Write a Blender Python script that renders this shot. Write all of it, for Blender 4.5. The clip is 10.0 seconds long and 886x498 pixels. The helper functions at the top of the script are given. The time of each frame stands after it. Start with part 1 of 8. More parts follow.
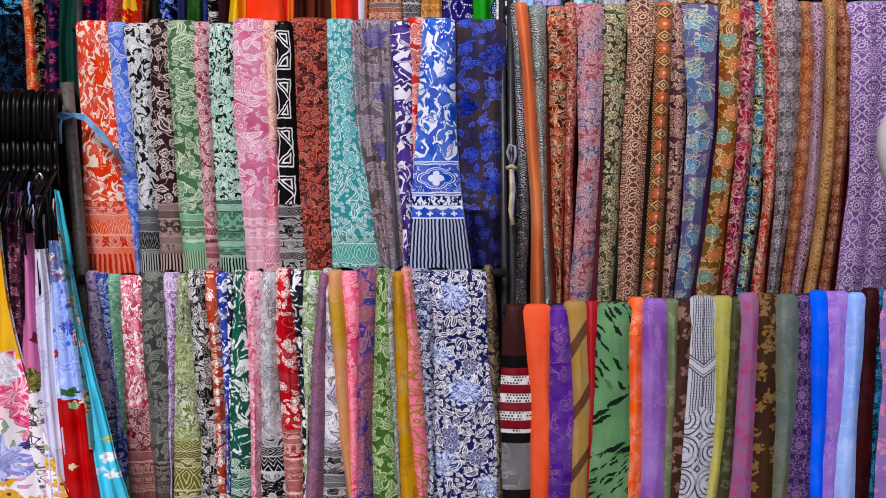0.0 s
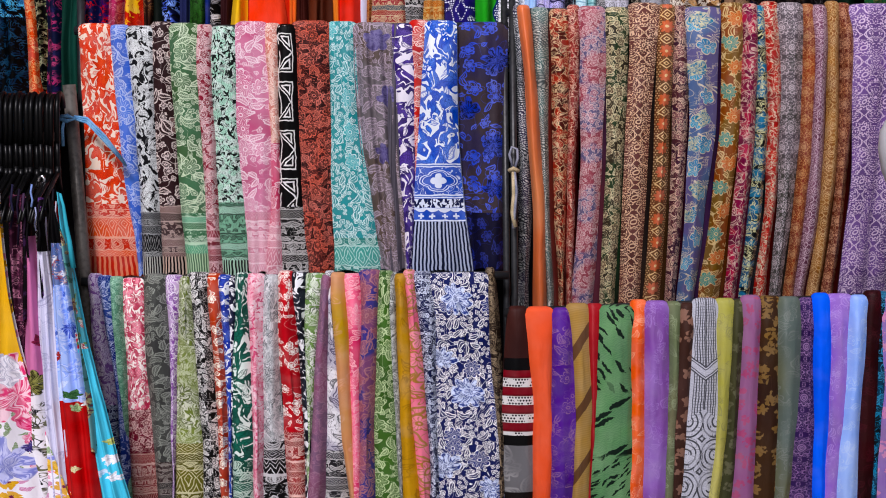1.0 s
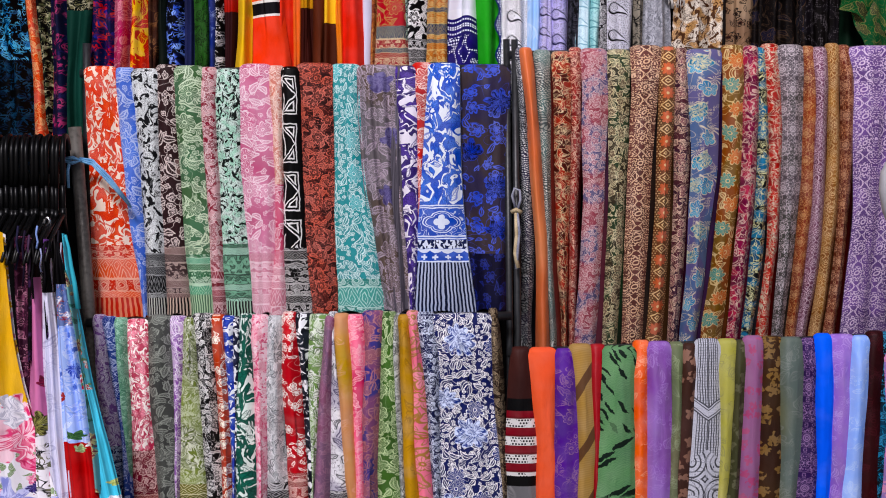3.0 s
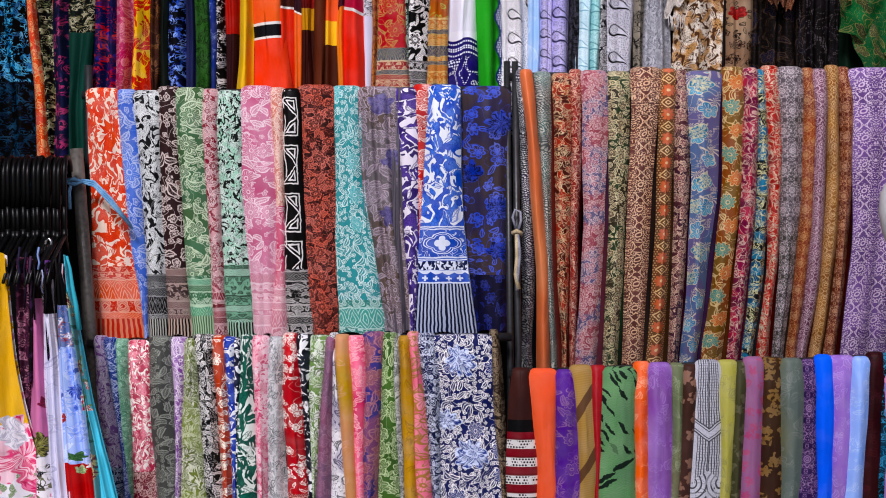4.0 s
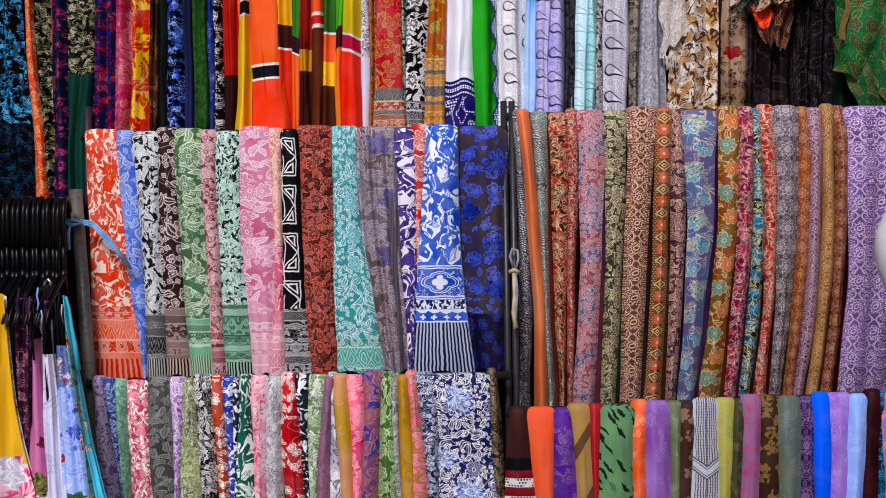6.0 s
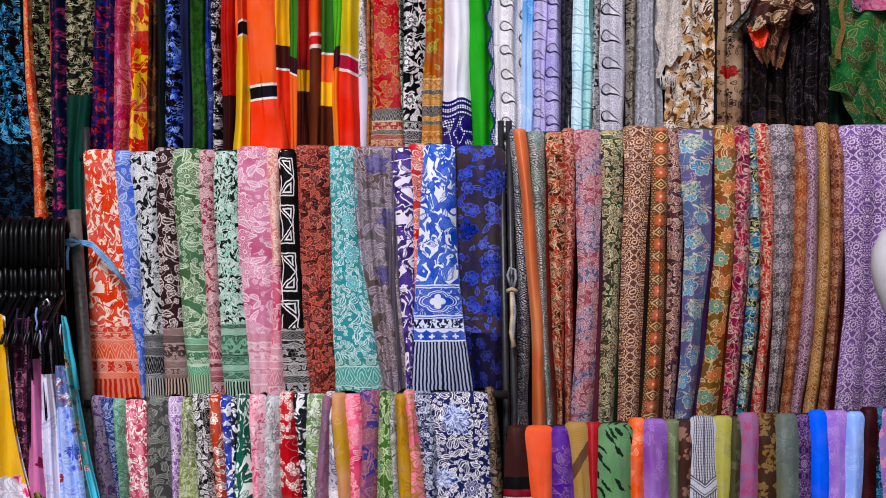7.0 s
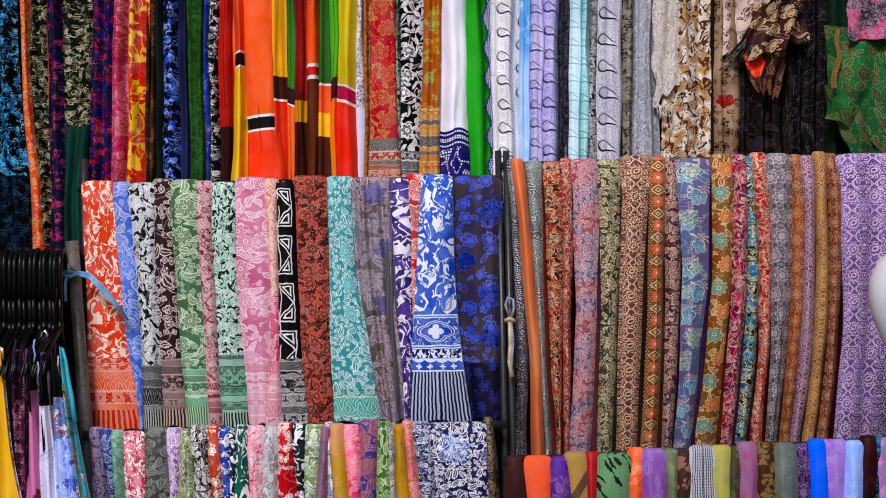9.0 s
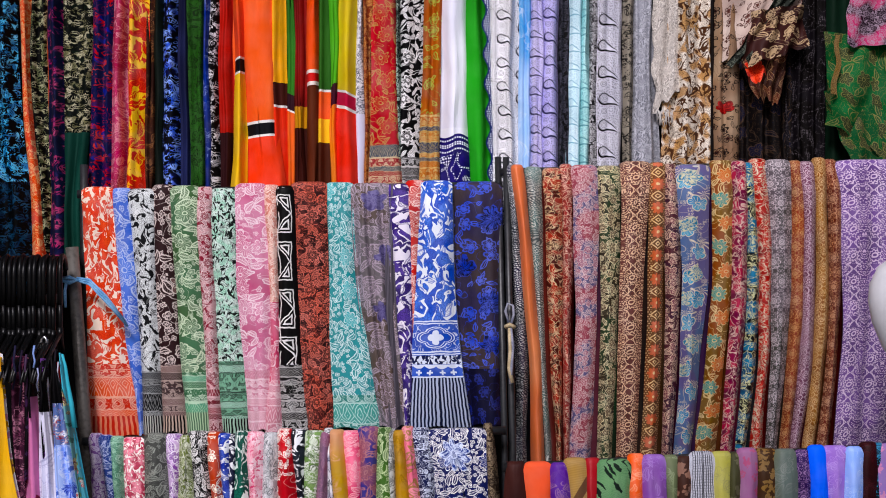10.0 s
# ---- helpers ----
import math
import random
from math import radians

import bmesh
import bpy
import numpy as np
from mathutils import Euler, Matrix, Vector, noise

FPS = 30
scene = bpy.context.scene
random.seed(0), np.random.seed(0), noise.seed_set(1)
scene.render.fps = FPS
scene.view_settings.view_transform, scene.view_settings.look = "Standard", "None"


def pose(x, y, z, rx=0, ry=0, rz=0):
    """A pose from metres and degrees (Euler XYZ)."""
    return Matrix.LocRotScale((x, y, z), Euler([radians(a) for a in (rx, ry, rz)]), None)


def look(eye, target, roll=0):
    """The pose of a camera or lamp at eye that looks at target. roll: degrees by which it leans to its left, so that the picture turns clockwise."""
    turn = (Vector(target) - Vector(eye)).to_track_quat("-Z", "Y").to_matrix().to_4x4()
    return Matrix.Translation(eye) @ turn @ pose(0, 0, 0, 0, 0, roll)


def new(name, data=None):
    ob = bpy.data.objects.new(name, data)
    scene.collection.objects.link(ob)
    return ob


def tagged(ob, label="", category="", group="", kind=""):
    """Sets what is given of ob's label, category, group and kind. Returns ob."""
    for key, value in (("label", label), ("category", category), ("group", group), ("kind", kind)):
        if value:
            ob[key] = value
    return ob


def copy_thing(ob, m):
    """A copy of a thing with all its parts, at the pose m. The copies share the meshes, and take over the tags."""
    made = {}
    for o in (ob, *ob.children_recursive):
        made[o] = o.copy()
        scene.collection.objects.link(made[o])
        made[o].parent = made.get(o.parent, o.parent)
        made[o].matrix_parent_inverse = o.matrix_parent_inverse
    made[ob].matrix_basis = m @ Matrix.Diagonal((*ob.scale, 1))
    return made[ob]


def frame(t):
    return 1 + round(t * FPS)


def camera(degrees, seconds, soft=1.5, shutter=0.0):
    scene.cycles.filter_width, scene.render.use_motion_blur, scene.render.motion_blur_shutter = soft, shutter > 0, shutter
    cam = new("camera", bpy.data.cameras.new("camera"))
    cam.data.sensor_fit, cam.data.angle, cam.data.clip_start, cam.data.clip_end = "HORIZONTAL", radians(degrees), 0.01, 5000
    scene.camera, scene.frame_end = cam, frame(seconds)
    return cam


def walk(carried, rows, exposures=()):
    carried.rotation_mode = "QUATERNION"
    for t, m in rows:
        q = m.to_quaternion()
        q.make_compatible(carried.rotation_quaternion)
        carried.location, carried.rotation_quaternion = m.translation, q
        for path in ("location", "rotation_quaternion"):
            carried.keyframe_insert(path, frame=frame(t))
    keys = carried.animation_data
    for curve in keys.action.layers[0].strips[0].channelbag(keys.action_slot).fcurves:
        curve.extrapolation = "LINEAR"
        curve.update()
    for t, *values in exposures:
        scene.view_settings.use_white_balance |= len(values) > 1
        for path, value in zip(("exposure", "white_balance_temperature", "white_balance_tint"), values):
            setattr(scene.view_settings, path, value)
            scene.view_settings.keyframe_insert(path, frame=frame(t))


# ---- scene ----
cam = camera(29.0, 10.0, soft=1.0)
# seconds, distance from the display, and turn in degrees: a hand-held camera that tilts up
TILTS = [
    (0, -4.2919, 87.083, -0.157, -0.115),
    (0.5, -4.287, 87.091, -0.148, -0.052),
    (1, -4.2924, 87.167, -0.147, -0.043),
    (1.5, -4.2966, 87.297, -0.125, 0.127),
    (2, -4.2992, 87.685, -0.128, 0.098),
    (2.5, -4.3057, 88.142, -0.091, 0.052),
    (4, -4.319, 89.256, -0.095, 0.083),
    (4.5, -4.3252, 89.632, -0.04, -0.006),
    (5, -4.33, 90.0, -0.0, 0.0),
    (5.5, -4.3311, 90.248, 0.064, 0.029),
    (7, -4.3475, 91.208, 0.258, -0.069),
    (7.5, -4.347, 91.399, 0.325, -0.05),
    (8, -4.3486, 91.677, 0.369, -0.062),
    (8.5, -4.3503, 91.953, 0.476, -0.103),
    (9, -4.3495, 92.208, 0.469, -0.135),
    (9.5, -4.3488, 92.326, 0.482, -0.103),
    (10, -4.3494, 92.414, 0.462, -0.14),
]
walk(cam, [(t, pose(0, y, 1.6, rx, ry, rz)) for t, y, rx, ry, rz in TILTS],
     exposures=[(0.0, 0.25, 6250, 19), (10.0, 0.28, 6250, 19)])

# ---- light ----
world = bpy.data.worlds.new("overcast_sky")
world.use_nodes = True
scene.world = world
sky = world.node_tree.nodes.new("ShaderNodeTexSky")
sky.sky_type, sky.sun_disc = "NISHITA", False
sky.sun_elevation, sky.sun_rotation = radians(41), radians(194)
sky.air_density, sky.dust_density = 1.0, 3.0
world.node_tree.links.new(sky.outputs[0], world.node_tree.nodes["Background"].inputs[0])
world.node_tree.nodes["Background"].inputs[1].default_value = 0.047
sun_data = bpy.data.lights.new("sun", "SUN")
sun_data.energy, sun_data.angle, sun_data.color = 2.5, radians(14), (1.0, 0.97, 0.965)
sun = new("sun", sun_data)
sun.matrix_world = look((-1.15, -4.55, 4.7), (0, 0, 0.6))


# ---- materials ----
def rgb(h):
    """A linear colour from a hex string."""
    v = [int(h[i:i + 2], 16) / 255 for i in (0, 2, 4)]
    return tuple(c / 12.92 if c < 0.04045 else ((c + 0.055) / 1.055) ** 2.4 for c in v) + (1.0,)


class Net:
    """Short names for shader nodes."""

    def __init__(self, name):
        self.mat = bpy.data.materials.new(name)
        self.mat.use_nodes = True
        self.tree = self.mat.node_tree
        self.bsdf = self.tree.nodes["Principled BSDF"]

    def node(self, kind):
        return self.tree.nodes.new(kind)

    def put(self, sock, v):
        if isinstance(v, bpy.types.NodeSocket):
            self.tree.links.new(v, sock)
        else:
            sock.default_value = v

    def m(self, op, a, b=0.0, c=0.0):
        n = self.node("ShaderNodeMath")
        n.operation = op
        for s, v in zip(n.inputs, (a, b, c)):
            self.put(s, v)
        return n.outputs[0]

    def v(self, op, a, b=(0, 0, 0)):
        n = self.node("ShaderNodeVectorMath")
        n.operation = op
        self.put(n.inputs[0], a)
        self.put(n.inputs[1], b)
        return n.outputs[1] if op in ("LENGTH", "DISTANCE", "DOT_PRODUCT") else n.outputs[0]

    def step(self, x, lo, hi):
        n = self.node("ShaderNodeMapRange")
        n.interpolation_type = "SMOOTHSTEP"
        for i, val in enumerate((x, lo, hi)):
            self.put(n.inputs[i], val)
        return n.outputs[0]

    def mix(self, f, a, b):
        n = self.node("ShaderNodeMix")
        n.data_type = "RGBA"
        self.put(n.inputs[0], f)
        self.put(n.inputs[6], a)
        self.put(n.inputs[7], b)
        return n.outputs[2]

    def xy(self, p):
        n = self.node("ShaderNodeSeparateXYZ")
        self.put(n.inputs[0], p)
        return n.outputs[0], n.outputs[1]

    def vec(self, x, y, z=0.0):
        n = self.node("ShaderNodeCombineXYZ")
        for s, val in zip(n.inputs, (x, y, z)):
            self.put(s, val)
        return n.outputs[0]

    def noise(self, p, scale, detail=0.0, dist=0.0):
        n = self.node("ShaderNodeTexNoise")
        n.noise_dimensions = "2D"
        self.put(n.inputs["Vector"], p)
        n.inputs["Scale"].default_value, n.inputs["Detail"].default_value, n.inputs["Distortion"].default_value = scale, detail, dist
        return n.outputs[0]

    def vor(self, p, feature="F1", rand=1.0, metric="EUCLIDEAN"):
        n = self.node("ShaderNodeTexVoronoi")
        n.voronoi_dimensions, n.feature, n.distance = "2D", feature, metric
        self.put(n.inputs["Vector"], p)
        n.inputs["Scale"].default_value, n.inputs["Randomness"].default_value = 1.0, rand
        return n

    def contour(self, p, scale, k, w, dist=0.0, detail=0.0):
        """Thin lines along the levels of a noise."""
        f = self.m("FRACT", self.m("MULTIPLY", self.noise(p, scale, detail, dist), k))
        f = self.m("MULTIPLY", self.m("ABSOLUTE", self.m("SUBTRACT", f, 0.5)), 2)
        return self.step(f, 1 - w, 1 - w + 0.14)

    def blobs(self, p, scale, thr, dist=0.0, detail=0.0, soft=0.03):
        return self.step(self.noise(p, scale, detail, dist), thr - soft, thr + soft)

    def warp(self, p, scale, amount):
        n = self.node("ShaderNodeTexNoise")
        n.noise_dimensions = "2D"
        self.put(n.inputs["Vector"], p)
        n.inputs["Scale"].default_value, n.inputs["Detail"].default_value = scale, 0.0
        d = self.v("SUBTRACT", n.outputs[1], (0.5, 0.5, 0.5))
        d = self.v("MULTIPLY", d, (amount, amount, 0))
        return self.v("ADD", p, d)

    def scale(self, p, sx, sy):
        return self.v("MULTIPLY", p, (sx, sy, 0))

    def petals(self, d, n, size, w, spin=0.0):
        """A flower round the origin of d: its filling and its drawn lines."""
        x, y = self.xy(d)
        r, a = self.v("LENGTH", d), self.m("ADD", self.m("ARCTAN2", y, x), spin)
        c = self.m("ABSOLUTE", self.m("COSINE", self.m("MULTIPLY", a, n / 2)))
        rel = self.m("DIVIDE", r, self.m("MAXIMUM", size, 0.02))
        big = self.m("MULTIPLY_ADD", self.m("POWER", c, 0.7), 0.45, 0.55)
        off = self.m("SUBTRACT", big, rel)
        w2 = self.m("DIVIDE", w, self.m("MAXIMUM", size, 0.02))
        fill = self.step(off, -0.03, 0.03)

        def thin(x, k):
            return self.m("SUBTRACT", 1.0, self.step(self.m("ABSOLUTE", x), self.m("MULTIPLY", w2, 0.6 * k), self.m("MULTIPLY", w2, 1.3 * k)))
        line = self.m("MAXIMUM", thin(off, 1.0), thin(self.m("SUBTRACT", rel, 0.2), 0.9))
        rays = self.step(self.m("ABSOLUTE", self.m("SINE", self.m("MULTIPLY", a, n * 1.5))), 0.86, 0.95)
        zone = self.m("MULTIPLY", self.step(rel, 0.28, 0.32), self.step(off, 0.16, 0.2))
        return fill, self.m("MULTIPLY", self.m("MAXIMUM", line, self.m("MULTIPLY", self.m("MULTIPLY", rays, zone), 0.75)), self.step(size, 0.03, 0.05))

    def flowers(self, p, sc, n=5, size=0.42, w=0.035, rand=0.7, aspect=1.0, keep=0.3):
        """Flowers of unequal size, turned at random; some of the places stay empty."""
        q = self.scale(p, sc, sc * aspect)
        t = self.vor(q, "F1", rand)
        r, g = self.xy(t.outputs["Color"])
        big = self.m("MULTIPLY", self.m("MULTIPLY_ADD", r, 0.5, 0.6), self.m("MULTIPLY", self.step(r, keep - 0.01, keep + 0.01), size))
        return self.petals(self.v("SUBTRACT", q, t.outputs["Position"]), n, big, w, self.m("MULTIPLY", g, 6.28))

    def lattice(self, p, sx, sy, shift=0.5):
        """Offsets from the middles of a brick-like lattice, in cell units."""
        x, y = self.xy(self.scale(p, sx, sy))
        row = self.m("FLOOR", y)
        x = self.m("ADD", x, self.m("MULTIPLY", self.m("MODULO", row, 2.0), shift))
        return self.vec(self.m("SUBTRACT", self.m("FRACT", x), 0.5), self.m("SUBTRACT", self.m("FRACT", y), 0.5))

    def ln(self, x, w):
        """A soft-edged line where x is nought."""
        return self.m("SUBTRACT", 1.0, self.step(self.m("ABSOLUTE", x), w * 0.4, w * 0.95))

    def cell(self, y, h):
        """Offset from the middle of a row of height h, and the number of the row."""
        k = self.m("DIVIDE", y, h)
        return self.m("MULTIPLY", self.m("SUBTRACT", self.m("FRACT", k), 0.5), h), self.m("FLOOR", k)

    def odd(self, i):
        return self.step(self.m("FRACT", self.m("MULTIPLY_ADD", i, 0.5, 0.1)), 0.3, 0.4)

    def mirror(self, p, wx, wy):
        x, y = self.xy(p)
        return self.vec(self.m("PINGPONG", x, wx), self.m("PINGPONG", y, wy))

    def leaves(self, p, sc, size=0.4, w=0.05, keep=0.1, veins=20.0):
        """Pointed bent leaves at all angles: filling, outline with midrib, and slanting veins."""
        q = self.scale(p, sc, sc)
        t = self.vor(q, "F1", 0.9)
        r, g = self.xy(t.outputs["Color"])
        x, y = self.xy(self.v("SUBTRACT", q, t.outputs["Position"]))
        a = self.m("MULTIPLY", g, 6.28)
        ca, sa = self.m("COSINE", a), self.m("SINE", a)
        u = self.m("SUBTRACT", self.m("MULTIPLY", x, ca), self.m("MULTIPLY", y, sa))
        v = self.m("ADD", self.m("MULTIPLY", x, sa), self.m("MULTIPLY", y, ca))
        u = self.m("ADD", u, self.m("MULTIPLY", self.m("MULTIPLY", v, v), self.m("MULTIPLY_ADD", r, 2.4, -1.2)))
        big = self.m("MULTIPLY", self.m("MULTIPLY_ADD", r, 0.5, 0.7), size)
        arc = self.m("SUBTRACT", big, self.m("DIVIDE", self.m("MULTIPLY", v, v), self.m("MULTIPLY", big, 1.7)))
        au = self.m("ABSOLUTE", u)
        off = self.m("SUBTRACT", self.m("MULTIPLY", arc, 0.52), au)
        on = self.step(g, keep - 0.01, keep + 0.01)
        fill = self.m("MULTIPLY", on, self.step(off, -0.012, 0.012))
        line = self.m("MULTIPLY", on, self.m("SUBTRACT", 1.0, self.step(self.m("ABSOLUTE", off), w * 0.45, w * 1.1)))
        rib = self.m("MULTIPLY", fill, self.m("SUBTRACT", 1.0, self.step(au, w * 0.25, w * 0.75)))
        f = self.m("FRACT", self.m("MULTIPLY", self.m("MULTIPLY_ADD", au, 0.9, v), veins / 3))
        hatch = self.m("MULTIPLY", fill, self.step(self.m("ABSOLUTE", self.m("SUBTRACT", f, 0.5)), 0.28, 0.36))
        return fill, self.m("MAXIMUM", line, rib), hatch


def paint_batik(n, p, c, s):
    """Crowded leaves and blossoms drawn in light line, their fillings mottled."""
    q = n.warp(n.warp(p, 22 * s, 0.014 / s), 90 * s, 0.004 / s)
    fill, line, hatch = n.leaves(q, 26 * s, 0.5, 0.05)
    ff, fl = n.flowers(n.v("ADD", q, (0.3, 0.1, 0)), 15 * s, 7, 0.42, 0.03)
    curls = n.contour(q, 48 * s, 3.0, 0.22, 0.6)
    col = n.mix(n.blobs(q, 20 * s, 0.5, 0.8), c[0], c[1])
    col = n.mix(n.m("MULTIPLY", curls, 0.6), col, c[2])
    col = n.mix(fill, col, c[0])
    col = n.mix(n.m("MULTIPLY", n.m("MAXIMUM", hatch, line), 0.85), col, c[2])
    col = n.mix(ff, col, c[0])
    return n.mix(n.m("MULTIPLY", fl, 0.9), col, c[2])


def paint_vine(n, p, c, s):
    """Drawn leaves, flowers and tendrils on a clear ground, shading from one dye to another."""
    q = n.warp(n.warp(p, 16 * s, 0.02 / s), 80 * s, 0.004 / s)
    lf, line, hatch = n.leaves(q, 22 * s, 0.48, 0.055)
    ff, fl = n.flowers(n.v("ADD", q, (0.7, 0.4, 0)), 13 * s, 6, 0.42, 0.024)
    sf, sl = n.flowers(n.v("ADD", q, (0.2, 0.6, 0)), 40 * s, 5, 0.36, 0.06, 0.8, 1.0, 0.5)
    ten = n.contour(q, 15 * s, 3.0, 0.09, 0.9)
    free = n.m("SUBTRACT", 1.0, n.m("MAXIMUM", ff, lf))
    lines = n.m("MAXIMUM", n.m("MULTIPLY", free, n.m("MAXIMUM", n.m("MULTIPLY", ten, 0.85), n.m("MULTIPLY", sl, 0.8))), fl)
    lines = n.m("MAXIMUM", lines, n.m("MULTIPLY", n.m("MAXIMUM", line, n.m("MULTIPLY", hatch, 0.55)), n.m("SUBTRACT", 1.0, ff)))
    col = n.mix(n.step(n.noise(p, 5 * s), 0.35, 0.65), c[0], c[1])
    col = n.mix(n.m("MULTIPLY", n.m("MAXIMUM", ff, lf), 0.12), col, c[2])
    return n.mix(n.m("MULTIPLY", lines, 0.97), col, c[2])


def paint_blob(n, p, c, s):
    """Veined leaves and blossoms of one dye cut out of a light ground, with small strokes between."""
    q = n.warp(n.warp(p, 20 * s, 0.013 / s), 85 * s, 0.005 / s)
    fa, la, ha = n.leaves(q, 17 * s, 0.5, 0.035, 0.12, 26.0)
    fb, lb, hb = n.leaves(n.v("ADD", q, (0.37, 0.81, 0)), 30 * s, 0.46, 0.05, 0.25)
    ff, fl = n.flowers(n.v("ADD", q, (0.9, 0.3, 0)), 12 * s, 7, 0.42, 0.022, 0.8, 1.0, 0.5)
    stroke = n.blobs(n.scale(q, 1.0, 0.6), 75 * s, 0.62, 0.6, 0.5, 0.02)
    fc, lc, hc = n.leaves(n.v("ADD", q, (0.83, 0.21, 0)), 23 * s, 0.48, 0.04, 0.3, 22.0)
    shape = n.m("MAXIMUM", n.m("MAXIMUM", fa, n.m("MAXIMUM", fb, fc)), n.m("MAXIMUM", ff, stroke))
    detail = n.m("MAXIMUM", n.m("MULTIPLY", n.m("MAXIMUM", ha, la), n.m("SUBTRACT", 1.0, ff)), fl)
    col = n.mix(shape, c[1], c[0])
    col = n.mix(n.m("MULTIPLY", n.m("MULTIPLY", detail, shape), 0.8), col, c[min(3, len(c) - 1)])
    cut = n.m("MULTIPLY", n.m("MAXIMUM", la, n.m("MULTIPLY", n.m("MAXIMUM", lc, n.m("MULTIPLY", hc, 0.5)), n.m("SUBTRACT", 1.0, fa))), n.m("SUBTRACT", 1.0, ff))
    col = n.mix(n.m("MULTIPLY", cut, 0.85), col, c[1])
    return n.mix(n.m("MULTIPLY", lb, 0.5), col, c[2])


def paint_brush(n, p, c, s):
    """Crowded curling strokes, as of grass and feathers."""
    q = n.warp(n.warp(p, 13 * s, 0.02 / s), 60 * s, 0.008 / s)
    long_ = n.scale(q, 1.0, 0.55)
    a = n.noise(long_, 75 * s, 1.5, 0.5)
    fa, la, ha = n.leaves(q, 20 * s, 0.54, 0.045, 0.1, 30.0)
    fb, lb, hb = n.leaves(n.v("ADD", q, (0.7, 0.3, 0)), 36 * s, 0.5, 0.08, 0.3, 20.0)
    col = n.mix(n.step(a, 0.485, 0.51), c[0], c[1])
    col = n.mix(fb, col, c[1])
    col = n.mix(fa, col, c[0])
    col = n.mix(n.m("MULTIPLY", n.m("MAXIMUM", la, ha), 0.9), col, c[1])
    col = n.mix(n.m("MULTIPLY", n.m("MAXIMUM", lb, n.contour(long_, 80 * s, 3.0, 0.2, 0.5)), 0.85), col, c[2])
    return n.mix(n.m("MULTIPLY", n.blobs(p, 10 * s, 0.54, 0, 0, 0.07), 0.4), col, c[min(3, len(c) - 1)])


def paint_swirl(n, p, c, s):
    """Close curls and droplets drawn in a light line."""
    q = n.warp(n.warp(p, 30 * s, 0.015 / s), 110 * s, 0.003 / s)
    f, fl = n.flowers(q, 24 * s, 5, 0.4, 0.04)
    lf, ll, lh = n.leaves(n.v("ADD", q, (0.4, 0.2, 0)), 34 * s, 0.44, 0.08, 0.35)
    l = n.contour(q, 42 * s, 3.4, 0.22, 1.1)
    col = n.mix(n.step(n.noise(p, 7 * s), 0.4, 0.6), c[0], c[1])
    free = n.m("SUBTRACT", 1.0, n.m("MAXIMUM", f, lf))
    lines = n.m("MAXIMUM", n.m("MAXIMUM", n.m("MULTIPLY", l, free), fl), n.m("MULTIPLY", n.m("MAXIMUM", ll, lh), n.m("SUBTRACT", 1.0, f)))
    return n.mix(n.m("MULTIPLY", lines, 0.92), col, c[2])


def paint_spray(n, p, c, s):
    """Small square-petalled flowers, leaves and curling stems strewn over the ground, with larger blossoms here and there."""
    q = n.warp(n.warp(p, 24 * s, 0.012 / s), 100 * s, 0.003 / s)
    ff, fl = n.flowers(q, 9 * s, 8, 0.42, 0.018, 0.6, 1.0, 0.8)
    sf, sl = n.flowers(n.v("ADD", q, (0.4, 0.9, 0)), 34 * s, 4, 0.4, 0.05, 0.8, 1.0, 0.08)
    lf, ll, lh = n.leaves(q, 20 * s, 0.44, 0.05, 0.35)
    stem = n.contour(q, 17 * s, 2.8, 0.12, 0.6)
    small = n.m("MAXIMUM", n.m("MULTIPLY", n.m("MAXIMUM", sl, stem), n.m("SUBTRACT", 1.0, lf)), n.m("MAXIMUM", ll, n.m("MULTIPLY", lh, 0.14)))
    col = n.mix(n.m("MULTIPLY", small, 0.88), c[0], c[2])
    col = n.mix(ff, col, c[1])
    return n.mix(n.m("MULTIPLY", fl, 0.9), col, c[2])


def paint_bloom(n, p, c, s):
    """Jacquard flowers, sprigs and stems in fine outline over a two-coloured ground."""
    q = n.warp(n.warp(p, 40 * s, 0.01 / s), 130 * s, 0.003 / s)
    ff, fl = n.flowers(q, 26 * s, 5, 0.46, 0.04, 0.8)
    lf, ll, lh = n.leaves(n.v("ADD", q, (0.5, 0.2, 0)), 38 * s, 0.5, 0.07, 0.15)
    stem = n.contour(q, 30 * s, 3.4, 0.16, 1.0)
    col = n.mix(n.step(n.noise(p, 13), 0.45, 0.55), c[0], c[1])
    col = n.mix(n.m("MULTIPLY", ff, 0.6), col, c[min(3, len(c) - 1)])
    rest = n.m("MULTIPLY", n.m("MAXIMUM", n.m("MAXIMUM", ll, n.m("MULTIPLY", lh, 0.35)), stem), n.m("SUBTRACT", 1.0, ff))
    return n.mix(n.m("MULTIPLY", n.m("MAXIMUM", rest, fl), 0.94), col, c[2])


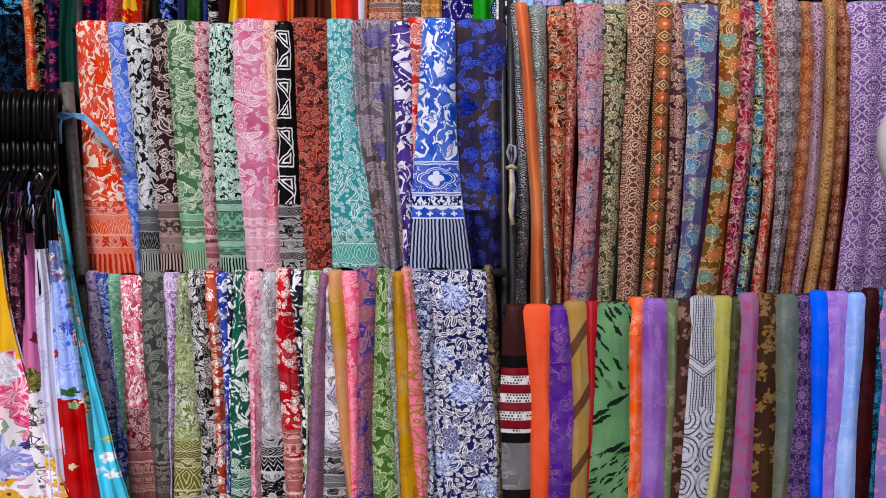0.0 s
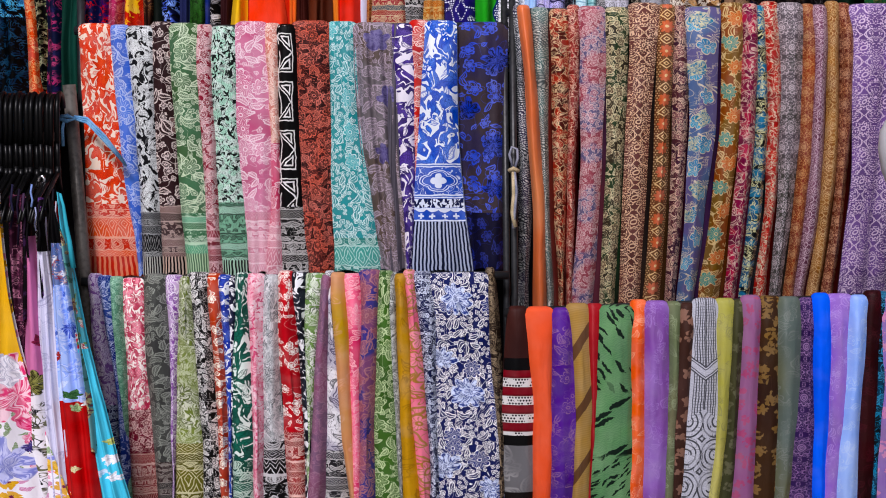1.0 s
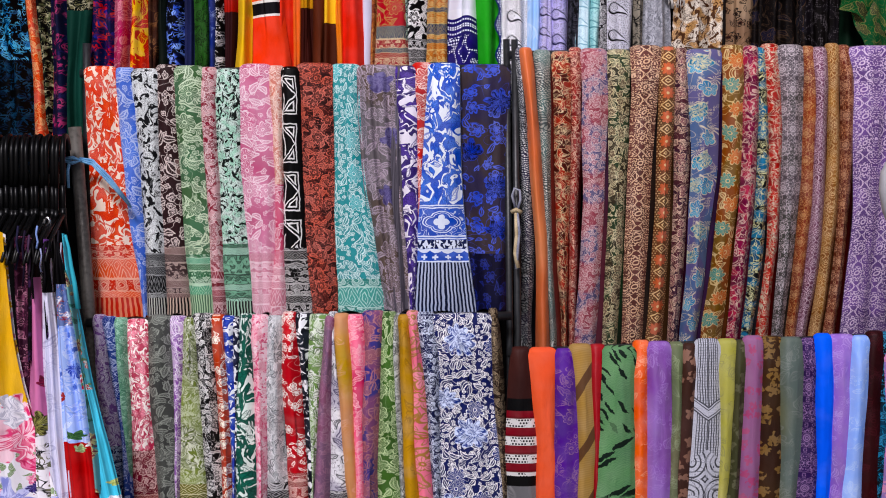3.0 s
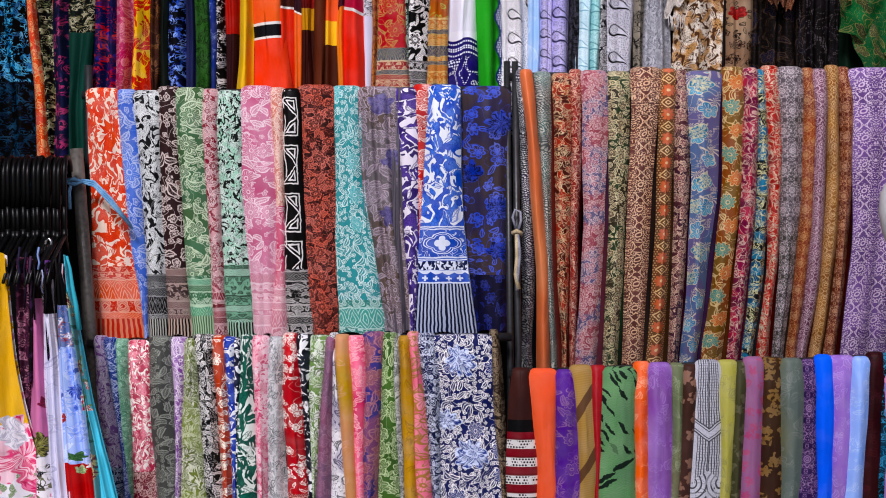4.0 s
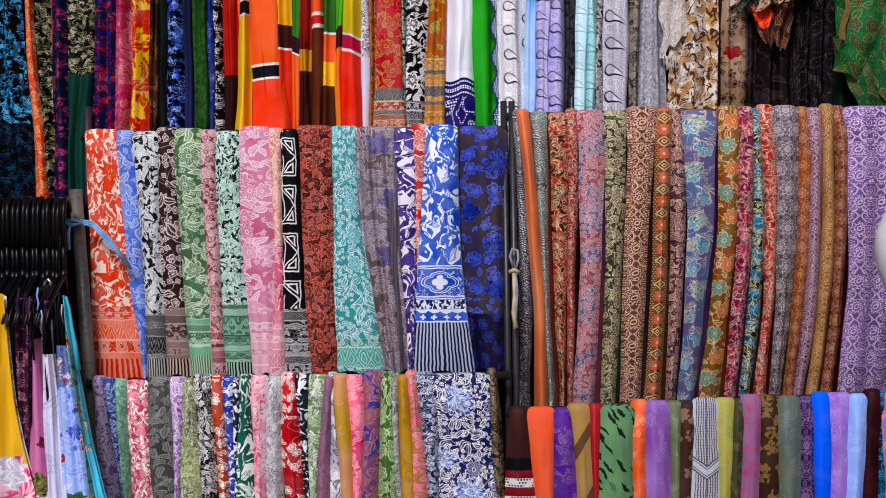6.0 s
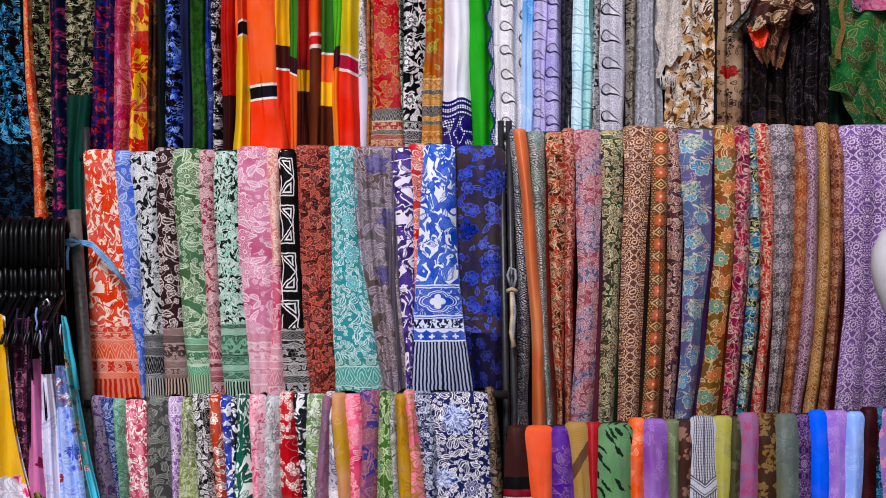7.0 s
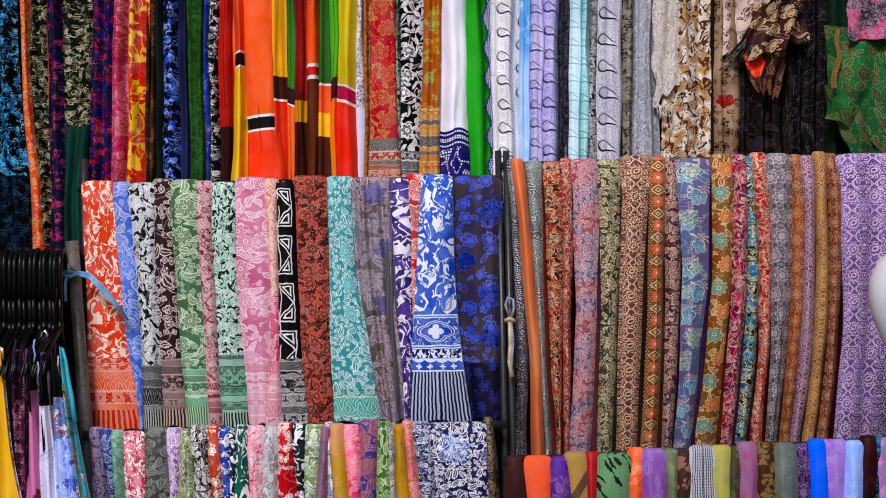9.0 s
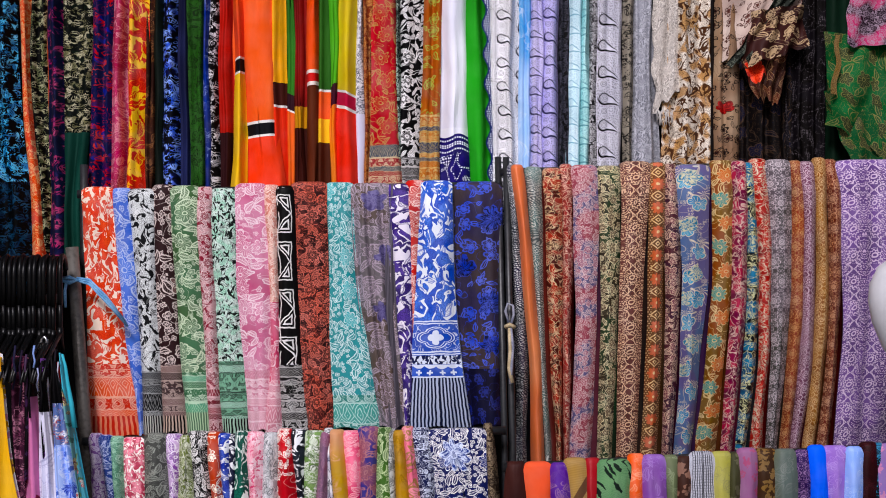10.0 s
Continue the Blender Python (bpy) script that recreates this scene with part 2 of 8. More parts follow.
def paint_rings(n, p, c, s):
    """Rows of woven roundels joined by fine trellis."""
    d = n.lattice(p, 22 * s, 17 * s)
    ff, fl = n.petals(n.scale(d, 1.0, 1.25), 8, 0.4, 0.03)
    r = n.v("LENGTH", n.scale(d, 1.0, 1.25))
    f = n.m("FRACT", n.m("MULTIPLY", r, 6.0))
    ring = n.m("MULTIPLY", n.step(n.m("ABSOLUTE", n.m("SUBTRACT", f, 0.5)), 0.3, 0.4), n.m("SUBTRACT", 1.0, n.step(r, 0.27, 0.3)))
    col = n.mix(n.step(n.noise(p, 9), 0.25, 0.75), c[0], c[1])
    fine = n.contour(n.mirror(p, 0.0227 / s, 0.0294 / s), 120 * s, 2.6, 0.3, 0.8)
    col = n.mix(n.m("MULTIPLY", n.m("MULTIPLY", fine, 0.7), n.m("SUBTRACT", 1.0, ff)), col, c[2])
    return n.mix(n.m("MULTIPLY", n.m("MAXIMUM", ring, fl), 0.85), col, c[2])


def paint_lozenge(n, p, c, s):
    """A column of eyes and small flowers in turn."""
    d = n.lattice(p, 26 * s, 22 * s, 0.5)
    x, y = n.xy(d)
    e = n.m("ADD", n.m("ABSOLUTE", x), n.m("ABSOLUTE", y))
    f = n.m("FRACT", n.m("MULTIPLY", e, 4.0))
    l = n.step(n.m("ABSOLUTE", n.m("SUBTRACT", f, 0.5)), 0.3, 0.38)
    ff, fl = n.petals(n.lattice(n.v("ADD", p, (0.0, 0.0227 / s, 0)), 26 * s, 22 * s), 6, 0.3, 0.05)
    col = n.mix(n.step(n.noise(p, 9), 0.42, 0.58), c[0], c[1])
    col = n.mix(n.m("MULTIPLY", l, 0.8), col, c[2])
    col = n.mix(n.m("MULTIPLY", ff, 0.8), col, c[min(3, len(c) - 1)])
    return n.mix(n.m("MULTIPLY", fl, 0.5), col, c[2])


def paint_stripes(n, p, c, s):
    """Lengthwise hem stripes with hand-drawn edges."""
    x, _ = n.xy(n.warp(p, 60, 0.002))
    f = n.m("FRACT", n.m("MULTIPLY", x, 150 * s))
    return n.mix(n.step(n.m("ABSOLUTE", n.m("SUBTRACT", f, 0.5)), 0.22, 0.3), c[0], c[2])


def paint_border(n, p, c, s):
    """Bands of lozenges, scrolls and zigzags of unequal height between ruled lines."""
    s *= 1.4
    q = n.warp(n.warp(p, 45, 0.004), 160, 0.002)
    x, y = n.xy(q)
    k = n.m("ADD", n.m("MULTIPLY", y, 24 * s), n.m("MULTIPLY", n.m("SINE", n.m("MULTIPLY", y, 37 * s)), 0.45))
    f = n.m("FRACT", k)
    turn = n.m("FRACT", n.m("MULTIPLY", n.m("FLOOR", k), 0.382))
    kind_a, kind_b = n.step(turn, 0.46, 0.47), n.step(turn, 0.86, 0.87)
    rule = n.step(n.m("ABSOLUTE", n.m("SUBTRACT", f, 0.5)), 0.445, 0.465)
    cx = n.m("SUBTRACT", n.m("FRACT", n.m("MULTIPLY", x, 27 * s)), 0.5)
    e = n.m("ADD", n.m("ABSOLUTE", cx), n.m("ABSOLUTE", n.m("SUBTRACT", f, 0.5)))
    loz = n.step(n.m("ABSOLUTE", n.m("SUBTRACT", n.m("FRACT", n.m("MULTIPLY", e, 4.2)), 0.5)), 0.34, 0.4)
    zig = n.m("PINGPONG", n.m("MULTIPLY", x, 52 * s), 0.5)
    z = n.m("FRACT", n.m("MULTIPLY", n.m("SUBTRACT", n.m("MULTIPLY", zig, 0.8), f), 3.0))
    z = n.step(n.m("ABSOLUTE", n.m("SUBTRACT", z, 0.5)), 0.36, 0.42)
    lf, ll, lh = n.leaves(n.mirror(q, 0.026 / s, 0.5), 44 * s, 0.5, 0.09, 0.0)
    orn = n.m("MAXIMUM", ll, n.m("MAXIMUM", lh, n.m("MULTIPLY", n.contour(q, 60 * s, 3.0, 0.2, 0.9), n.m("SUBTRACT", 1.0, lf))))
    fig = n.m("ADD", n.m("MULTIPLY", orn, n.m("SUBTRACT", 1.0, kind_a)), n.m("MULTIPLY", loz, n.m("SUBTRACT", kind_a, kind_b)))
    fig = n.m("ADD", fig, n.m("MULTIPLY", z, kind_b))
    col = n.mix(n.m("SUBTRACT", kind_a, kind_b), c[0], c[1])
    return n.mix(n.m("MULTIPLY", n.m("MAXIMUM", fig, rule), 0.85), col, c[2])


def paint_patches(n, p, c, s):
    """Loose blossoms and blotches strewn on a plain weave."""
    q = n.warp(p, 60 * s, 0.012 / s)
    ff, fl = n.flowers(q, 19 * s, 5, 0.46, 0.03, 0.8, 1.0, 0.1)
    col = n.mix(n.step(n.noise(p, 6), 0.35, 0.65), c[0], c[1])
    return n.mix(n.m("MULTIPLY", ff, n.blobs(p, 60 * s, 0.4, 0, 1.0, 0.06)), col, c[2])


def paint_plain(n, p, c, s):
    """Plain dyed cloth, a second dye showing faintly."""
    a = n.step(n.noise(n.scale(p, 1.0, 0.35), 9 * s, 1.0), 0.35, 0.7)
    return n.mix(a, c[0], c[1])


def paint_faint(n, p, c, s):
    """Cloth with a scarcely raised self-coloured drawing of leaves and blossoms that comes and goes."""
    q = n.warp(n.warp(p, 20 * s, 0.012 / s), 70 * s, 0.004 / s)
    ff, fl = n.flowers(q, 9 * s, 7, 0.44, 0.03, 0.8, 1.0, 0.2)
    lf, ll, lh = n.leaves(n.v("ADD", q, (0.5, 0.2, 0)), 14 * s, 0.46, 0.06, 0.2)
    zone = n.step(n.noise(n.scale(p, 1.0, 0.6), 11 * s, 1.0), 0.42, 0.58)
    a = n.m("MULTIPLY", n.m("MAXIMUM", fl, n.m("MAXIMUM", ll, n.m("MULTIPLY", lh, 0.6))), n.m("MULTIPLY_ADD", zone, 0.85, 0.15))
    col = n.mix(n.step(n.noise(n.scale(p, 1.0, 0.5), 8), 0.35, 0.65), c[0], c[1])
    return n.mix(n.m("MULTIPLY", a, 0.55), col, c[2])


def paint_sprig(n, p, c, s):
    """Sparse outlined blossoms on thin winding stems with single leaves, over a plain ground."""
    q = n.warp(n.warp(p, 16 * s, 0.02 / s), 70 * s, 0.005 / s)
    ff, fl = n.flowers(q, 15 * s, 6, 0.36, 0.045, 0.6, 1.0, 0.25)
    core, cl = n.flowers(q, 15 * s, 5, 0.17, 0.03, 0.6, 1.0, 0.25)
    lf, ll, lh = n.leaves(n.v("ADD", q, (0.4, 0.3, 0)), 26 * s, 0.36, 0.06, 0.55)
    stem = n.contour(q, 12 * s, 2.8, 0.08, 0.6)
    free = n.m("SUBTRACT", 1.0, ff)
    col = n.mix(n.step(n.noise(p, 9), 0.4, 0.6), c[0], c[1])
    col = n.mix(n.m("MULTIPLY", core, 0.6), col, c[min(3, len(c) - 1)])
    return n.mix(n.m("MAXIMUM", n.m("MAXIMUM", fl, cl), n.m("MULTIPLY", n.m("MAXIMUM", ll, stem), free)), col, c[2])


def paint_dotted(n, p, c, s):
    """Winding double rows of small light dots on dark cloth."""
    q = n.warp(p, 20 * s, 0.02 / s)
    t = n.vor(n.scale(q, 140 * s, 140 * s), "F1", 0.25).outputs["Distance"]
    dot = n.m("SUBTRACT", 1.0, n.step(t, 0.26, 0.38))
    path = n.m("MAXIMUM", n.contour(q, 13 * s, 2.6, 0.26, 0.5), n.m("MULTIPLY", n.contour(q, 26 * s, 2.0, 0.16, 0.5), 0.7))
    col = n.mix(n.step(n.noise(p, 10 * s), 0.42, 0.58), c[0], c[1])
    return n.mix(n.m("MULTIPLY", dot, path), col, c[2])


def paint_glint(n, p, c, s):
    """Close hand-drawn curls, bars and broken leaf outlines standing bright on dark cloth."""
    q = n.warp(p, 45 * s, 0.008 / s)
    curls = n.contour(n.scale(q, 1.0, 0.8), 60 * s, 2.8, 0.31)
    f, l, hatch = n.leaves(q, 24 * s, 0.46, 0.1, 0.3)
    x, y = n.xy(q)
    bars = n.m("MULTIPLY", n.step(n.m("SINE", n.m("MULTIPLY", y, 520.0 * s)), 0.2, 0.6), n.step(n.noise(n.scale(p, 1.0, 2.2), 30 * s), 0.58, 0.62))
    gap = n.blobs(p, 24 * s, 0.44, 0, 1.0, 0.05)
    mark = n.m("MULTIPLY", n.m("MAXIMUM", n.m("MAXIMUM", curls, l), bars), gap)
    col = n.mix(n.m("MULTIPLY", f, 0.5), c[0], c[1])
    tone = n.mix(n.step(n.noise(p, 30 * s, 1.0), 0.4, 0.6), c[2], c[min(3, len(c) - 1)])
    return n.mix(mark, col, tone)


def paint_dress(n, p, c, s):
    """Printed dress cloth with large painted blooms, shaded petals, leaves and dark hearts."""
    q = n.warp(n.warp(p, 18 * s, 0.03 / s), 70 * s, 0.008 / s)
    ff, fl = n.flowers(q, 8 * s, 6, 0.5, 0.012, 0.8)
    core, _ = n.flowers(q, 8 * s, 7, 0.12, 0.012, 0.8)
    lf, ll, lh = n.leaves(n.v("ADD", q, (0.33, 0.2, 0)), 13 * s, 0.46, 0.04, 0.35)
    shade = n.step(n.noise(q, 40 * s, 1.5, 0.8), 0.4, 0.6)
    col = n.mix(lf, c[0], c[3])
    col = n.mix(n.m("MULTIPLY", lh, 0.4), col, c[0])
    col = n.mix(ff, col, n.mix(shade, c[1], c[2]))
    col = n.mix(n.m("MULTIPLY", fl, 0.5), col, c[1])
    return n.mix(core, col, c[min(4, len(c) - 1)])


def paint_slant(n, p, c, s):
    """Fine ribs with broad brown bars slanting across at wide steps."""
    x, y = n.xy(p)
    rib = n.m("SINE", n.m("MULTIPLY", n.m("ADD", y, n.m("MULTIPLY", x, 0.2)), 1100))
    col = n.mix(n.m("MULTIPLY_ADD", rib, 0.3, 0.5), c[0], c[1])
    f = n.m("FRACT", n.m("MULTIPLY", n.m("MULTIPLY_ADD", x, 1.5, y), 6.2 * s))
    bar_ = n.m("SUBTRACT", 1.0, n.step(n.m("ABSOLUTE", n.m("SUBTRACT", f, 0.5)), 0.1, 0.12))
    return n.mix(bar_, col, c[2])


def paint_steps(n, p, c, s):
    """Woven bars of light and red with small dark figures."""
    x, y = n.xy(p)
    f = n.m("FRACT", n.m("MULTIPLY", y, 22 * s))
    col = n.mix(n.step(f, 0.45, 0.48), c[0], c[1])
    g = n.lattice(p, 150, 132, 0.5)
    fig = n.m("MULTIPLY", n.m("SUBTRACT", 1.0, n.step(n.v("LENGTH", g), 0.28, 0.4)), n.step(n.noise(p, 60), 0.42, 0.48))
    col = n.mix(n.m("MULTIPLY", fig, n.step(f, 0.52, 0.55)), col, c[2])
    return n.mix(n.step(n.m("ABSOLUTE", n.m("SUBTRACT", f, 0.45)), 0.03, 0.09), c[3], col)


def paint_medal(n, p, c, s):
    """A column of scalloped roundels and crossed sprays with slanting rice-grain dashes on both sides."""
    x, y = n.xy(n.warp(p, 70, 0.004))
    h = 0.063 / s
    cy, _ = n.cell(y, h)
    cx, _ = n.cell(n.m("ADD", x, 0.0275 / s), 0.055 / s)
    d = n.vec(cx, cy)
    r, a = n.v("LENGTH", d), n.m("ARCTAN2", cy, cx)
    k = 1.0 / s
    edge = n.m("SUBTRACT", r, n.m("MULTIPLY_ADD", n.m("COSINE", n.m("MULTIPLY", a, 11.0)), 0.0018 * k, 0.0125 * k))
    drop = n.m("SUBTRACT", n.v("LENGTH", n.vec(n.m("MULTIPLY_ADD", cy, 0.35, cx), n.m("ADD", cy, 0.001))), 0.0052 * k)
    lines = n.m("MAXIMUM", n.ln(edge, 0.0025 * k), n.ln(drop, 0.0024 * k))
    ey = n.m("SUBTRACT", h / 2, n.m("ABSOLUTE", cy))
    cross = n.ln(n.m("SUBTRACT", n.m("ABSOLUTE", cx), n.m("MULTIPLY_ADD", ey, 0.9, 0.0012 * k)), 0.0018 * k)
    arms = n.ln(n.m("SUBTRACT", n.m("ABSOLUTE", cx), n.m("MULTIPLY_ADD", n.m("MULTIPLY", ey, ey), 60.0 * s, 0.006 * k)), 0.0015 * k)
    lines = n.m("MAXIMUM", lines, n.m("MULTIPLY", n.m("MAXIMUM", cross, arms), n.m("SUBTRACT", 1.0, n.step(ey, 0.014 * k, 0.016 * k))))
    ax = n.m("ABSOLUTE", cx)
    g = n.lattice(n.warp(n.vec(n.m("MULTIPLY_ADD", y, 0.7, ax), n.m("MULTIPLY_ADD", ax, -0.5, y)), 90, 0.012), 105 * s, 165 * s, 0.5)
    grain = n.m("SUBTRACT", 1.0, n.step(n.v("LENGTH", n.scale(g, 0.75, 1.2)), 0.24, 0.36))
    free = n.m("MULTIPLY", n.step(r, 0.0155 * k, 0.0165 * k), n.step(n.v("LENGTH", n.vec(cx, ey)), 0.012 * k, 0.013 * k))
    lines = n.m("MAXIMUM", lines, n.m("MULTIPLY", grain, free))
    col = n.mix(n.step(n.noise(p, 12), 0.42, 0.58), c[0], c[1])
    return n.mix(n.m("MULTIPLY", lines, 0.93), col, c[2])


def paint_grains(n, p, c, s):
    """Woven rice-grain dashes in wandering rows, with a few pale curls."""
    q = n.warp(n.warp(p, 26, 0.02), 90, 0.004)
    x, y = n.xy(q)
    g = n.lattice(n.vec(n.m("MULTIPLY_ADD", y, 0.55, x), n.m("MULTIPLY_ADD", x, -0.55, y)), 120 * s, 190 * s, 0.5)
    grain = n.m("SUBTRACT", 1.0, n.step(n.v("LENGTH", n.scale(g, 0.8, 1.15)), 0.26, 0.38))
    curl = n.contour(q, 40 * s, 3.0, 0.2, 0.9)
    zone = n.step(n.noise(p, 45, 1.0), 0.42, 0.55)
    lines = n.m("ADD", n.m("MULTIPLY", grain, n.m("SUBTRACT", 1.0, zone)), n.m("MULTIPLY", n.m("MAXIMUM", curl, n.m("MULTIPLY", grain, 0.5)), zone))
    col = n.mix(n.step(n.noise(p, 10), 0.42, 0.58), c[0], c[1])
    return n.mix(n.m("MULTIPLY", lines, 0.92), col, c[2])


def paint_eyes(n, p, c, s):
    """Eight-petalled flowers and pointed eyes in turn down the middle, small dots beside them."""
    x, y = n.xy(n.warp(p, 60, 0.003))
    h = 0.03 / s
    cy, i = n.cell(y, h)
    odd = n.odd(i)
    d = n.scale(n.vec(x, cy), 30 * s, 30 * s)
    ff, fl = n.petals(d, 8, 0.46, 0.045)
    e = n.m("ADD", n.m("MULTIPLY", n.m("ABSOLUTE", x), 26 * s), n.m("MULTIPLY", n.m("ABSOLUTE", cy), 34 * s))
    eye = n.m("MAXIMUM", n.ln(n.m("SUBTRACT", e, 0.42), 0.08), n.ln(n.m("SUBTRACT", e, 0.15), 0.07))
    g = n.lattice(p, 170 * s, 170 * s)
    dot = n.m("MULTIPLY", n.m("SUBTRACT", 1.0, n.step(n.v("LENGTH", g), 0.2, 0.34)), n.step(n.m("ABSOLUTE", x), 0.011 / s, 0.013 / s))
    col = n.mix(n.step(n.noise(p, 9), 0.42, 0.58), c[0], c[1])
    col = n.mix(n.m("MULTIPLY", dot, 0.85), col, c[2])
    col = n.mix(n.m("MULTIPLY", n.m("MAXIMUM", ff, fl), odd), col, c[3])
    core = n.m("SUBTRACT", 1.0, n.step(n.v("LENGTH", d), 0.1, 0.13))
    return n.mix(n.m("MAXIMUM", n.m("MULTIPLY", eye, n.m("SUBTRACT", 1.0, odd)), n.m("MULTIPLY", core, odd)), col, c[2])


def paint_lotus(n, p, c, s):
    """Wide-open blossoms of two colours in turn, outlined in cream, with curling stems."""
    q = n.warp(p, 45, 0.008)
    x, y = n.xy(q)
    cy, i = n.cell(y, 0.06 / s)
    odd = n.odd(i)
    d = n.scale(n.vec(n.m("SUBTRACT", n.m("MULTIPLY_ADD", odd, 0.018, x), 0.009), n.m("ADD", cy, n.m("MULTIPLY", n.m("MULTIPLY", x, x), 9.0))), 19 * s, 24 * s)
    ff, fl = n.petals(d, 9, 0.47, 0.03)
    curl = n.contour(q, 34 * s, 3.0, 0.15, 0.9)
    lf, ll, lh = n.leaves(q, 40 * s, 0.42, 0.07, 0.4)
    free = n.m("SUBTRACT", 1.0, ff)
    col = n.mix(n.step(n.noise(p, 12), 0.42, 0.58), c[3], c[min(4, len(c) - 1)])
    col = n.mix(ff, col, n.mix(odd, c[0], c[1]))
    return n.mix(n.m("MULTIPLY", n.m("MAXIMUM", fl, n.m("MULTIPLY", n.m("MAXIMUM", curl, ll), free)), 0.92), col, c[2])


def paint_plume(n, p, c, s):
    """Blue drop leaves and feathery plumes climbing on cream stems, with rows of small rings."""
    q = n.warp(p, 30, 0.012)
    x, y = n.xy(q)
    cy, i = n.cell(y, 0.06 / s)
    odd = n.odd(i)
    sx = n.m("MULTIPLY", n.m("SUBTRACT", x, n.m("MULTIPLY_ADD", odd, 0.022, -0.014)), n.m("MULTIPLY_ADD", odd, -2.0, 1.0))
    v = n.m("MULTIPLY_ADD", sx, -0.6, cy)
    leaf, rim = n.petals(n.scale(n.vec(n.m("MULTIPLY_ADD", cy, 0.5, sx), v), 23 * s, 17 * s), 5, 0.46, 0.028, 0.6)
    a = n.m("ARCTAN2", n.m("ADD", cy, 0.022 / s), n.m("ADD", sx, 0.01))
    r = n.v("LENGTH", n.vec(n.m("ADD", sx, 0.01), n.m("ADD", cy, 0.022 / s)))
    fan = n.m("MULTIPLY", n.step(n.m("ABSOLUTE", n.m("SINE", n.m("MULTIPLY_ADD", a, 5.0, n.m("MULTIPLY", r, 90.0)))), 0.8, 0.92), n.m("SUBTRACT", 1.0, n.step(r, 0.027 / s, 0.031 / s)))
    ring = n.vor(n.scale(p, 150 * s, 150 * s), "F1", 0.35).outputs["Distance"]
    ring = n.m("MULTIPLY", n.ln(n.m("SUBTRACT", ring, 0.28), 0.14), n.step(n.noise(p, 40, 1.0), 0.58, 0.64))
    stem = n.contour(q, 16 * s, 3.0, 0.1, 0.8)
    free = n.m("SUBTRACT", 1.0, leaf)
    col = n.mix(n.step(n.noise(p, 14), 0.45, 0.6), c[0], c[1])
    col = n.mix(leaf, col, n.mix(n.step(v, -0.012, 0.014), c[3], c[4]))
    return n.mix(n.m("MULTIPLY", n.m("MAXIMUM", rim, n.m("MULTIPLY", n.m("MAXIMUM", n.m("MAXIMUM", fan, stem), n.m("MULTIPLY", ring, 0.8)), free)), 0.92), col, c[2])


def paint_net(n, p, c, s):
    """Uneven cells parted by a cream line that branches, rings in some of them; the ground changes along the cloth."""
    q = n.warp(n.warp(n.warp(p, 40, 0.016), 90, 0.012), 170, 0.005)
    t = n.vor(n.scale(q, 92 * s, 66 * s), "DISTANCE_TO_EDGE", 0.95).outputs["Distance"]
    w = n.m("MULTIPLY_ADD", n.noise(p, 70, 1.0), 0.11, -0.012)
    line = n.m("SUBTRACT", 1.0, n.step(t, n.m("MULTIPLY", w, 0.6), n.m("ADD", w, 0.035)))
    f = n.vor(n.scale(q, 92 * s, 66 * s), "F1", 0.95)
    r, g = n.xy(f.outputs["Color"])
    ring = n.m("MULTIPLY", n.ln(n.m("SUBTRACT", f.outputs["Distance"], 0.17), 0.1), n.step(r, 0.55, 0.57))
    veins = n.m("MULTIPLY", n.contour(q, 75 * s, 3.0, 0.2, 0.8), n.step(g, 0.35, 0.37))
    _, y = n.xy(p)
    col = n.mix(n.step(n.noise(n.vec(0.0, y), 24), 0.47, 0.53), c[0], c[1])
    col = n.mix(n.m("MULTIPLY", n.step(g, 0.6, 0.62), 0.7), col, c[3])
    return n.mix(n.m("MULTIPLY", n.m("MAXIMUM", line, n.m("MAXIMUM", ring, veins)), 0.93), col, c[2])


def paint_islands(n, p, c, s):
    """Dyed leaf and petal shapes with echoing inner lines and speckles, light channels of uneven width between."""
    q = n.warp(n.warp(p, 24 * s, 0.022 / s), 75 * s, 0.006 / s)
    f = n.noise(n.scale(q, 1.0, 0.75), 52 * s, 1.2, 1.1)
    leaf = n.step(f, 0.452, 0.468)
    rim = n.ln(n.m("SUBTRACT", f, 0.478), 0.012)
    echo = n.step(n.m("ABSOLUTE", n.m("SUBTRACT", n.m("FRACT", n.m("MULTIPLY", f, 17.0)), 0.5)), 0.33, 0.43)
    speck = n.m("SUBTRACT", 1.0, n.step(n.vor(n.scale(q, 150 * s, 150 * s), "DISTANCE_TO_EDGE", 0.9).outputs["Distance"], 0.05, 0.15))
    pick = n.step(n.noise(p, 17 * s), 0.49, 0.53)
    inside = n.m("MAXIMUM", rim, n.m("ADD", n.m("MULTIPLY", echo, pick), n.m("MULTIPLY", n.m("MULTIPLY", speck, 0.8), n.m("SUBTRACT", 1.0, pick))))
    lf, ll, lh = n.leaves(n.v("ADD", q, (0.4, 0.7, 0)), 30 * s, 0.44, 0.06, 0.35)
    dye = n.mix(n.step(n.noise(p, 30 * s), 0.4, 0.6), c[0], c[min(3, len(c) - 1)])
    dye = n.mix(n.m("MULTIPLY", inside, 0.72), dye, c[2])
    light = n.mix(n.m("MULTIPLY", n.m("MAXIMUM", ll, n.m("MULTIPLY", lh, 0.6)), 0.75), c[1], c[0])
    return n.mix(leaf, light, dye)


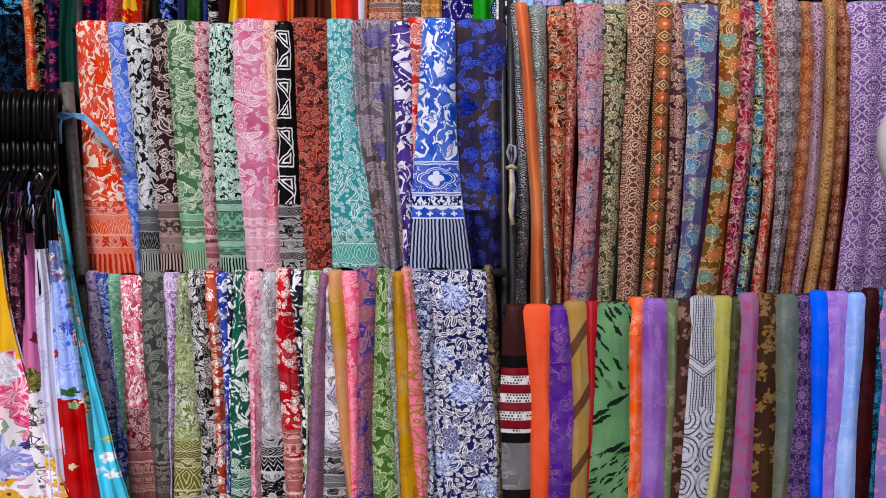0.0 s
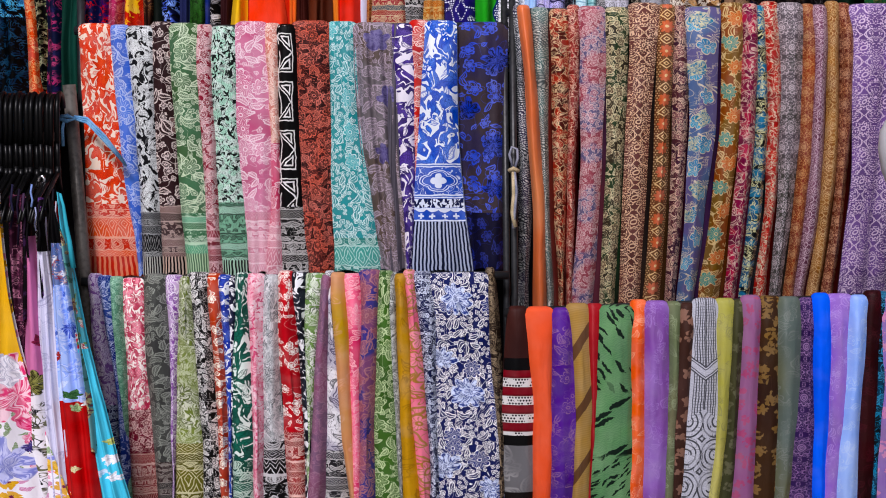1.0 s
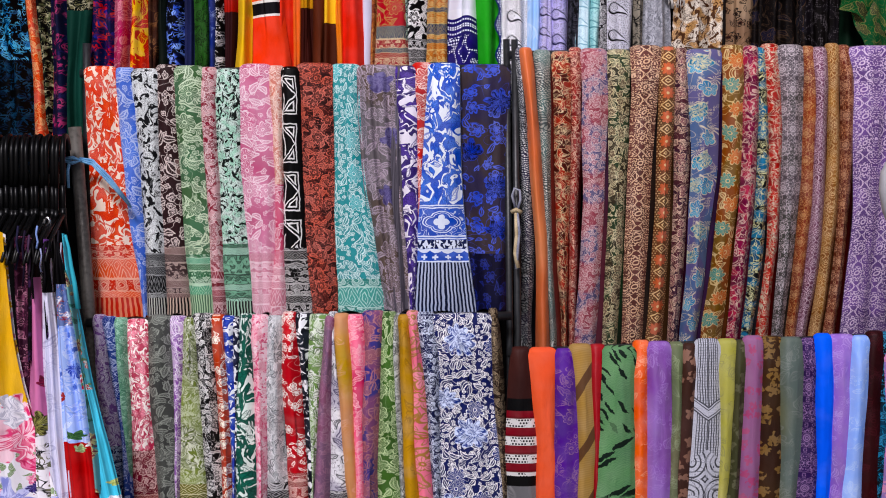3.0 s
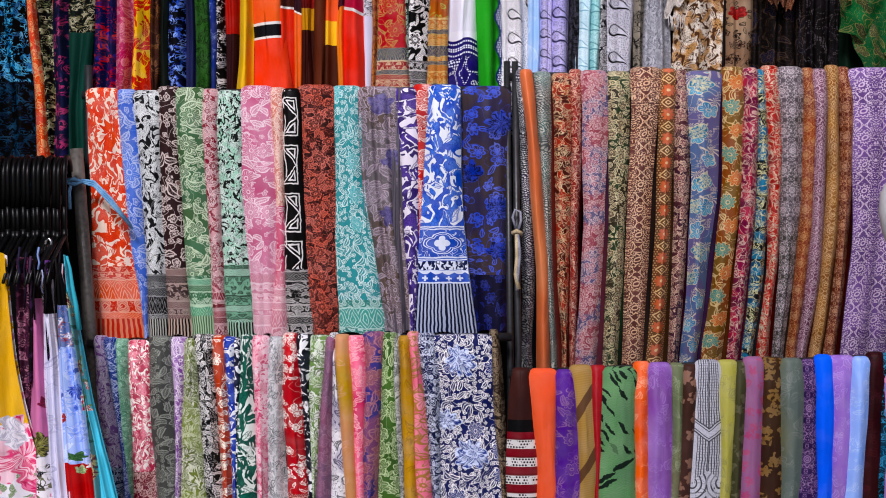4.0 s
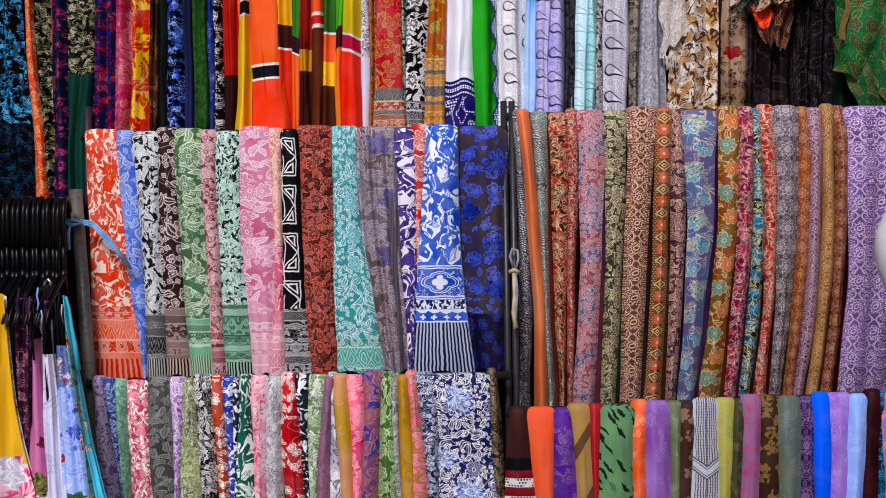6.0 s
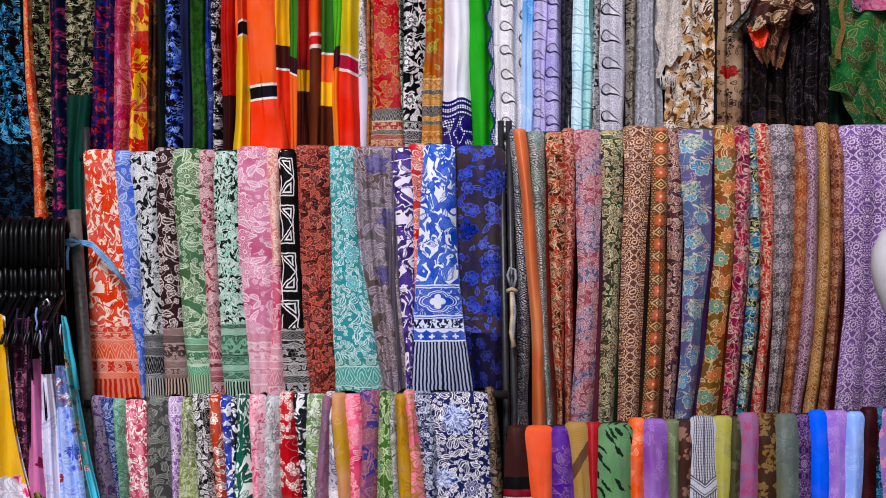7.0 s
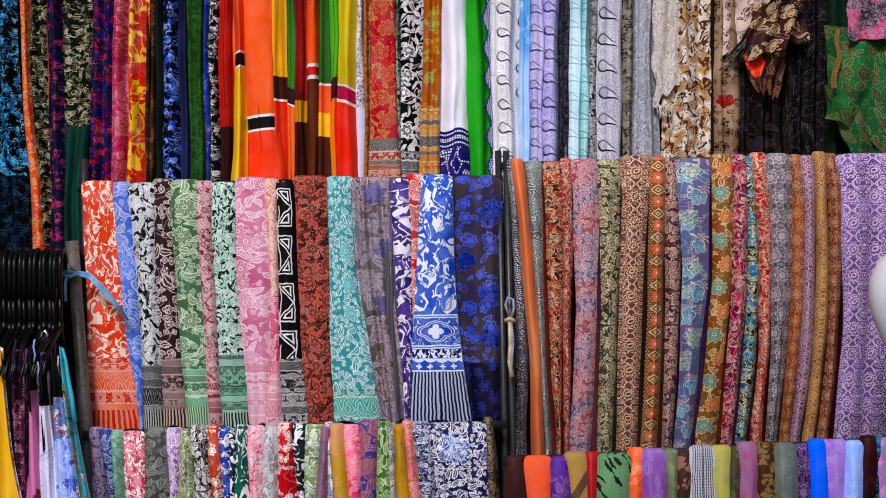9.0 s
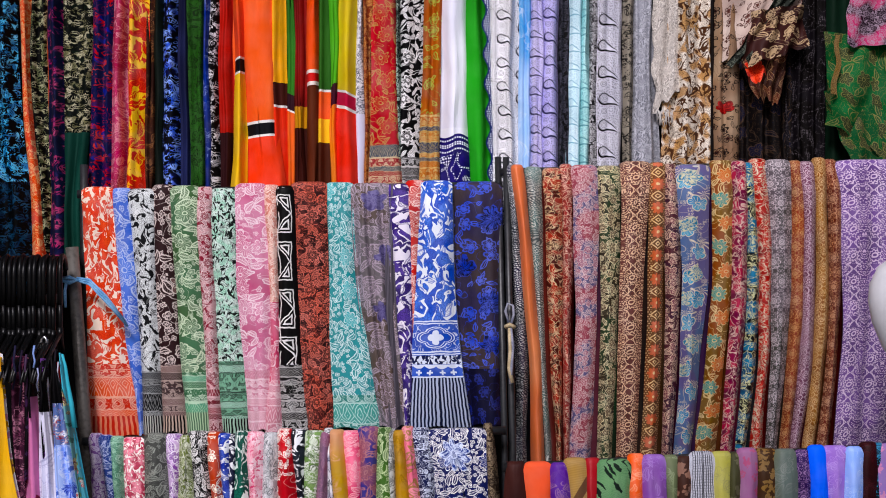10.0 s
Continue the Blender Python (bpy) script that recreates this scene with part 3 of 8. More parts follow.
def paint_stalks(n, p, c, s):
    """Crowded light leaves and curled stalks with a ringed blossom here and there on dark cloth."""
    q = n.warp(n.warp(p, 26 * s, 0.014 / s), 90 * s, 0.004 / s)
    fa, la, ha = n.leaves(q, 38 * s, 0.44, 0.04, 0.1)
    fb, lb, hb = n.leaves(n.v("ADD", q, (0.31, 0.57, 0)), 46 * s, 0.4, 0.05, 0.25)
    ff, fl = n.flowers(n.v("ADD", q, (0.6, 0.2, 0)), 19 * s, 7, 0.36, 0.05, 0.5, 1.0, 0.45)
    stem = n.contour(q, 22 * s, 2.8, 0.16, 0.8)
    free = n.m("SUBTRACT", 1.0, ff)
    light = n.m("MULTIPLY", n.m("MAXIMUM", n.m("MAXIMUM", fa, fb), stem), free)
    light = n.m("MULTIPLY", light, n.m("SUBTRACT", 1.0, n.m("MULTIPLY", n.m("MAXIMUM", ha, hb), 0.6)))
    return n.mix(n.m("MULTIPLY", n.m("MAXIMUM", light, fl), 0.95), n.mix(n.step(n.noise(p, 9), 0.4, 0.6), c[0], c[1]), c[2])


def paint_paisley(n, p, c, s):
    """Columns of outlined paisleys with a ringed eye and a sweeping tail, small ringed blossoms between, on a speckled ground."""
    q = n.warp(p, 40, 0.005)
    x, y = n.xy(q)
    k = 1.0 / s
    h = 0.062 * k
    cx, j = n.cell(n.m("ADD", x, 0.0275 * k), 0.055 * k)
    cy, _ = n.cell(n.m("MULTIPLY_ADD", j, 0.031 * k, y), h)
    u = n.m("MULTIPLY", n.m("ADD", cx, 0.010 * k), s)
    v = n.m("MULTIPLY", n.m("ADD", cy, 0.008 * k), s)
    bent = n.m("SUBTRACT", v, n.m("MULTIPLY", n.m("MULTIPLY", u, n.m("MAXIMUM", u, 0.0)), 22.0))
    taper = n.m("MAXIMUM", n.m("SUBTRACT", 1.0, n.m("MULTIPLY", n.m("MAXIMUM", u, 0.0), 30.0)), 0.12)
    drop = n.v("LENGTH", n.vec(n.m("MINIMUM", u, 0.0), n.m("DIVIDE", bent, taper)))
    ends = n.m("SUBTRACT", 1.0, n.step(u, 0.031, 0.034))
    under = n.step(bent, 0.0, 0.004)
    wide = n.m("DIVIDE", n.m("MULTIPLY_ADD", under, 0.0010, 0.0018), n.m("MAXIMUM", taper, 0.35))
    rim = n.m("SUBTRACT", 1.0, n.step(n.m("ABSOLUTE", n.m("SUBTRACT", drop, 0.0125)), n.m("MULTIPLY", wide, 0.5), wide))
    inner = n.m("MULTIPLY", n.ln(n.m("SUBTRACT", drop, 0.0092), 0.0011), 0.7)
    beard = n.m("MULTIPLY", n.m("MULTIPLY", n.step(drop, 0.0135, 0.0138), n.m("SUBTRACT", 1.0, n.step(drop, 0.0165, 0.017))), n.step(n.m("SINE", n.m("MULTIPLY", u, 1500.0)), 0.0, 0.4))
    beard = n.m("MULTIPLY", n.m("MULTIPLY", beard, n.m("SUBTRACT", 1.0, under)), 0.7)
    r = n.v("LENGTH", n.vec(u, v))
    rings = n.m("MULTIPLY", n.step(n.m("ABSOLUTE", n.m("SUBTRACT", n.m("FRACT", n.m("MULTIPLY", r, 330.0)), 0.5)), 0.26, 0.36), n.m("SUBTRACT", 1.0, n.step(r, 0.0066, 0.007)))
    r2 = n.v("LENGTH", n.vec(n.m("ADD", u, 0.001), n.m("SUBTRACT", v, 0.028)))
    small = n.m("MULTIPLY", n.step(n.m("ABSOLUTE", n.m("SUBTRACT", n.m("FRACT", n.m("MULTIPLY", r2, 300.0)), 0.5)), 0.26, 0.36), n.m("SUBTRACT", 1.0, n.step(r2, 0.0085, 0.009)))
    dots = n.vor(n.scale(p, 250 * s, 250 * s), "F1", 0.7).outputs["Distance"]
    dots = n.m("MULTIPLY", n.m("SUBTRACT", 1.0, n.step(dots, 0.22, 0.38)), 0.8)
    free = n.m("MULTIPLY", n.step(drop, 0.0138, 0.0142), n.step(r2, 0.0095, 0.01))
    col = n.mix(n.step(n.noise(p, 8), 0.4, 0.6), c[0], c[1])
    lines = n.m("MULTIPLY", n.m("MAXIMUM", n.m("MAXIMUM", rim, inner), beard), ends)
    fine = n.m("MULTIPLY", n.m("MAXIMUM", n.m("MAXIMUM", rings, small), n.m("MULTIPLY", dots, free)), 0.85)
    return n.mix(n.m("MAXIMUM", lines, fine), col, c[2])


def paint_garden(n, p, c, s):
    """Thin curling tendrils and sparse outlined blossoms with their own filling, tiny light dots between."""
    q = n.warp(n.warp(p, 18 * s, 0.016 / s), 70 * s, 0.004 / s)
    ff, fl = n.flowers(q, 13 * s, 5, 0.4, 0.022, 0.6, 1.0, 0.45)
    lf, line, hatch = n.leaves(n.v("ADD", q, (0.3, 0.5, 0)), 17 * s, 0.4, 0.035, 0.4)
    ten = n.contour(q, 24 * s, 3.0, 0.13, 0.9)
    g = n.lattice(q, 62 * s, 62 * s)
    dot = n.m("SUBTRACT", 1.0, n.step(n.v("LENGTH", g), 0.09, 0.16))
    free = n.m("SUBTRACT", 1.0, ff)
    col = n.mix(n.step(n.noise(p, 6), 0.4, 0.6), c[0], c[1])
    col = n.mix(n.m("MULTIPLY", n.m("MULTIPLY", lf, free), 0.25), col, c[3])
    lines = n.m("MULTIPLY", n.m("MAXIMUM", n.m("MAXIMUM", n.m("MULTIPLY", ten, 0.8), line), n.m("MULTIPLY", dot, 0.3)), free)
    col = n.mix(n.m("MULTIPLY", ff, 0.85), col, c[3])
    return n.mix(n.m("MULTIPLY", n.m("MAXIMUM", lines, fl), 0.85), col, c[2])


def paint_chevron(n, p, c, s):
    """Black woven stripes broken by a pointed band, and round scrolls towards the end."""
    x, y = n.xy(n.warp(p, 50, 0.003))
    ax = n.m("ABSOLUTE", x)
    g = n.m("MULTIPLY", ax, 165.0)
    bars = n.m("MAXIMUM", n.step(n.m("SINE", n.m("MULTIPLY", g, 6.283)), 0.1, 0.5), n.m("MULTIPLY", n.step(n.m("SINE", n.m("MULTIPLY", y, 900.0)), 0.4, 0.8), 0.45))
    bars = n.m("MULTIPLY", bars, n.m("SUBTRACT", 1.0, n.step(ax, 0.026, 0.027)))
    v = n.m("SUBTRACT", n.m("MULTIPLY_ADD", ax, 0.75, y), 0.175)
    band = n.m("SUBTRACT", 1.0, n.step(n.m("ABSOLUTE", v), 0.016, 0.017))
    rules = n.m("MAXIMUM", n.ln(n.m("SUBTRACT", n.m("ABSOLUTE", v), 0.016), 0.003), n.ln(n.m("SUBTRACT", n.m("ABSOLUTE", v), 0.009), 0.002))
    low = n.step(n.m("MULTIPLY_ADD", ax, -0.9, y), 0.262, 0.264)
    cy, _ = n.cell(y, 0.085)
    r = n.v("LENGTH", n.vec(n.m("SUBTRACT", ax, 0.032), n.m("MULTIPLY", cy, 0.8)))
    f = n.m("FRACT", n.m("MULTIPLY", r, 95.0))
    rings = n.m("MAXIMUM", n.step(n.m("ABSOLUTE", n.m("SUBTRACT", f, 0.5)), 0.3, 0.38), n.contour(p, 34, 3.0, 0.16, 0.9))
    rings = n.m("MULTIPLY", rings, n.m("MAXIMUM", n.step(n.noise(p, 30, 1.0), 0.44, 0.5), n.m("MULTIPLY", n.step(r, 0.012, 0.013), 0.6)))
    mark = n.m("ADD", n.m("MULTIPLY", n.m("MULTIPLY", bars, n.m("SUBTRACT", 1.0, band)), n.m("SUBTRACT", 1.0, low)), n.m("MULTIPLY", rings, low))
    col = n.mix(n.blobs(p, 300, 0.5, 0, 1.0, 0.1), c[0], c[1])
    return n.mix(n.m("MULTIPLY", n.m("MAXIMUM", mark, n.m("MULTIPLY", rules, n.m("SUBTRACT", 1.0, low))), 0.9), col, c[2])


def paint_feather(n, p, c, s):
    """Dark torn strokes: slanting one way near the rail, the other way below, dense and fine at the end."""
    q = n.warp(n.warp(p, 40, 0.010), 170, 0.004)
    x, y = n.xy(q)

    def strokes(lean, wide, long_, keep, shift):
        ca, sa = math.cos(lean), math.sin(lean)
        u = n.m("ADD", n.m("MULTIPLY", x, ca), n.m("MULTIPLY", y, -sa))
        v = n.m("ADD", n.m("MULTIPLY", x, sa), n.m("MULTIPLY", y, ca))
        g = n.v("ADD", n.vec(n.m("DIVIDE", u, wide), n.m("DIVIDE", v, long_)), (shift, shift * 1.7, 0))
        t = n.vor(g, "F1", 0.8)
        r, _ = n.xy(t.outputs["Color"])
        dx, dy = n.xy(n.v("SUBTRACT", g, t.outputs["Position"]))
        spindle = n.m("SUBTRACT", n.m("MULTIPLY_ADD", n.m("MULTIPLY", dy, dy), -1.5, 0.3), n.m("ABSOLUTE", dx))
        return n.m("MULTIPLY", n.step(spindle, 0.0, 0.03), n.step(r, keep, keep + 0.01))
    top = strokes(math.radians(38), 0.016, 0.05, 0.45, 1.3)
    mid = strokes(math.radians(-58), 0.024, 0.07, 0.55, 4.1)
    end = strokes(math.radians(-48), 0.009, 0.03, 0.35, 7.7)
    za, zb = n.step(y, 0.2, 0.21), n.step(y, 0.36, 0.38)
    mark = n.m("ADD", n.m("MULTIPLY", top, n.m("SUBTRACT", 1.0, za)), n.m("MULTIPLY", mid, n.m("SUBTRACT", za, zb)))
    mark = n.m("ADD", mark, n.m("MULTIPLY", end, zb))
    ribs = n.m("SINE", n.m("MULTIPLY", n.m("MULTIPLY_ADD", x, 0.4, y), 1300.0))
    col = n.mix(n.m("MULTIPLY_ADD", ribs, 0.25, n.m("MULTIPLY", n.noise(p, 14), 0.9)), c[0], c[1])
    return n.mix(mark, col, c[2])


def paint_keys(n, p, c, s):
    """One column of nested corner figures in a white line, turned over from one to the next."""
    q = n.warp(n.warp(p, 34, 0.006), 120, 0.002)
    x, y = n.xy(q)
    h = 0.06 / s
    cy, i = n.cell(y, h)
    odd = n.odd(i)
    flip = n.m("MULTIPLY_ADD", odd, -2.0, 1.0)
    cy = n.m("MULTIPLY", cy, flip)
    t = n.m("MAXIMUM", n.m("SUBTRACT", x, 0.0155), n.m("SUBTRACT", n.m("MULTIPLY", cy, -1.0), 0.0175))
    t = n.m("MAXIMUM", t, n.m("MULTIPLY", n.m("SUBTRACT", n.m("SUBTRACT", cy, n.m("MULTIPLY", x, 1.1)), 0.016), 0.7))
    f = n.m("FRACT", n.m("MULTIPLY", t, -125.0 * s))
    line = n.m("MULTIPLY", n.step(n.m("ABSOLUTE", n.m("SUBTRACT", f, 0.5)), 0.24, 0.32), n.m("SUBTRACT", 1.0, n.step(t, 0.001, 0.0015)))
    side = n.m("MULTIPLY", n.ln(n.m("SUBTRACT", n.m("ADD", x, n.m("MULTIPLY", n.m("SINE", n.m("MULTIPLY", y, 60.0)), 0.003)), -0.021), 0.0022), n.step(n.noise(p, 30), 0.4, 0.45))
    return n.mix(n.m("MAXIMUM", line, side), c[0], c[2])


def paint_wavedots(n, p, c, s):
    """Plain white cloth ending in a wavy edge, then dark batik with dotted waves and dotted curls."""
    x, y = n.xy(p)
    v = n.m("SUBTRACT", n.m("MULTIPLY_ADD", n.m("SINE", n.m("MULTIPLY", x, 92.0)), 0.005, y), 0.532)
    bead = n.m("ABSOLUTE", n.m("SINE", n.m("MULTIPLY", x, 560.0)))
    row = n.m("MAXIMUM", n.ln(n.m("SUBTRACT", v, 0.009), 0.0030), n.m("MAXIMUM", n.ln(n.m("SUBTRACT", v, 0.021), 0.0030), n.ln(n.m("SUBTRACT", v, 0.026), 0.0028)))
    row = n.m("MAXIMUM", row, n.ln(n.m("SUBTRACT", v, 0.038), 0.0030))
    row = n.m("MULTIPLY", row, n.step(bead, 0.3, 0.6))
    q = n.warp(p, 30, 0.016)
    dot = n.m("SUBTRACT", 1.0, n.step(n.vor(n.scale(q, 190, 190), "F1", 0.25).outputs["Distance"], 0.3, 0.42))
    curls = n.m("MULTIPLY", n.m("MULTIPLY", dot, n.contour(q, 22, 2.8, 0.3, 0.6)), n.step(v, 0.046, 0.048))
    col = n.mix(n.step(n.noise(p, 30), 0.4, 0.6), c[0], c[1])
    col = n.mix(n.m("MAXIMUM", row, curls), col, c[2])
    return n.mix(n.step(v, -0.0008, 0.0008), c[3], col)


def paint_beads(n, p, c, s):
    """Three rows of white dots along a scalloped edge, purple beyond."""
    x, _ = n.xy(p)
    g = n.lattice(p, 170, 170, 0.5)
    dot = n.m("SUBTRACT", 1.0, n.step(n.v("LENGTH", g), 0.24, 0.36))
    dot = n.m("MULTIPLY", dot, n.m("MULTIPLY", n.step(x, 0.0045, 0.0055), n.m("SUBTRACT", 1.0, n.step(x, 0.021, 0.022))))
    col = n.mix(n.step(x, 0.02, 0.023), c[0], c[1])
    return n.mix(dot, col, c[2])


def paint_cartouche(n, p, c, s):
    """A lobed medallion between double rules, a dark scribbled band, and a scalloped band with dotted crosses."""
    x, y = n.xy(n.warp(n.warp(p, 50, 0.003), 140, 0.0015))
    yc = n.m("SUBTRACT", y, 0.385)
    cx = n.m("SUBTRACT", n.m("PINGPONG", n.m("ADD", x, 0.1), 0.1), 0.1)
    a = n.m("ARCTAN2", n.m("MULTIPLY", yc, 1.7), cx)
    r = n.v("LENGTH", n.vec(cx, n.m("MULTIPLY", yc, 1.7)))
    lobe = n.m("SUBTRACT", r, n.m("MULTIPLY_ADD", n.m("ABSOLUTE", n.m("COSINE", n.m("MULTIPLY", a, 2.0))), 0.010, 0.036))
    ff, fl = n.petals(n.scale(n.vec(cx, yc), 22, 22), 4, 0.42, 0.02)
    scroll = n.m("MULTIPLY", n.contour(p, 60, 3.0, 0.26, 0.6), n.step(lobe, 0.004, 0.006))
    light = n.m("MAXIMUM", n.m("MAXIMUM", n.ln(lobe, 0.0024), n.ln(n.m("ADD", lobe, 0.007), 0.0016)), n.m("MAXIMUM", ff, n.m("MULTIPLY", scroll, 0.8)))
    zone_a = n.m("MULTIPLY", n.step(y, 0.352, 0.353), n.m("SUBTRACT", 1.0, n.step(y, 0.418, 0.419)))
    rules = n.m("MAXIMUM", n.m("MAXIMUM", n.ln(n.m("SUBTRACT", y, 0.344), 0.0026), n.ln(n.m("SUBTRACT", y, 0.350), 0.0022)),
                n.m("MAXIMUM", n.ln(n.m("SUBTRACT", y, 0.421), 0.0026), n.ln(n.m("SUBTRACT", y, 0.427), 0.0022)))
    zone_b = n.m("MULTIPLY", n.step(y, 0.430, 0.431), n.m("SUBTRACT", 1.0, n.step(y, 0.452, 0.453)))
    scribble = n.blobs(n.scale(p, 1.0, 0.6), 130, 0.5, 0.6, 1.0, 0.03)
    edge = n.m("SUBTRACT", n.m("SUBTRACT", y, 0.458), n.m("MULTIPLY", n.m("ABSOLUTE", n.m("SINE", n.m("MULTIPLY", x, 125.0))), 0.006))
    g, _ = n.cell(x, 0.0251)
    gy = n.m("SUBTRACT", y, 0.474)
    cross = n.m("MULTIPLY", n.m("ADD", n.ln(g, 0.003), n.ln(gy, 0.003)), n.m("SUBTRACT", 1.0, n.step(n.v("LENGTH", n.vec(g, gy)), 0.006, 0.007)))
    cross = n.m("MINIMUM", cross, 1.0)
    col = n.mix(n.step(n.noise(p, 30), 0.4, 0.6), c[0], c[1])
    col = n.mix(n.m("MULTIPLY", light, zone_a), col, c[2])
    col = n.mix(rules, col, c[2])
    col = n.mix(zone_b, col, n.mix(scribble, c[2], c[3]))
    col = n.mix(n.m("MULTIPLY", n.m("SUBTRACT", 1.0, n.step(edge, -0.0006, 0.0006)), n.step(y, 0.453, 0.454)), col, c[2])
    return n.mix(n.m("MAXIMUM", cross, n.ln(n.m("SUBTRACT", y, 0.485), 0.003)), col, c[2])


PAINTS = dict(batik=paint_batik, vine=paint_vine, blob=paint_blob, brush=paint_brush, swirl=paint_swirl, spray=paint_spray,
              bloom=paint_bloom, rings=paint_rings, lozenge=paint_lozenge, stripes=paint_stripes,
              border=paint_border, patches=paint_patches, plain=paint_plain, faint=paint_faint,
              dress=paint_dress, sprig=paint_sprig, dotted=paint_dotted, glint=paint_glint, slant=paint_slant, steps=paint_steps,
              medal=paint_medal, grains=paint_grains, eyes=paint_eyes, lotus=paint_lotus, plume=paint_plume, net=paint_net, islands=paint_islands, stalks=paint_stalks, garden=paint_garden,
              paisley=paint_paisley, chevron=paint_chevron, feather=paint_feather, keys=paint_keys, cartouche=paint_cartouche, wavedots=paint_wavedots, beads=paint_beads)
# these are drawn from the middle line of the cloth
CENTRED = {"medal", "eyes", "lotus", "plume", "paisley", "chevron", "feather", "keys", "cartouche", "wavedots", "beads", "slant"}
CLOTHS = {}


def cloth(kind, colours, s=1.0, gloss=0.35, motifs=()):
    """A printed, dyed or woven cloth. colours: hex, ground first, drawn line third. motifs: single blossoms (across, down, size, petals, fill, line)."""
    key = (kind, colours, s, gloss, motifs)
    if key in CLOTHS:
        return CLOTHS[key]
    n = Net(kind + "_cloth")
    c = [rgb(h) for h in colours.split()]
    while len(c) < 3:
        c.append(c[-1])
    uv = n.node("ShaderNodeUVMap").outputs[0]
    k = len(CLOTHS) + 1
    p = uv if kind in CENTRED else n.v("ADD", uv, (k * 0.377 % 3.0 + 1.0, k * 0.731 % 5.0 + 1.0, 0.0))
    col = PAINTS[kind](n, p, c, s)
    for mu, mv, size, count, fill, line in motifs:
        soft = kind in ("dress", "plain")
        w = n.warp(n.warp(uv, 0.6 / size, (1.1 if soft else 0.7) * size), 2.2 / size, (0.4 if soft else 0.22) * size)
        d = n.scale(n.v("SUBTRACT", w, (mu, mv, 0.0)), 0.45 / size, 0.45 / size)
        mf, ml = n.petals(d, count, 0.45, 0.016, mu * 40)
        x, y = n.xy(d)
        streak = n.noise(n.vec(n.m("MULTIPLY", n.m("ARCTAN2", y, x), count * 0.5), n.m("MULTIPLY", n.v("LENGTH", d), 5.0)), 1.3, 1.0, 0.9)
        tone = n.mix(n.step(streak, 0.4, 0.62), rgb(fill), rgb(line))
        deep = n.m("MULTIPLY", n.step(n.noise(w, 1.4 / size, 1.0), 0.5, 0.7), 0.45)
        tone = n.mix(deep, tone, [0.45 * v for v in rgb(fill)[:3]] + [1.0])
        col = n.mix(mf, col, tone)
        col = n.mix(n.m("MULTIPLY", ml, 0.15 if soft else 0.75), col, rgb(line))
    # uneven dye and handling marks
    wear = n.node("ShaderNodeHueSaturation")
    n.put(wear.inputs["Color"], col)
    n.put(wear.inputs["Value"], n.m("MULTIPLY_ADD", n.noise(p, 7, 3.0), 0.08 if kind in ("plain", "faint") else 0.2, 0.96 if kind in ("plain", "faint") else 0.9))
    n.put(wear.inputs["Saturation"], n.m("MULTIPLY_ADD", n.noise(p, 19, 2.0), 0.06 if kind == "plain" else 0.3, 0.97 if kind == "plain" else 0.85))
    n.put(n.bsdf.inputs["Base Color"], wear.outputs[0])
    n.put(n.bsdf.inputs["Roughness"], n.m("MULTIPLY_ADD", n.noise(p, 40, 2.0), 0.15, 0.36 if gloss > 0.7 else 0.42 if gloss >= 0.5 else 0.72 - gloss * 0.7))
    n.bsdf.inputs["Specular IOR Level"].default_value = 0.9 if gloss > 0.7 else 0.45 if gloss >= 0.5 else 0.015 + 0.32 * gloss
    if gloss >= 0.5:
        tan = n.node("ShaderNodeTangent")
        tan.direction_type, tan.uv_map = "UV_MAP", "UVMap"
        n.put(n.bsdf.inputs["Tangent"], tan.outputs[0])
        n.bsdf.inputs["Anisotropic"].default_value, n.bsdf.inputs["Anisotropic Rotation"].default_value = 0.85, 0.25
        n.bsdf.inputs["Specular Tint"].default_value = [0.5 + 0.5 * v for v in c[0][:3]] + [1.0]
    weave = n.noise(p, 700, 1.0)
    creases = n.noise(n.scale(p, 1.0, 0.3), 55, 2.0, 0.4)
    b = n.node("ShaderNodeBump")
    b.inputs["Strength"].default_value, b.inputs["Distance"].default_value = 0.5, 0.004
    n.put(b.inputs["Height"], n.m("MULTIPLY_ADD", weave, 0.12, creases))
    n.put(n.bsdf.inputs["Normal"], b.outputs[0])
    CLOTHS[key] = n.mat
    return n.mat


def solid(name, colour, rough=0.5, metal=0.0, grain=60.0, second=None, bump=0.2, spec=0.5):
    """Metal, plastic, plaster or ground: two colours broken up by noise, with fine relief."""
    n = Net(name)
    tc = n.node("ShaderNodeTexCoord").outputs["Object"]
    a = n.node("ShaderNodeTexNoise")
    n.put(a.inputs["Vector"], tc)
    a.inputs["Scale"].default_value, a.inputs["Detail"].default_value = grain, 4.0
    b = n.node("ShaderNodeTexNoise")
    n.put(b.inputs["Vector"], tc)
    b.inputs["Scale"].default_value, b.inputs["Detail"].default_value = grain * 0.13, 3.0
    f = n.step(n.m("MULTIPLY_ADD", a.outputs[0], 0.5, n.m("MULTIPLY", b.outputs[0], 0.5)), 0.38, 0.62)
    n.put(n.bsdf.inputs["Base Color"], n.mix(f, rgb(colour), rgb(second or colour)))
    n.put(n.bsdf.inputs["Roughness"], n.m("MULTIPLY_ADD", a.outputs[0], 0.25, rough - 0.1))
    n.bsdf.inputs["Metallic"].default_value = metal
    n.bsdf.inputs["Specular IOR Level"].default_value = spec
    bp = n.node("ShaderNodeBump")
    bp.inputs["Strength"].default_value, bp.inputs["Distance"].default_value = bump, 0.002
    n.put(bp.inputs["Height"], a.outputs[0])
    n.put(n.bsdf.inputs["Normal"], bp.outputs[0])
    return n.mat


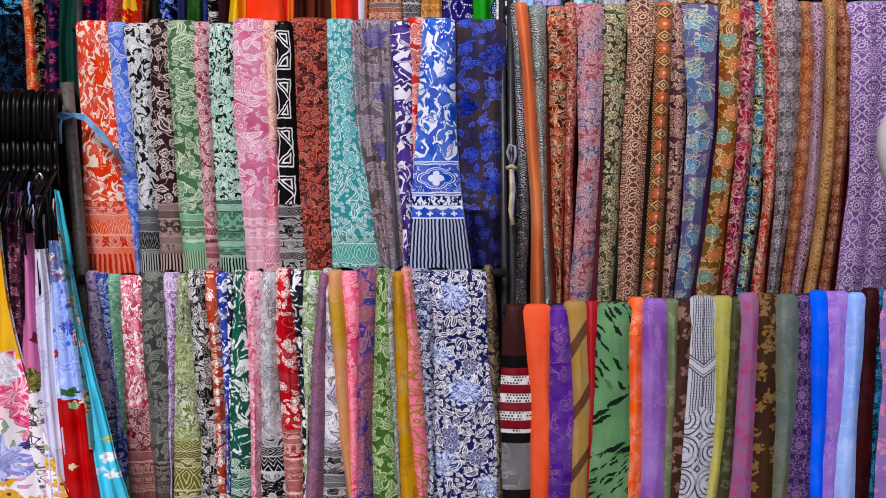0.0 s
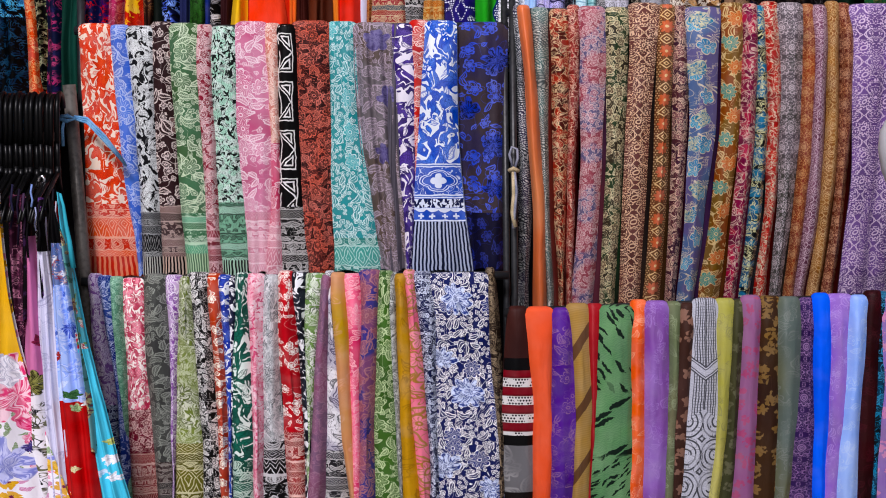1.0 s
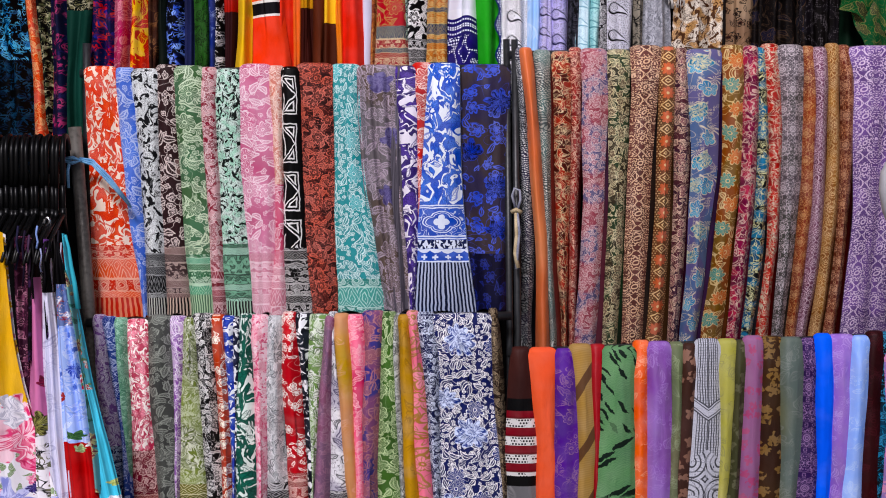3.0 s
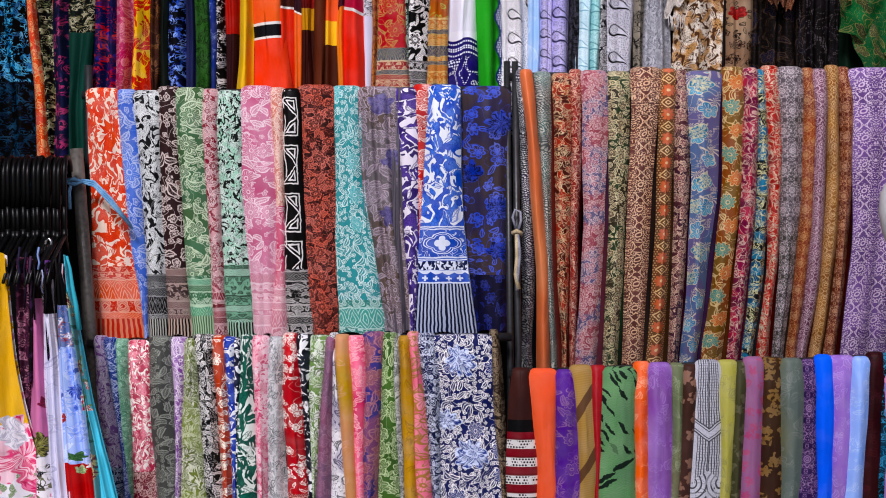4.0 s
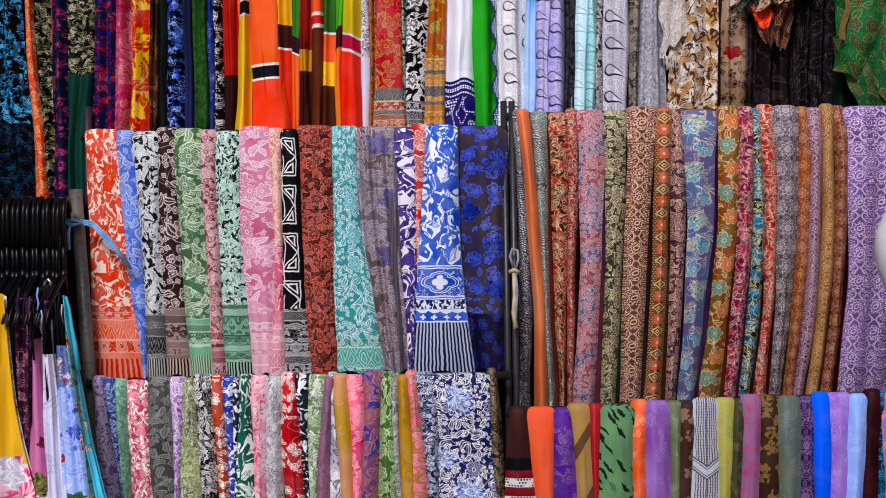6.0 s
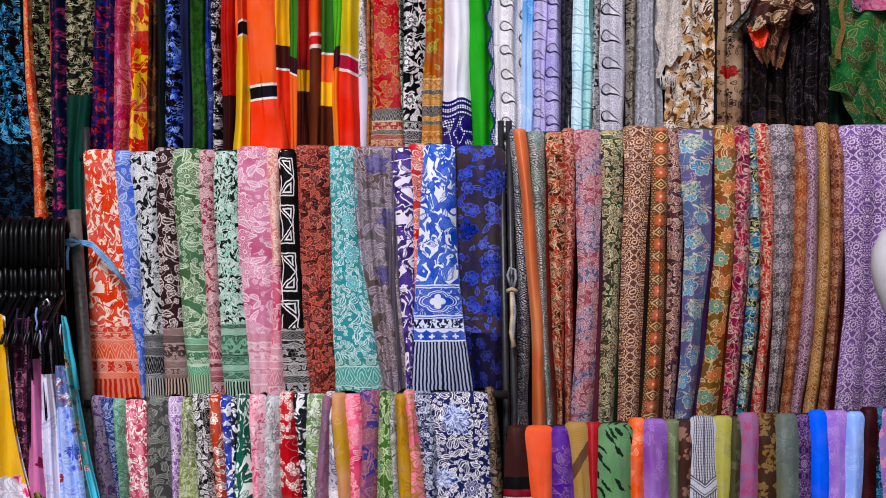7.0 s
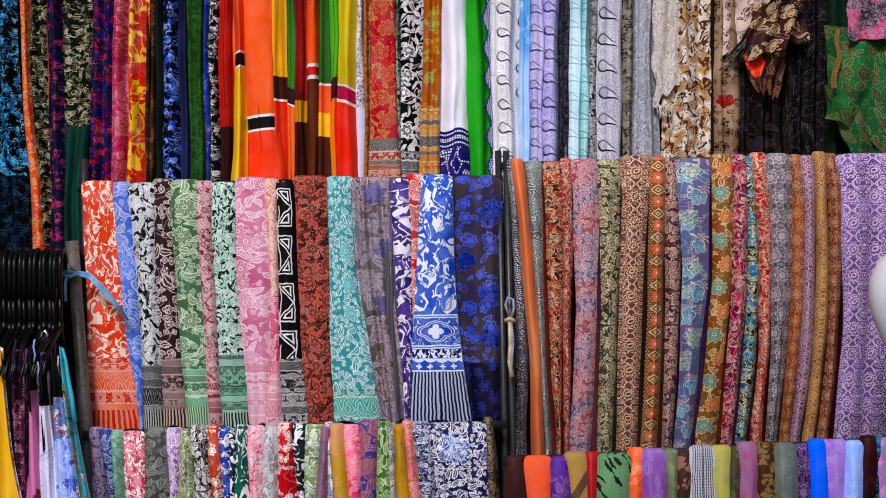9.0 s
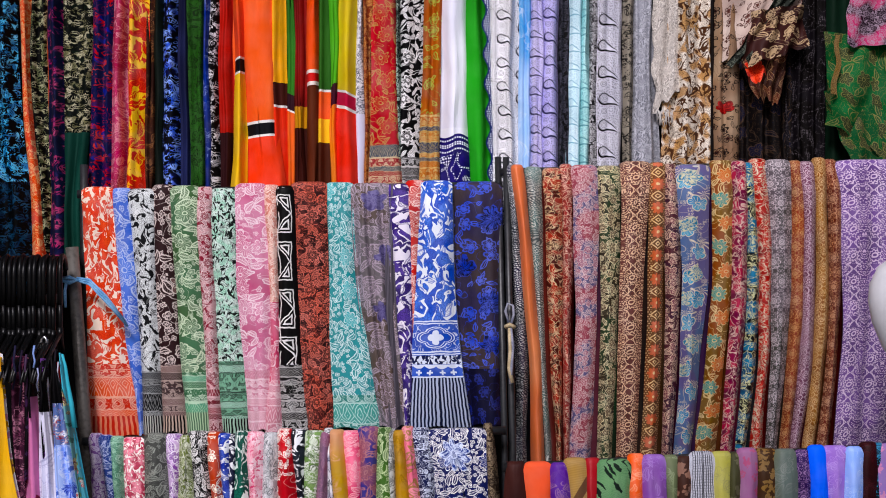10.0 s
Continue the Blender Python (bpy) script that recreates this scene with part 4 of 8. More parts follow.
GALVANISED = solid("galvanised_steel", "6a6660", 0.42, 0.3, 90, "4a4641")
BLACK_PAINT = solid("black_painted_steel", "17181a", 0.4, 0.0, 120, "26282b")
HANGER_BLACK = solid("black_plastic", "050506", 0.34, 0.0, 80, "09090a", 0.2, 0.22)
HOOK_STEEL = solid("hook_steel", "b9b9bd", 0.25, 1.0, 80)
PANEL = solid("dark_panel", "0b0b0f", 0.85, 0.0, 12, "121318")
PAVING = solid("paving", "8a8680", 0.85, 0.0, 9, "76726c", 0.6)
WHITE_PLASTIC = solid("white_plastic", "d4d6da", 0.35, 0.0, 25, "c6c8cd", 0.05)
BLUE_STRING = solid("blue_nylon", "4f8fc4", 0.5, 0.0, 300, "7db4dd", 0.6)
GREY_CORD = solid("grey_cord", "6b7086", 0.7, 0.0, 300, "9a9caa", 0.6)
TWINE = solid("straw_twine", "a89672", 0.8, 0.0, 300, "c9b893", 0.6)


# ---- building ----
def mesh_object(name, bm, material, parent=None, label=""):
    me = bpy.data.meshes.new(name)
    bm.to_mesh(me)
    bm.free()
    for f in me.polygons:
        f.use_smooth = True
    me.materials.append(material)
    ob = new(name, me)
    if parent is not None:
        ob.parent = parent
    if label:
        tagged(ob, label)
    return ob


part = mesh_object


def tube(bm, pts, r, n=10, caps=True):
    """A round bar along points, with mitred turns."""
    pts = [Vector(p) for p in pts]
    rings = []
    side = None
    for i, p in enumerate(pts):
        d = (pts[min(i + 1, len(pts) - 1)] - pts[max(i - 1, 0)]).normalized()
        if side is None:
            side = d.orthogonal().normalized()
        side = (side - d * side.dot(d)).normalized()
        up = d.cross(side)
        rr = r(i / max(1, len(pts) - 1)) if callable(r) else r
        rings.append([bm.verts.new(p + (side * math.cos(a) + up * math.sin(a)) * rr) for a in (2 * math.pi * k / n for k in range(n))])
    for a, b in zip(rings, rings[1:]):
        for k in range(n):
            bm.faces.new((a[k], a[(k + 1) % n], b[(k + 1) % n], b[k]))
    if caps:
        bm.faces.new(rings[0][::-1])
        bm.faces.new(rings[-1])
    return bm


def box(bm, x0, x1, y0, y1, z0, z1):
    vs = [bm.verts.new((x, y, z)) for x in (x0, x1) for y in (y0, y1) for z in (z0, z1)]
    for q in ((0, 1, 3, 2), (4, 6, 7, 5), (0, 4, 5, 1), (2, 3, 7, 6), (0, 2, 6, 4), (1, 5, 7, 3)):
        bm.faces.new([vs[i] for i in q])
    return bm


def bar(name, pts, r, mat, label, category="rail", kind=""):
    ob = mesh_object(name, tube(bmesh.new(), pts, r, 14), mat)
    return tagged(ob, label, category, "", kind)


def lerp3(a, b, c, za, zb, zc, z):
    """The parabola through three heights, carried on straight beyond the lowest."""
    if z < zc:
        return c + (z - zc) * (c - b) / (zc - zb) * 0.6
    if z > za:
        return a
    la = (z - zb) * (z - zc) / ((za - zb) * (za - zc))
    lb = (z - za) * (z - zc) / ((zb - za) * (zb - zc))
    lc = (z - za) * (z - zb) / ((zc - za) * (zc - zb))
    return a * la + b * lb + c * lc


class Fold:
    """The run of one hanging cloth: where its surface lies at u across and z down."""

    def __init__(self, top, mid, low, zs, y, bulge, pleats, seed, over=True, rod=0.016, wobble=1.0, peak=0.42, power=3.0, recede=0.0, sway=0.0035, round_=0.0055):
        self.sway, self.round = sway, round_
        self.peak, self.power, self.recede = peak, power, recede
        self.top, self.mid, self.low, self.zs, self.y, self.bulge = top, mid, low, zs, y, bulge
        self.pleats, self.seed, self.over, self.rod, self.wobble = pleats, seed, over, rod, wobble
        self.width = (top[1] - top[0] + mid[1] - mid[0] + low[1] - low[0]) / 3
        self.top_z = zs[0]

    def at(self, u, z, shift=0.0):
        a, b, c = self.zs
        x0 = lerp3(self.top[0], self.mid[0], self.low[0], a, b, c, z)
        x1 = lerp3(self.top[1], self.mid[1], self.low[1], a, b, c, z)
        x1 = max(x1, x0 + 0.004)
        drop = min(1.0, max(0.0, (self.top_z - z) / 0.07))
        ease = drop * drop * (3 - 2 * drop)
        e = abs(2 * u - 1)
        k = (u / self.peak - 1) if u < self.peak else (u - self.peak) / (1 - self.peak)
        y = self.y - self.rod - self.bulge * (0.6 + 0.4 * ease) * (1 - abs(k) ** self.power)
        if self.pleats:
            ph = self.seed * 1.7 + 0.8 * noise.noise(Vector((self.seed, z * 1.6, 3.1)))
            amp = min(0.014, 0.3 * (x1 - x0) / self.pleats) * (0.25 + 0.75 * ease)
            y -= amp * (math.sin(2 * math.pi * self.pleats * u + ph) + 0.4 * math.sin(2 * math.pi * self.pleats * 1.9 * u - ph))
        x = x0 + (x1 - x0) * u
        w = self.wobble * ease
        y += self.recede * min(1.3, max(0.0, (self.top_z - z) / (a - c))) ** 1.6
        y += w * 0.007 * noise.noise(Vector((x * 9, z * 3.2, self.seed * 7.7)))
        y += w * 0.003 * noise.noise(Vector((x * 40, z * 14, self.seed * 3.3)))
        y += w * 0.006 * noise.noise(Vector((x * 55, z * 1.8, self.seed * 9.1)))
        y += w * 0.004 * noise.noise(Vector((x * 26 + z * 9, z * 5 - x * 8, self.seed * 4.7)))
        x += w * self.sway * noise.noise(Vector((self.seed * 5.1 + round(u), z * 5, 8.8)))
        return Vector((x + shift, y, z - (1 - ease) * min(self.round, 0.2 * (x1 - x0)) * e ** 5))


def sheet(fold, z0, z1, across, down, lift=0.0, inset=0.0, shift=0.0, wave=0.0, tilts=(0.0, 0.0)):
    """Part of a cloth between two heights; from the top it goes on over its rail and down behind."""
    bm = bmesh.new()
    uvl = bm.loops.layers.uv.new("UVMap")
    rows = []
    us = [i / across for i in range(across + 1)]

    def row(f):
        rows.append([(bm.verts.new(p), q) for p, q in (f(u) for u in us)])

    w = fold.width
    if fold.over and z0 >= fold.top_z - 1e-6:
        r = fold.rod

        def behind(z):
            def f(u):
                p = fold.at(u, z)
                return Vector((p.x, fold.y + r + 0.002, z)), ((u - 0.5) * w, 0.06 + (fold.top_z - z))
            return f
        for z in (fold.top_z - 0.22, fold.top_z - 0.1, fold.top_z - 0.02):
            row(behind(z))
        for k in range(1, 6):
            a = math.pi * k / 6

            def arc(u, a=a):
                p = fold.at(u, fold.top_z)
                front = p.y
                mid, half = (fold.y + r + front) / 2, (fold.y + r - front) / 2
                e = abs(2 * u - 1)
                return Vector((p.x, mid + half * math.cos(a), p.z + r * 0.8 * math.sin(a) * (1 - 0.15 * e ** 8))), ((u - 0.5) * w, 0.06 * (1 - k / 6) - 0.02)
            row(arc)
    for i in range(down + 1):
        z = z0 + (z1 - z0) * i / down

        def f(u, z=z, i=i):
            sag = wave * math.sin(u * 9 + fold.seed) * (i / down) ** 6
            z += (u - 0.5) * (tilts[0] + (tilts[1] - tilts[0]) * i / down)
            p = fold.at(u, z, shift)
            p.y += lift
            if inset:
                p.x += (0.5 - u) * inset
            p.z += sag
            return p, ((u - 0.5) * w, fold.top_z - z)
        row(f)
    for a, b in zip(rows, rows[1:]):
        for i in range(across):
            quad = (a[i], a[i + 1], b[i + 1], b[i])
            face = bm.faces.new([v for v, _ in quad])
            for loop, (_, q) in zip(face.loops, quad):
                loop[uvl].uv = q
    return bm


def hanging(name, label, category, group, mat, top, mid, low, zs, z_end, y=0.0, bulge=0.014, pleats=0, seed=0, bands=(), inner=None,
            over=True, rod=0.016, layers=1, front=1.0, power=3.0, recede=0.0, sway=0.0035, round_=0.0055, tilt=0.0):
    """A cloth over a rail (or from one above). bands: (height, part name, material) from the top down; inner: the cloth of the folded-in layer."""
    full = Fold(top, mid, low, zs, y, bulge * 0.8, pleats, seed, over, rod, peak=0.5, power=power, recede=recede, sway=sway, round_=round_)
    share = front if isinstance(front, tuple) else (front,) * 3
    cut = [(a, a + (b - a) * k) for (a, b), k in zip((top, mid, low), share)]
    fold = Fold(*cut, zs, y, bulge, pleats, seed, over, rod, power=power, recede=recede, sway=sway, round_=round_)
    across = max(10, 8 * pleats, int(fold.width / 0.0055))
    lower = bands[0][0] if bands else z_end

    def rows_of(a, b):
        return max(3, int((a - b) / 0.016))
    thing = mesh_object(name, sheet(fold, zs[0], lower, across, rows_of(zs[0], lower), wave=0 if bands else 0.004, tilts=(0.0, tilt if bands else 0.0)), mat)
    for i, (h, what, m) in enumerate(bands):
        end = bands[i + 1][0] if i + 1 < len(bands) else z_end
        part(what, sheet(fold, h, end, across, rows_of(h, end), wave=0.004 if end == z_end else 0, tilts=(tilt, 0.0 if end == z_end else tilt)), m, thing)
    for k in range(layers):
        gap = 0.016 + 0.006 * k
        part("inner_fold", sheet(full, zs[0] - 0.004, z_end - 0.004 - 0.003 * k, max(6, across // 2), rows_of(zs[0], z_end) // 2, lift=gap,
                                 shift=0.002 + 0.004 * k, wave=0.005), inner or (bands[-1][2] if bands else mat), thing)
    return tagged(thing, label, category, group)


# ---- setting ----
ground = mesh_object("ground", box(bmesh.new(), -60, 60, -60, 60, -0.2, 0.0), PAVING)
tagged(ground, "grey paved market ground", "ground", "", "structure")
wall_back = mesh_object("wall_back", box(bmesh.new(), -4.0, 4.0, 0.42, 0.5, 0.0, 3.4), PANEL)
tagged(wall_back, "dark panel closing the back of the stall", "wall", "", "structure")

# out of view: side panels added to block sideways light, so fold edges darken
for name, x in (("side_blocker_west", -1.42), ("side_blocker_east", 1.42)):
    side = mesh_object(name, box(bmesh.new(), x - 0.03, x + 0.03, -0.85, 0.42, 0.0, 3.2), PANEL)
    tagged(side, "unseen dark side panel added to darken the fold edges", "wall", "", "structure")
# out of view too: a canopy added only to block steep sky light
ceiling = mesh_object("ceiling", box(bmesh.new(), -1.45, 1.45, -0.45, 0.42, 3.2, 3.24), PANEL)
tagged(ceiling, "unseen dark canopy added to cut steep sky light", "ceiling", "", "structure")

# scarves on the upper left rail
hanging("scarf", "orange-red and cream batik scarf with printed hem over a rail", "scarf", "scarves on the upper left rail", cloth("islands", "e4401f f4dcc8 b81f08 e8532e", 1.15, 0.35),
        (-0.904, -0.822), (-0.894, -0.799), (-0.893, -0.755), (1.936, 1.630, 1.352), 1.314, 0.0000, 0.016, seed=1, bands=((1.499, "border", cloth("border", "cb2b13 e25f3e ebb198", 1, 0.35)), (1.366, "striped_hem", cloth("stripes", "be200e be200e df7f5b", 0.7, 0.35)), ), sway=0.005, power=2.2, recede=0.05)
hanging("scarf", "cornflower blue batik scarf with printed hem over a rail", "scarf", "scarves on the upper left rail", cloth("vine", "3d65c9 4e7bdc b1c1ea", 1.288, 0.35),
        (-0.83, -0.777), (-0.807, -0.756), (-0.77, -0.747), (1.933, 1.630, 1.351), 1.317, 0.0050, 0.020, seed=2, sway=0.005, power=2.2, recede=0.05)
hanging("scarf", "black and white floral scarf with printed hem over a rail", "scarf", "scarves on the upper left rail", cloth("islands", "e2e8e8 101114 2a2d30 d4dada", 1.3, 0.35),
        (-0.786, -0.715), (-0.764, -0.71), (-0.757, -0.7), (1.930, 1.630, 1.352), 1.320, -0.0025, 0.020, seed=3, bands=((1.479, "border", cloth("border", "101114 2e3033 a3a7a7", 1.2, 0.35)), (1.366, "striped_hem", cloth("stripes", "08080a 08080a b1b5ad", 1, 0.35)), ), sway=0.005, power=2.2, recede=0.05)
hanging("scarf", "dark brown and white batik scarf with printed hem over a rail", "scarf", "scarves on the upper left rail", cloth("spray", "2c181a 6e504e e2d2cc", 1.3, 0.35),
        (-0.725, -0.67), (-0.718, -0.659), (-0.71, -0.638), (1.941, 1.630, 1.351), 1.323, 0.0025, 0.020, seed=4, bands=((1.496, "border", cloth("border", "3c2b2c 6d5351 b6a198", 1.2, 0.35)), (1.366, "striped_hem", cloth("stripes", "0b0809 0b0809 bfa898", 1, 0.35)), ), sway=0.005, power=2.2, recede=0.05)
hanging("scarf", "leaf green batik scarf with printed hem over a rail", "scarf", "scarves on the upper left rail", cloth("vine", "3d6037 467150 cbdfbe", 1.368, 0.35),
        (-0.678, -0.603), (-0.663, -0.593), (-0.644, -0.58), (1.937, 1.630, 1.352), 1.316, -0.0050, 0.020, seed=5, bands=((1.476, "border", cloth("border", "2d6b43 469c75 c5e4c7", 1.2, 0.35)), (1.374, "striped_hem", cloth("stripes", "487051 487051 a9c8a2", 1, 0.35)), ), sway=0.005, power=2.2, recede=0.05)
hanging("scarf", "crimson and cream batik scarf with printed hem over a rail", "scarf", "scarves on the upper left rail", cloth("batik", "872235 cb9b9f ead5d5", 2.3, 0.35),
        (-0.614, -0.57), (-0.602, -0.564), (-0.592, -0.552), (1.934, 1.630, 1.352), 1.319, 0.0000, 0.020, seed=6, bands=((1.432, "border", cloth("border", "701325 8d2b3b dfb9bc", 1.2, 0.35)), ), sway=0.005, power=2.2, recede=0.05)
hanging("scarf", "mint, black and white batik scarf with printed hem over a rail", "scarf", "scarves on the upper left rail", cloth("islands", "d2ebdf 0e1613 1c2c26 aee0c8", 1.9, 0.35),
        (-0.58, -0.508), (-0.573, -0.497), (-0.562, -0.481), (1.931, 1.630, 1.351), 1.322, 0.0050, 0.020, seed=7, bands=((1.503, "border", cloth("border", "6da788 9bc9b1 0a120e", 1.1, 0.35)), (1.357, "striped_hem", cloth("stripes", "070a08 070a08 99bfa8", 1, 0.35)), ), sway=0.005, power=2.2, recede=0.05)
hanging("scarf", "pink batik scarf with printed hem over a rail", "scarf", "scarves on the upper left rail", cloth("vine", "bf567d cf7f9f f2d9e2", 1.587, 0.35),
        (-0.514, -0.434), (-0.507, -0.42), (-0.488, -0.435), (1.942, 1.630, 1.352), 1.326, -0.0025, 0.016, seed=8, bands=((1.479, "border", cloth("border", "cf8299 d89cad f2d8e0", 1.1, 0.35)), ), sway=0.005, power=2.2, recede=0.05)
hanging("scarf", "coral and pale pink batik scarf with printed hem over a rail", "scarf", "scarves on the upper left rail", cloth("batik", "cb7d6d e4baa9 f4ded1", 2.012, 0.35),
        (-0.446, -0.402), (-0.429, -0.403), (-0.444, -0.397), (1.938, 1.630, 1.351), 1.318, 0.0025, 0.020, seed=9, bands=((1.652, "lower_panel", cloth("vine", "c74266 d1708a f0cfd7", 1.725, 0.35)), (1.446, "border", cloth("border", "c88191 c88191 eed7dc", 1.2, 0.35)), ), sway=0.005, power=2.2, recede=0.05)
hanging("scarf", "black batik with white triangles scarf with printed hem over a rail", "scarf", "scarves on the upper left rail", cloth("keys", "050506 050506 dfdfdd", 1, 0.35),
        (-0.411, -0.364), (-0.409, -0.352), (-0.405, -0.335), (1.935, 1.630, 1.352), 1.321, -0.0050, 0.020, seed=10, bands=((1.493, "border", cloth("border", "080808 080808 c5c5c3", 0.9, 0.35)), ), sway=0.005, power=2.2, recede=0.05)
hanging("scarf", "dark brown and coral batik scarf with printed hem over a rail", "scarf", "scarves on the upper left rail", cloth("batik", "2c0f0e 481a17 e0705c", 1.95, 0.35),
        (-0.373, -0.28), (-0.364, -0.276), (-0.342, -0.27), (1.945, 1.630, 1.352), 1.325, 0.0000, 0.016, seed=11, sway=0.005, power=2.2, recede=0.05)
hanging("scarf", "teal batik scarf with printed hem over a rail", "scarf", "scarves on the upper left rail", cloth("spray", "2a8f94 45adb2 dcf5f3", 2.0, 0.35),
        (-0.288, -0.212), (-0.282, -0.192), (-0.273, -0.138), (1.943, 1.630, 1.351), 1.329, 0.0050, 0.016, seed=12, bands=((1.414, "border", cloth("border", "2a7f76 449a90 bcdfd9", 1.1, 0.35)), ), sway=0.005, power=2.2, recede=0.05)
hanging("scarf", "sheer grey and violet scarf with printed hem over a rail", "scarf", "scarves on the upper left rail", cloth("vine", "6a6468 5a4c44 b2a2b2", 1.6, 0.35, ((0.008, 0.033, 0.029, 5, "564c84", "736c9c"), (0.024, 0.172, 0.026, 5, "4e447a", "736c9c"), (0.007, 0.314, 0.026, 5, "463e71", "665f8d"), )),
        (-0.221, -0.118), (-0.203, -0.1), (-0.156, -0.079), (1.940, 1.630, 1.352), 1.332, -0.0025, 0.020, seed=13, pleats=3, sway=0.005, power=2.2, recede=0.05)
hanging("scarf", "plain sheer grey scarf hanging in narrow pleats over a rail", "scarf", "scarves on the upper left rail", cloth("plain", "514d57 66626c", 1.6, 0.35),
        (-0.121, -0.106), (-0.140, -0.094), (-0.142, -0.076), (1.938, 1.630, 1.352), 1.334, -0.0040, 0.015, seed=171, pleats=4, sway=0.005, power=2.2, recede=0.05)
hanging("scarf", "purple and white floral scarf with printed hem over a rail", "scarf", "scarves on the upper left rail", cloth("islands", "3a2870 e8e3f0 1b123c 57409a", 1.15, 0.35),
        (-0.13, -0.068), (-0.113, -0.062), (-0.093, -0.073), (1.937, 1.630, 1.352), 1.325, -0.0020, 0.020, seed=14, sway=0.005, power=2.2, recede=0.05)
hanging("scarf", "red and cream batik scarf with printed hem over a rail", "scarf", "scarves on the upper left rail", cloth("vine", "b61d1d c42d28 eed0c6", 1.725, 0.35),
        (-0.082, -0.031), (-0.071, -0.048), (-0.068, -0.053), (1.947, 1.630, 1.351), 1.538, 0.0040, 0.020, seed=15, sway=0.005, power=2.2, recede=0.05)
hanging("scarf", "cobalt blue and white floral scarf with printed hem over a rail", "scarf", "scarves on the upper left rail", cloth("islands", "3058c8 e6eef8 1a368d 4a78dc", 0.9, 0.35),
        (-0.043, 0.037), (-0.062, 0.045), (-0.082, 0.075), (1.944, 1.630, 1.352), 1.331, -0.0120, 0.022, seed=16, bands=((1.602, "border", cloth("cartouche", "3a5ec0 2c4eb0 d8e2f4 101a44", 1.0, 0.35)), (1.457, "striped_hem", cloth("stripes", "0b122c 0b122c a7b3cf", 0.95, 0.35)), ), sway=0.005, power=2.2, recede=0.05)
hanging("scarf", "sheer brown and blue scarf with printed hem over a rail", "scarf", "scarves on the upper left rail", cloth("sprig", "3a3036 302a44 4258cc 2a3272", 1.5, 0.35, ((0.030, 0.087, 0.034, 8, "151838", "334abf"), (-0.026, 0.206, 0.026, 5, "13152e", "2e41af"), (0.034, 0.297, 0.031, 8, "151838", "334abf"), (0.027, 0.402, 0.026, 6, "121535", "2e41af"), )),
        (0.03, 0.164), (0.037, 0.161), (0.069, 0.158), (1.942, 1.630, 1.351), 1.335, 0.0050, 0.020, seed=17, bands=((1.479, "lower_panel", cloth("sprig", "110f27 0f0f2e 222c7a 161c4f", 1.5, 0.35)), ), pleats=1, sway=0.005, power=2.2, recede=0.05)

# pashminas on the upper right rail
# inner cloths: the plain reverse, mostly toned down to carry shade beside each fold
hanging("scarf", "charcoal and silver woven pashmina folded over a black rail", "scarf", "pashminas on the upper right rail", cloth("grains", "252934 312b48 e1e5e5", 1.0, 0.5),
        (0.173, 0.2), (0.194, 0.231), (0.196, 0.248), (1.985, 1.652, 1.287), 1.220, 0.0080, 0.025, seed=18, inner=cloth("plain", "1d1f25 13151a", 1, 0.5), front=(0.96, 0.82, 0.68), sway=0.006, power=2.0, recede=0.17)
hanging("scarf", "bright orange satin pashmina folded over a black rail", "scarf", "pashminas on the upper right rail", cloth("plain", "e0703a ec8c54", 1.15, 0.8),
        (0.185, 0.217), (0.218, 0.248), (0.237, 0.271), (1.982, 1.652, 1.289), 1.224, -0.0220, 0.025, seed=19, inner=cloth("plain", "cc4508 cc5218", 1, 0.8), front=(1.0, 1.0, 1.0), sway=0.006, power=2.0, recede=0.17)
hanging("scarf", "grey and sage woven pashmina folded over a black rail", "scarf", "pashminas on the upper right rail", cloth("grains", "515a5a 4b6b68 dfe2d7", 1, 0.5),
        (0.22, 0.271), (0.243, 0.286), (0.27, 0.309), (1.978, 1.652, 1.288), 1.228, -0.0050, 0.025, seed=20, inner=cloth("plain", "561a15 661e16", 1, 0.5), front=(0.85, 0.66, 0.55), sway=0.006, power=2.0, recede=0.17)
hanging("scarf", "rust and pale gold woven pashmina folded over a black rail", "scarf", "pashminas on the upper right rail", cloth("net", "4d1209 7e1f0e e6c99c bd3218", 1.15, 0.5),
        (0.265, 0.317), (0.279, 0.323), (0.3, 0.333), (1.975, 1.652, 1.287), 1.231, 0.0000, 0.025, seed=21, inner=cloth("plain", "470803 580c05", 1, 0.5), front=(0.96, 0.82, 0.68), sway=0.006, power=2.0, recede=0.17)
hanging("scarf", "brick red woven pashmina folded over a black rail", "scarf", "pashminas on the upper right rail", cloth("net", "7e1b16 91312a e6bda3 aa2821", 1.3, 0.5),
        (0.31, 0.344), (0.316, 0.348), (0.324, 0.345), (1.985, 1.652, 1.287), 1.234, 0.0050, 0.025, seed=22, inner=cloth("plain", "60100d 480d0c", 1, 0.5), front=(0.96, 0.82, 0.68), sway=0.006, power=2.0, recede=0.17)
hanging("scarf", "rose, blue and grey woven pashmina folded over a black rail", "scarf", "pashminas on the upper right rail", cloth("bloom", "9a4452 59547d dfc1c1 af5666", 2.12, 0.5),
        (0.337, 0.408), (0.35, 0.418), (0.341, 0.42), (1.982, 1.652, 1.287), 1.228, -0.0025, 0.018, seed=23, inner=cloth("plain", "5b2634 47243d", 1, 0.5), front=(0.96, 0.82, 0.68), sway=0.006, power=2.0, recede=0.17)
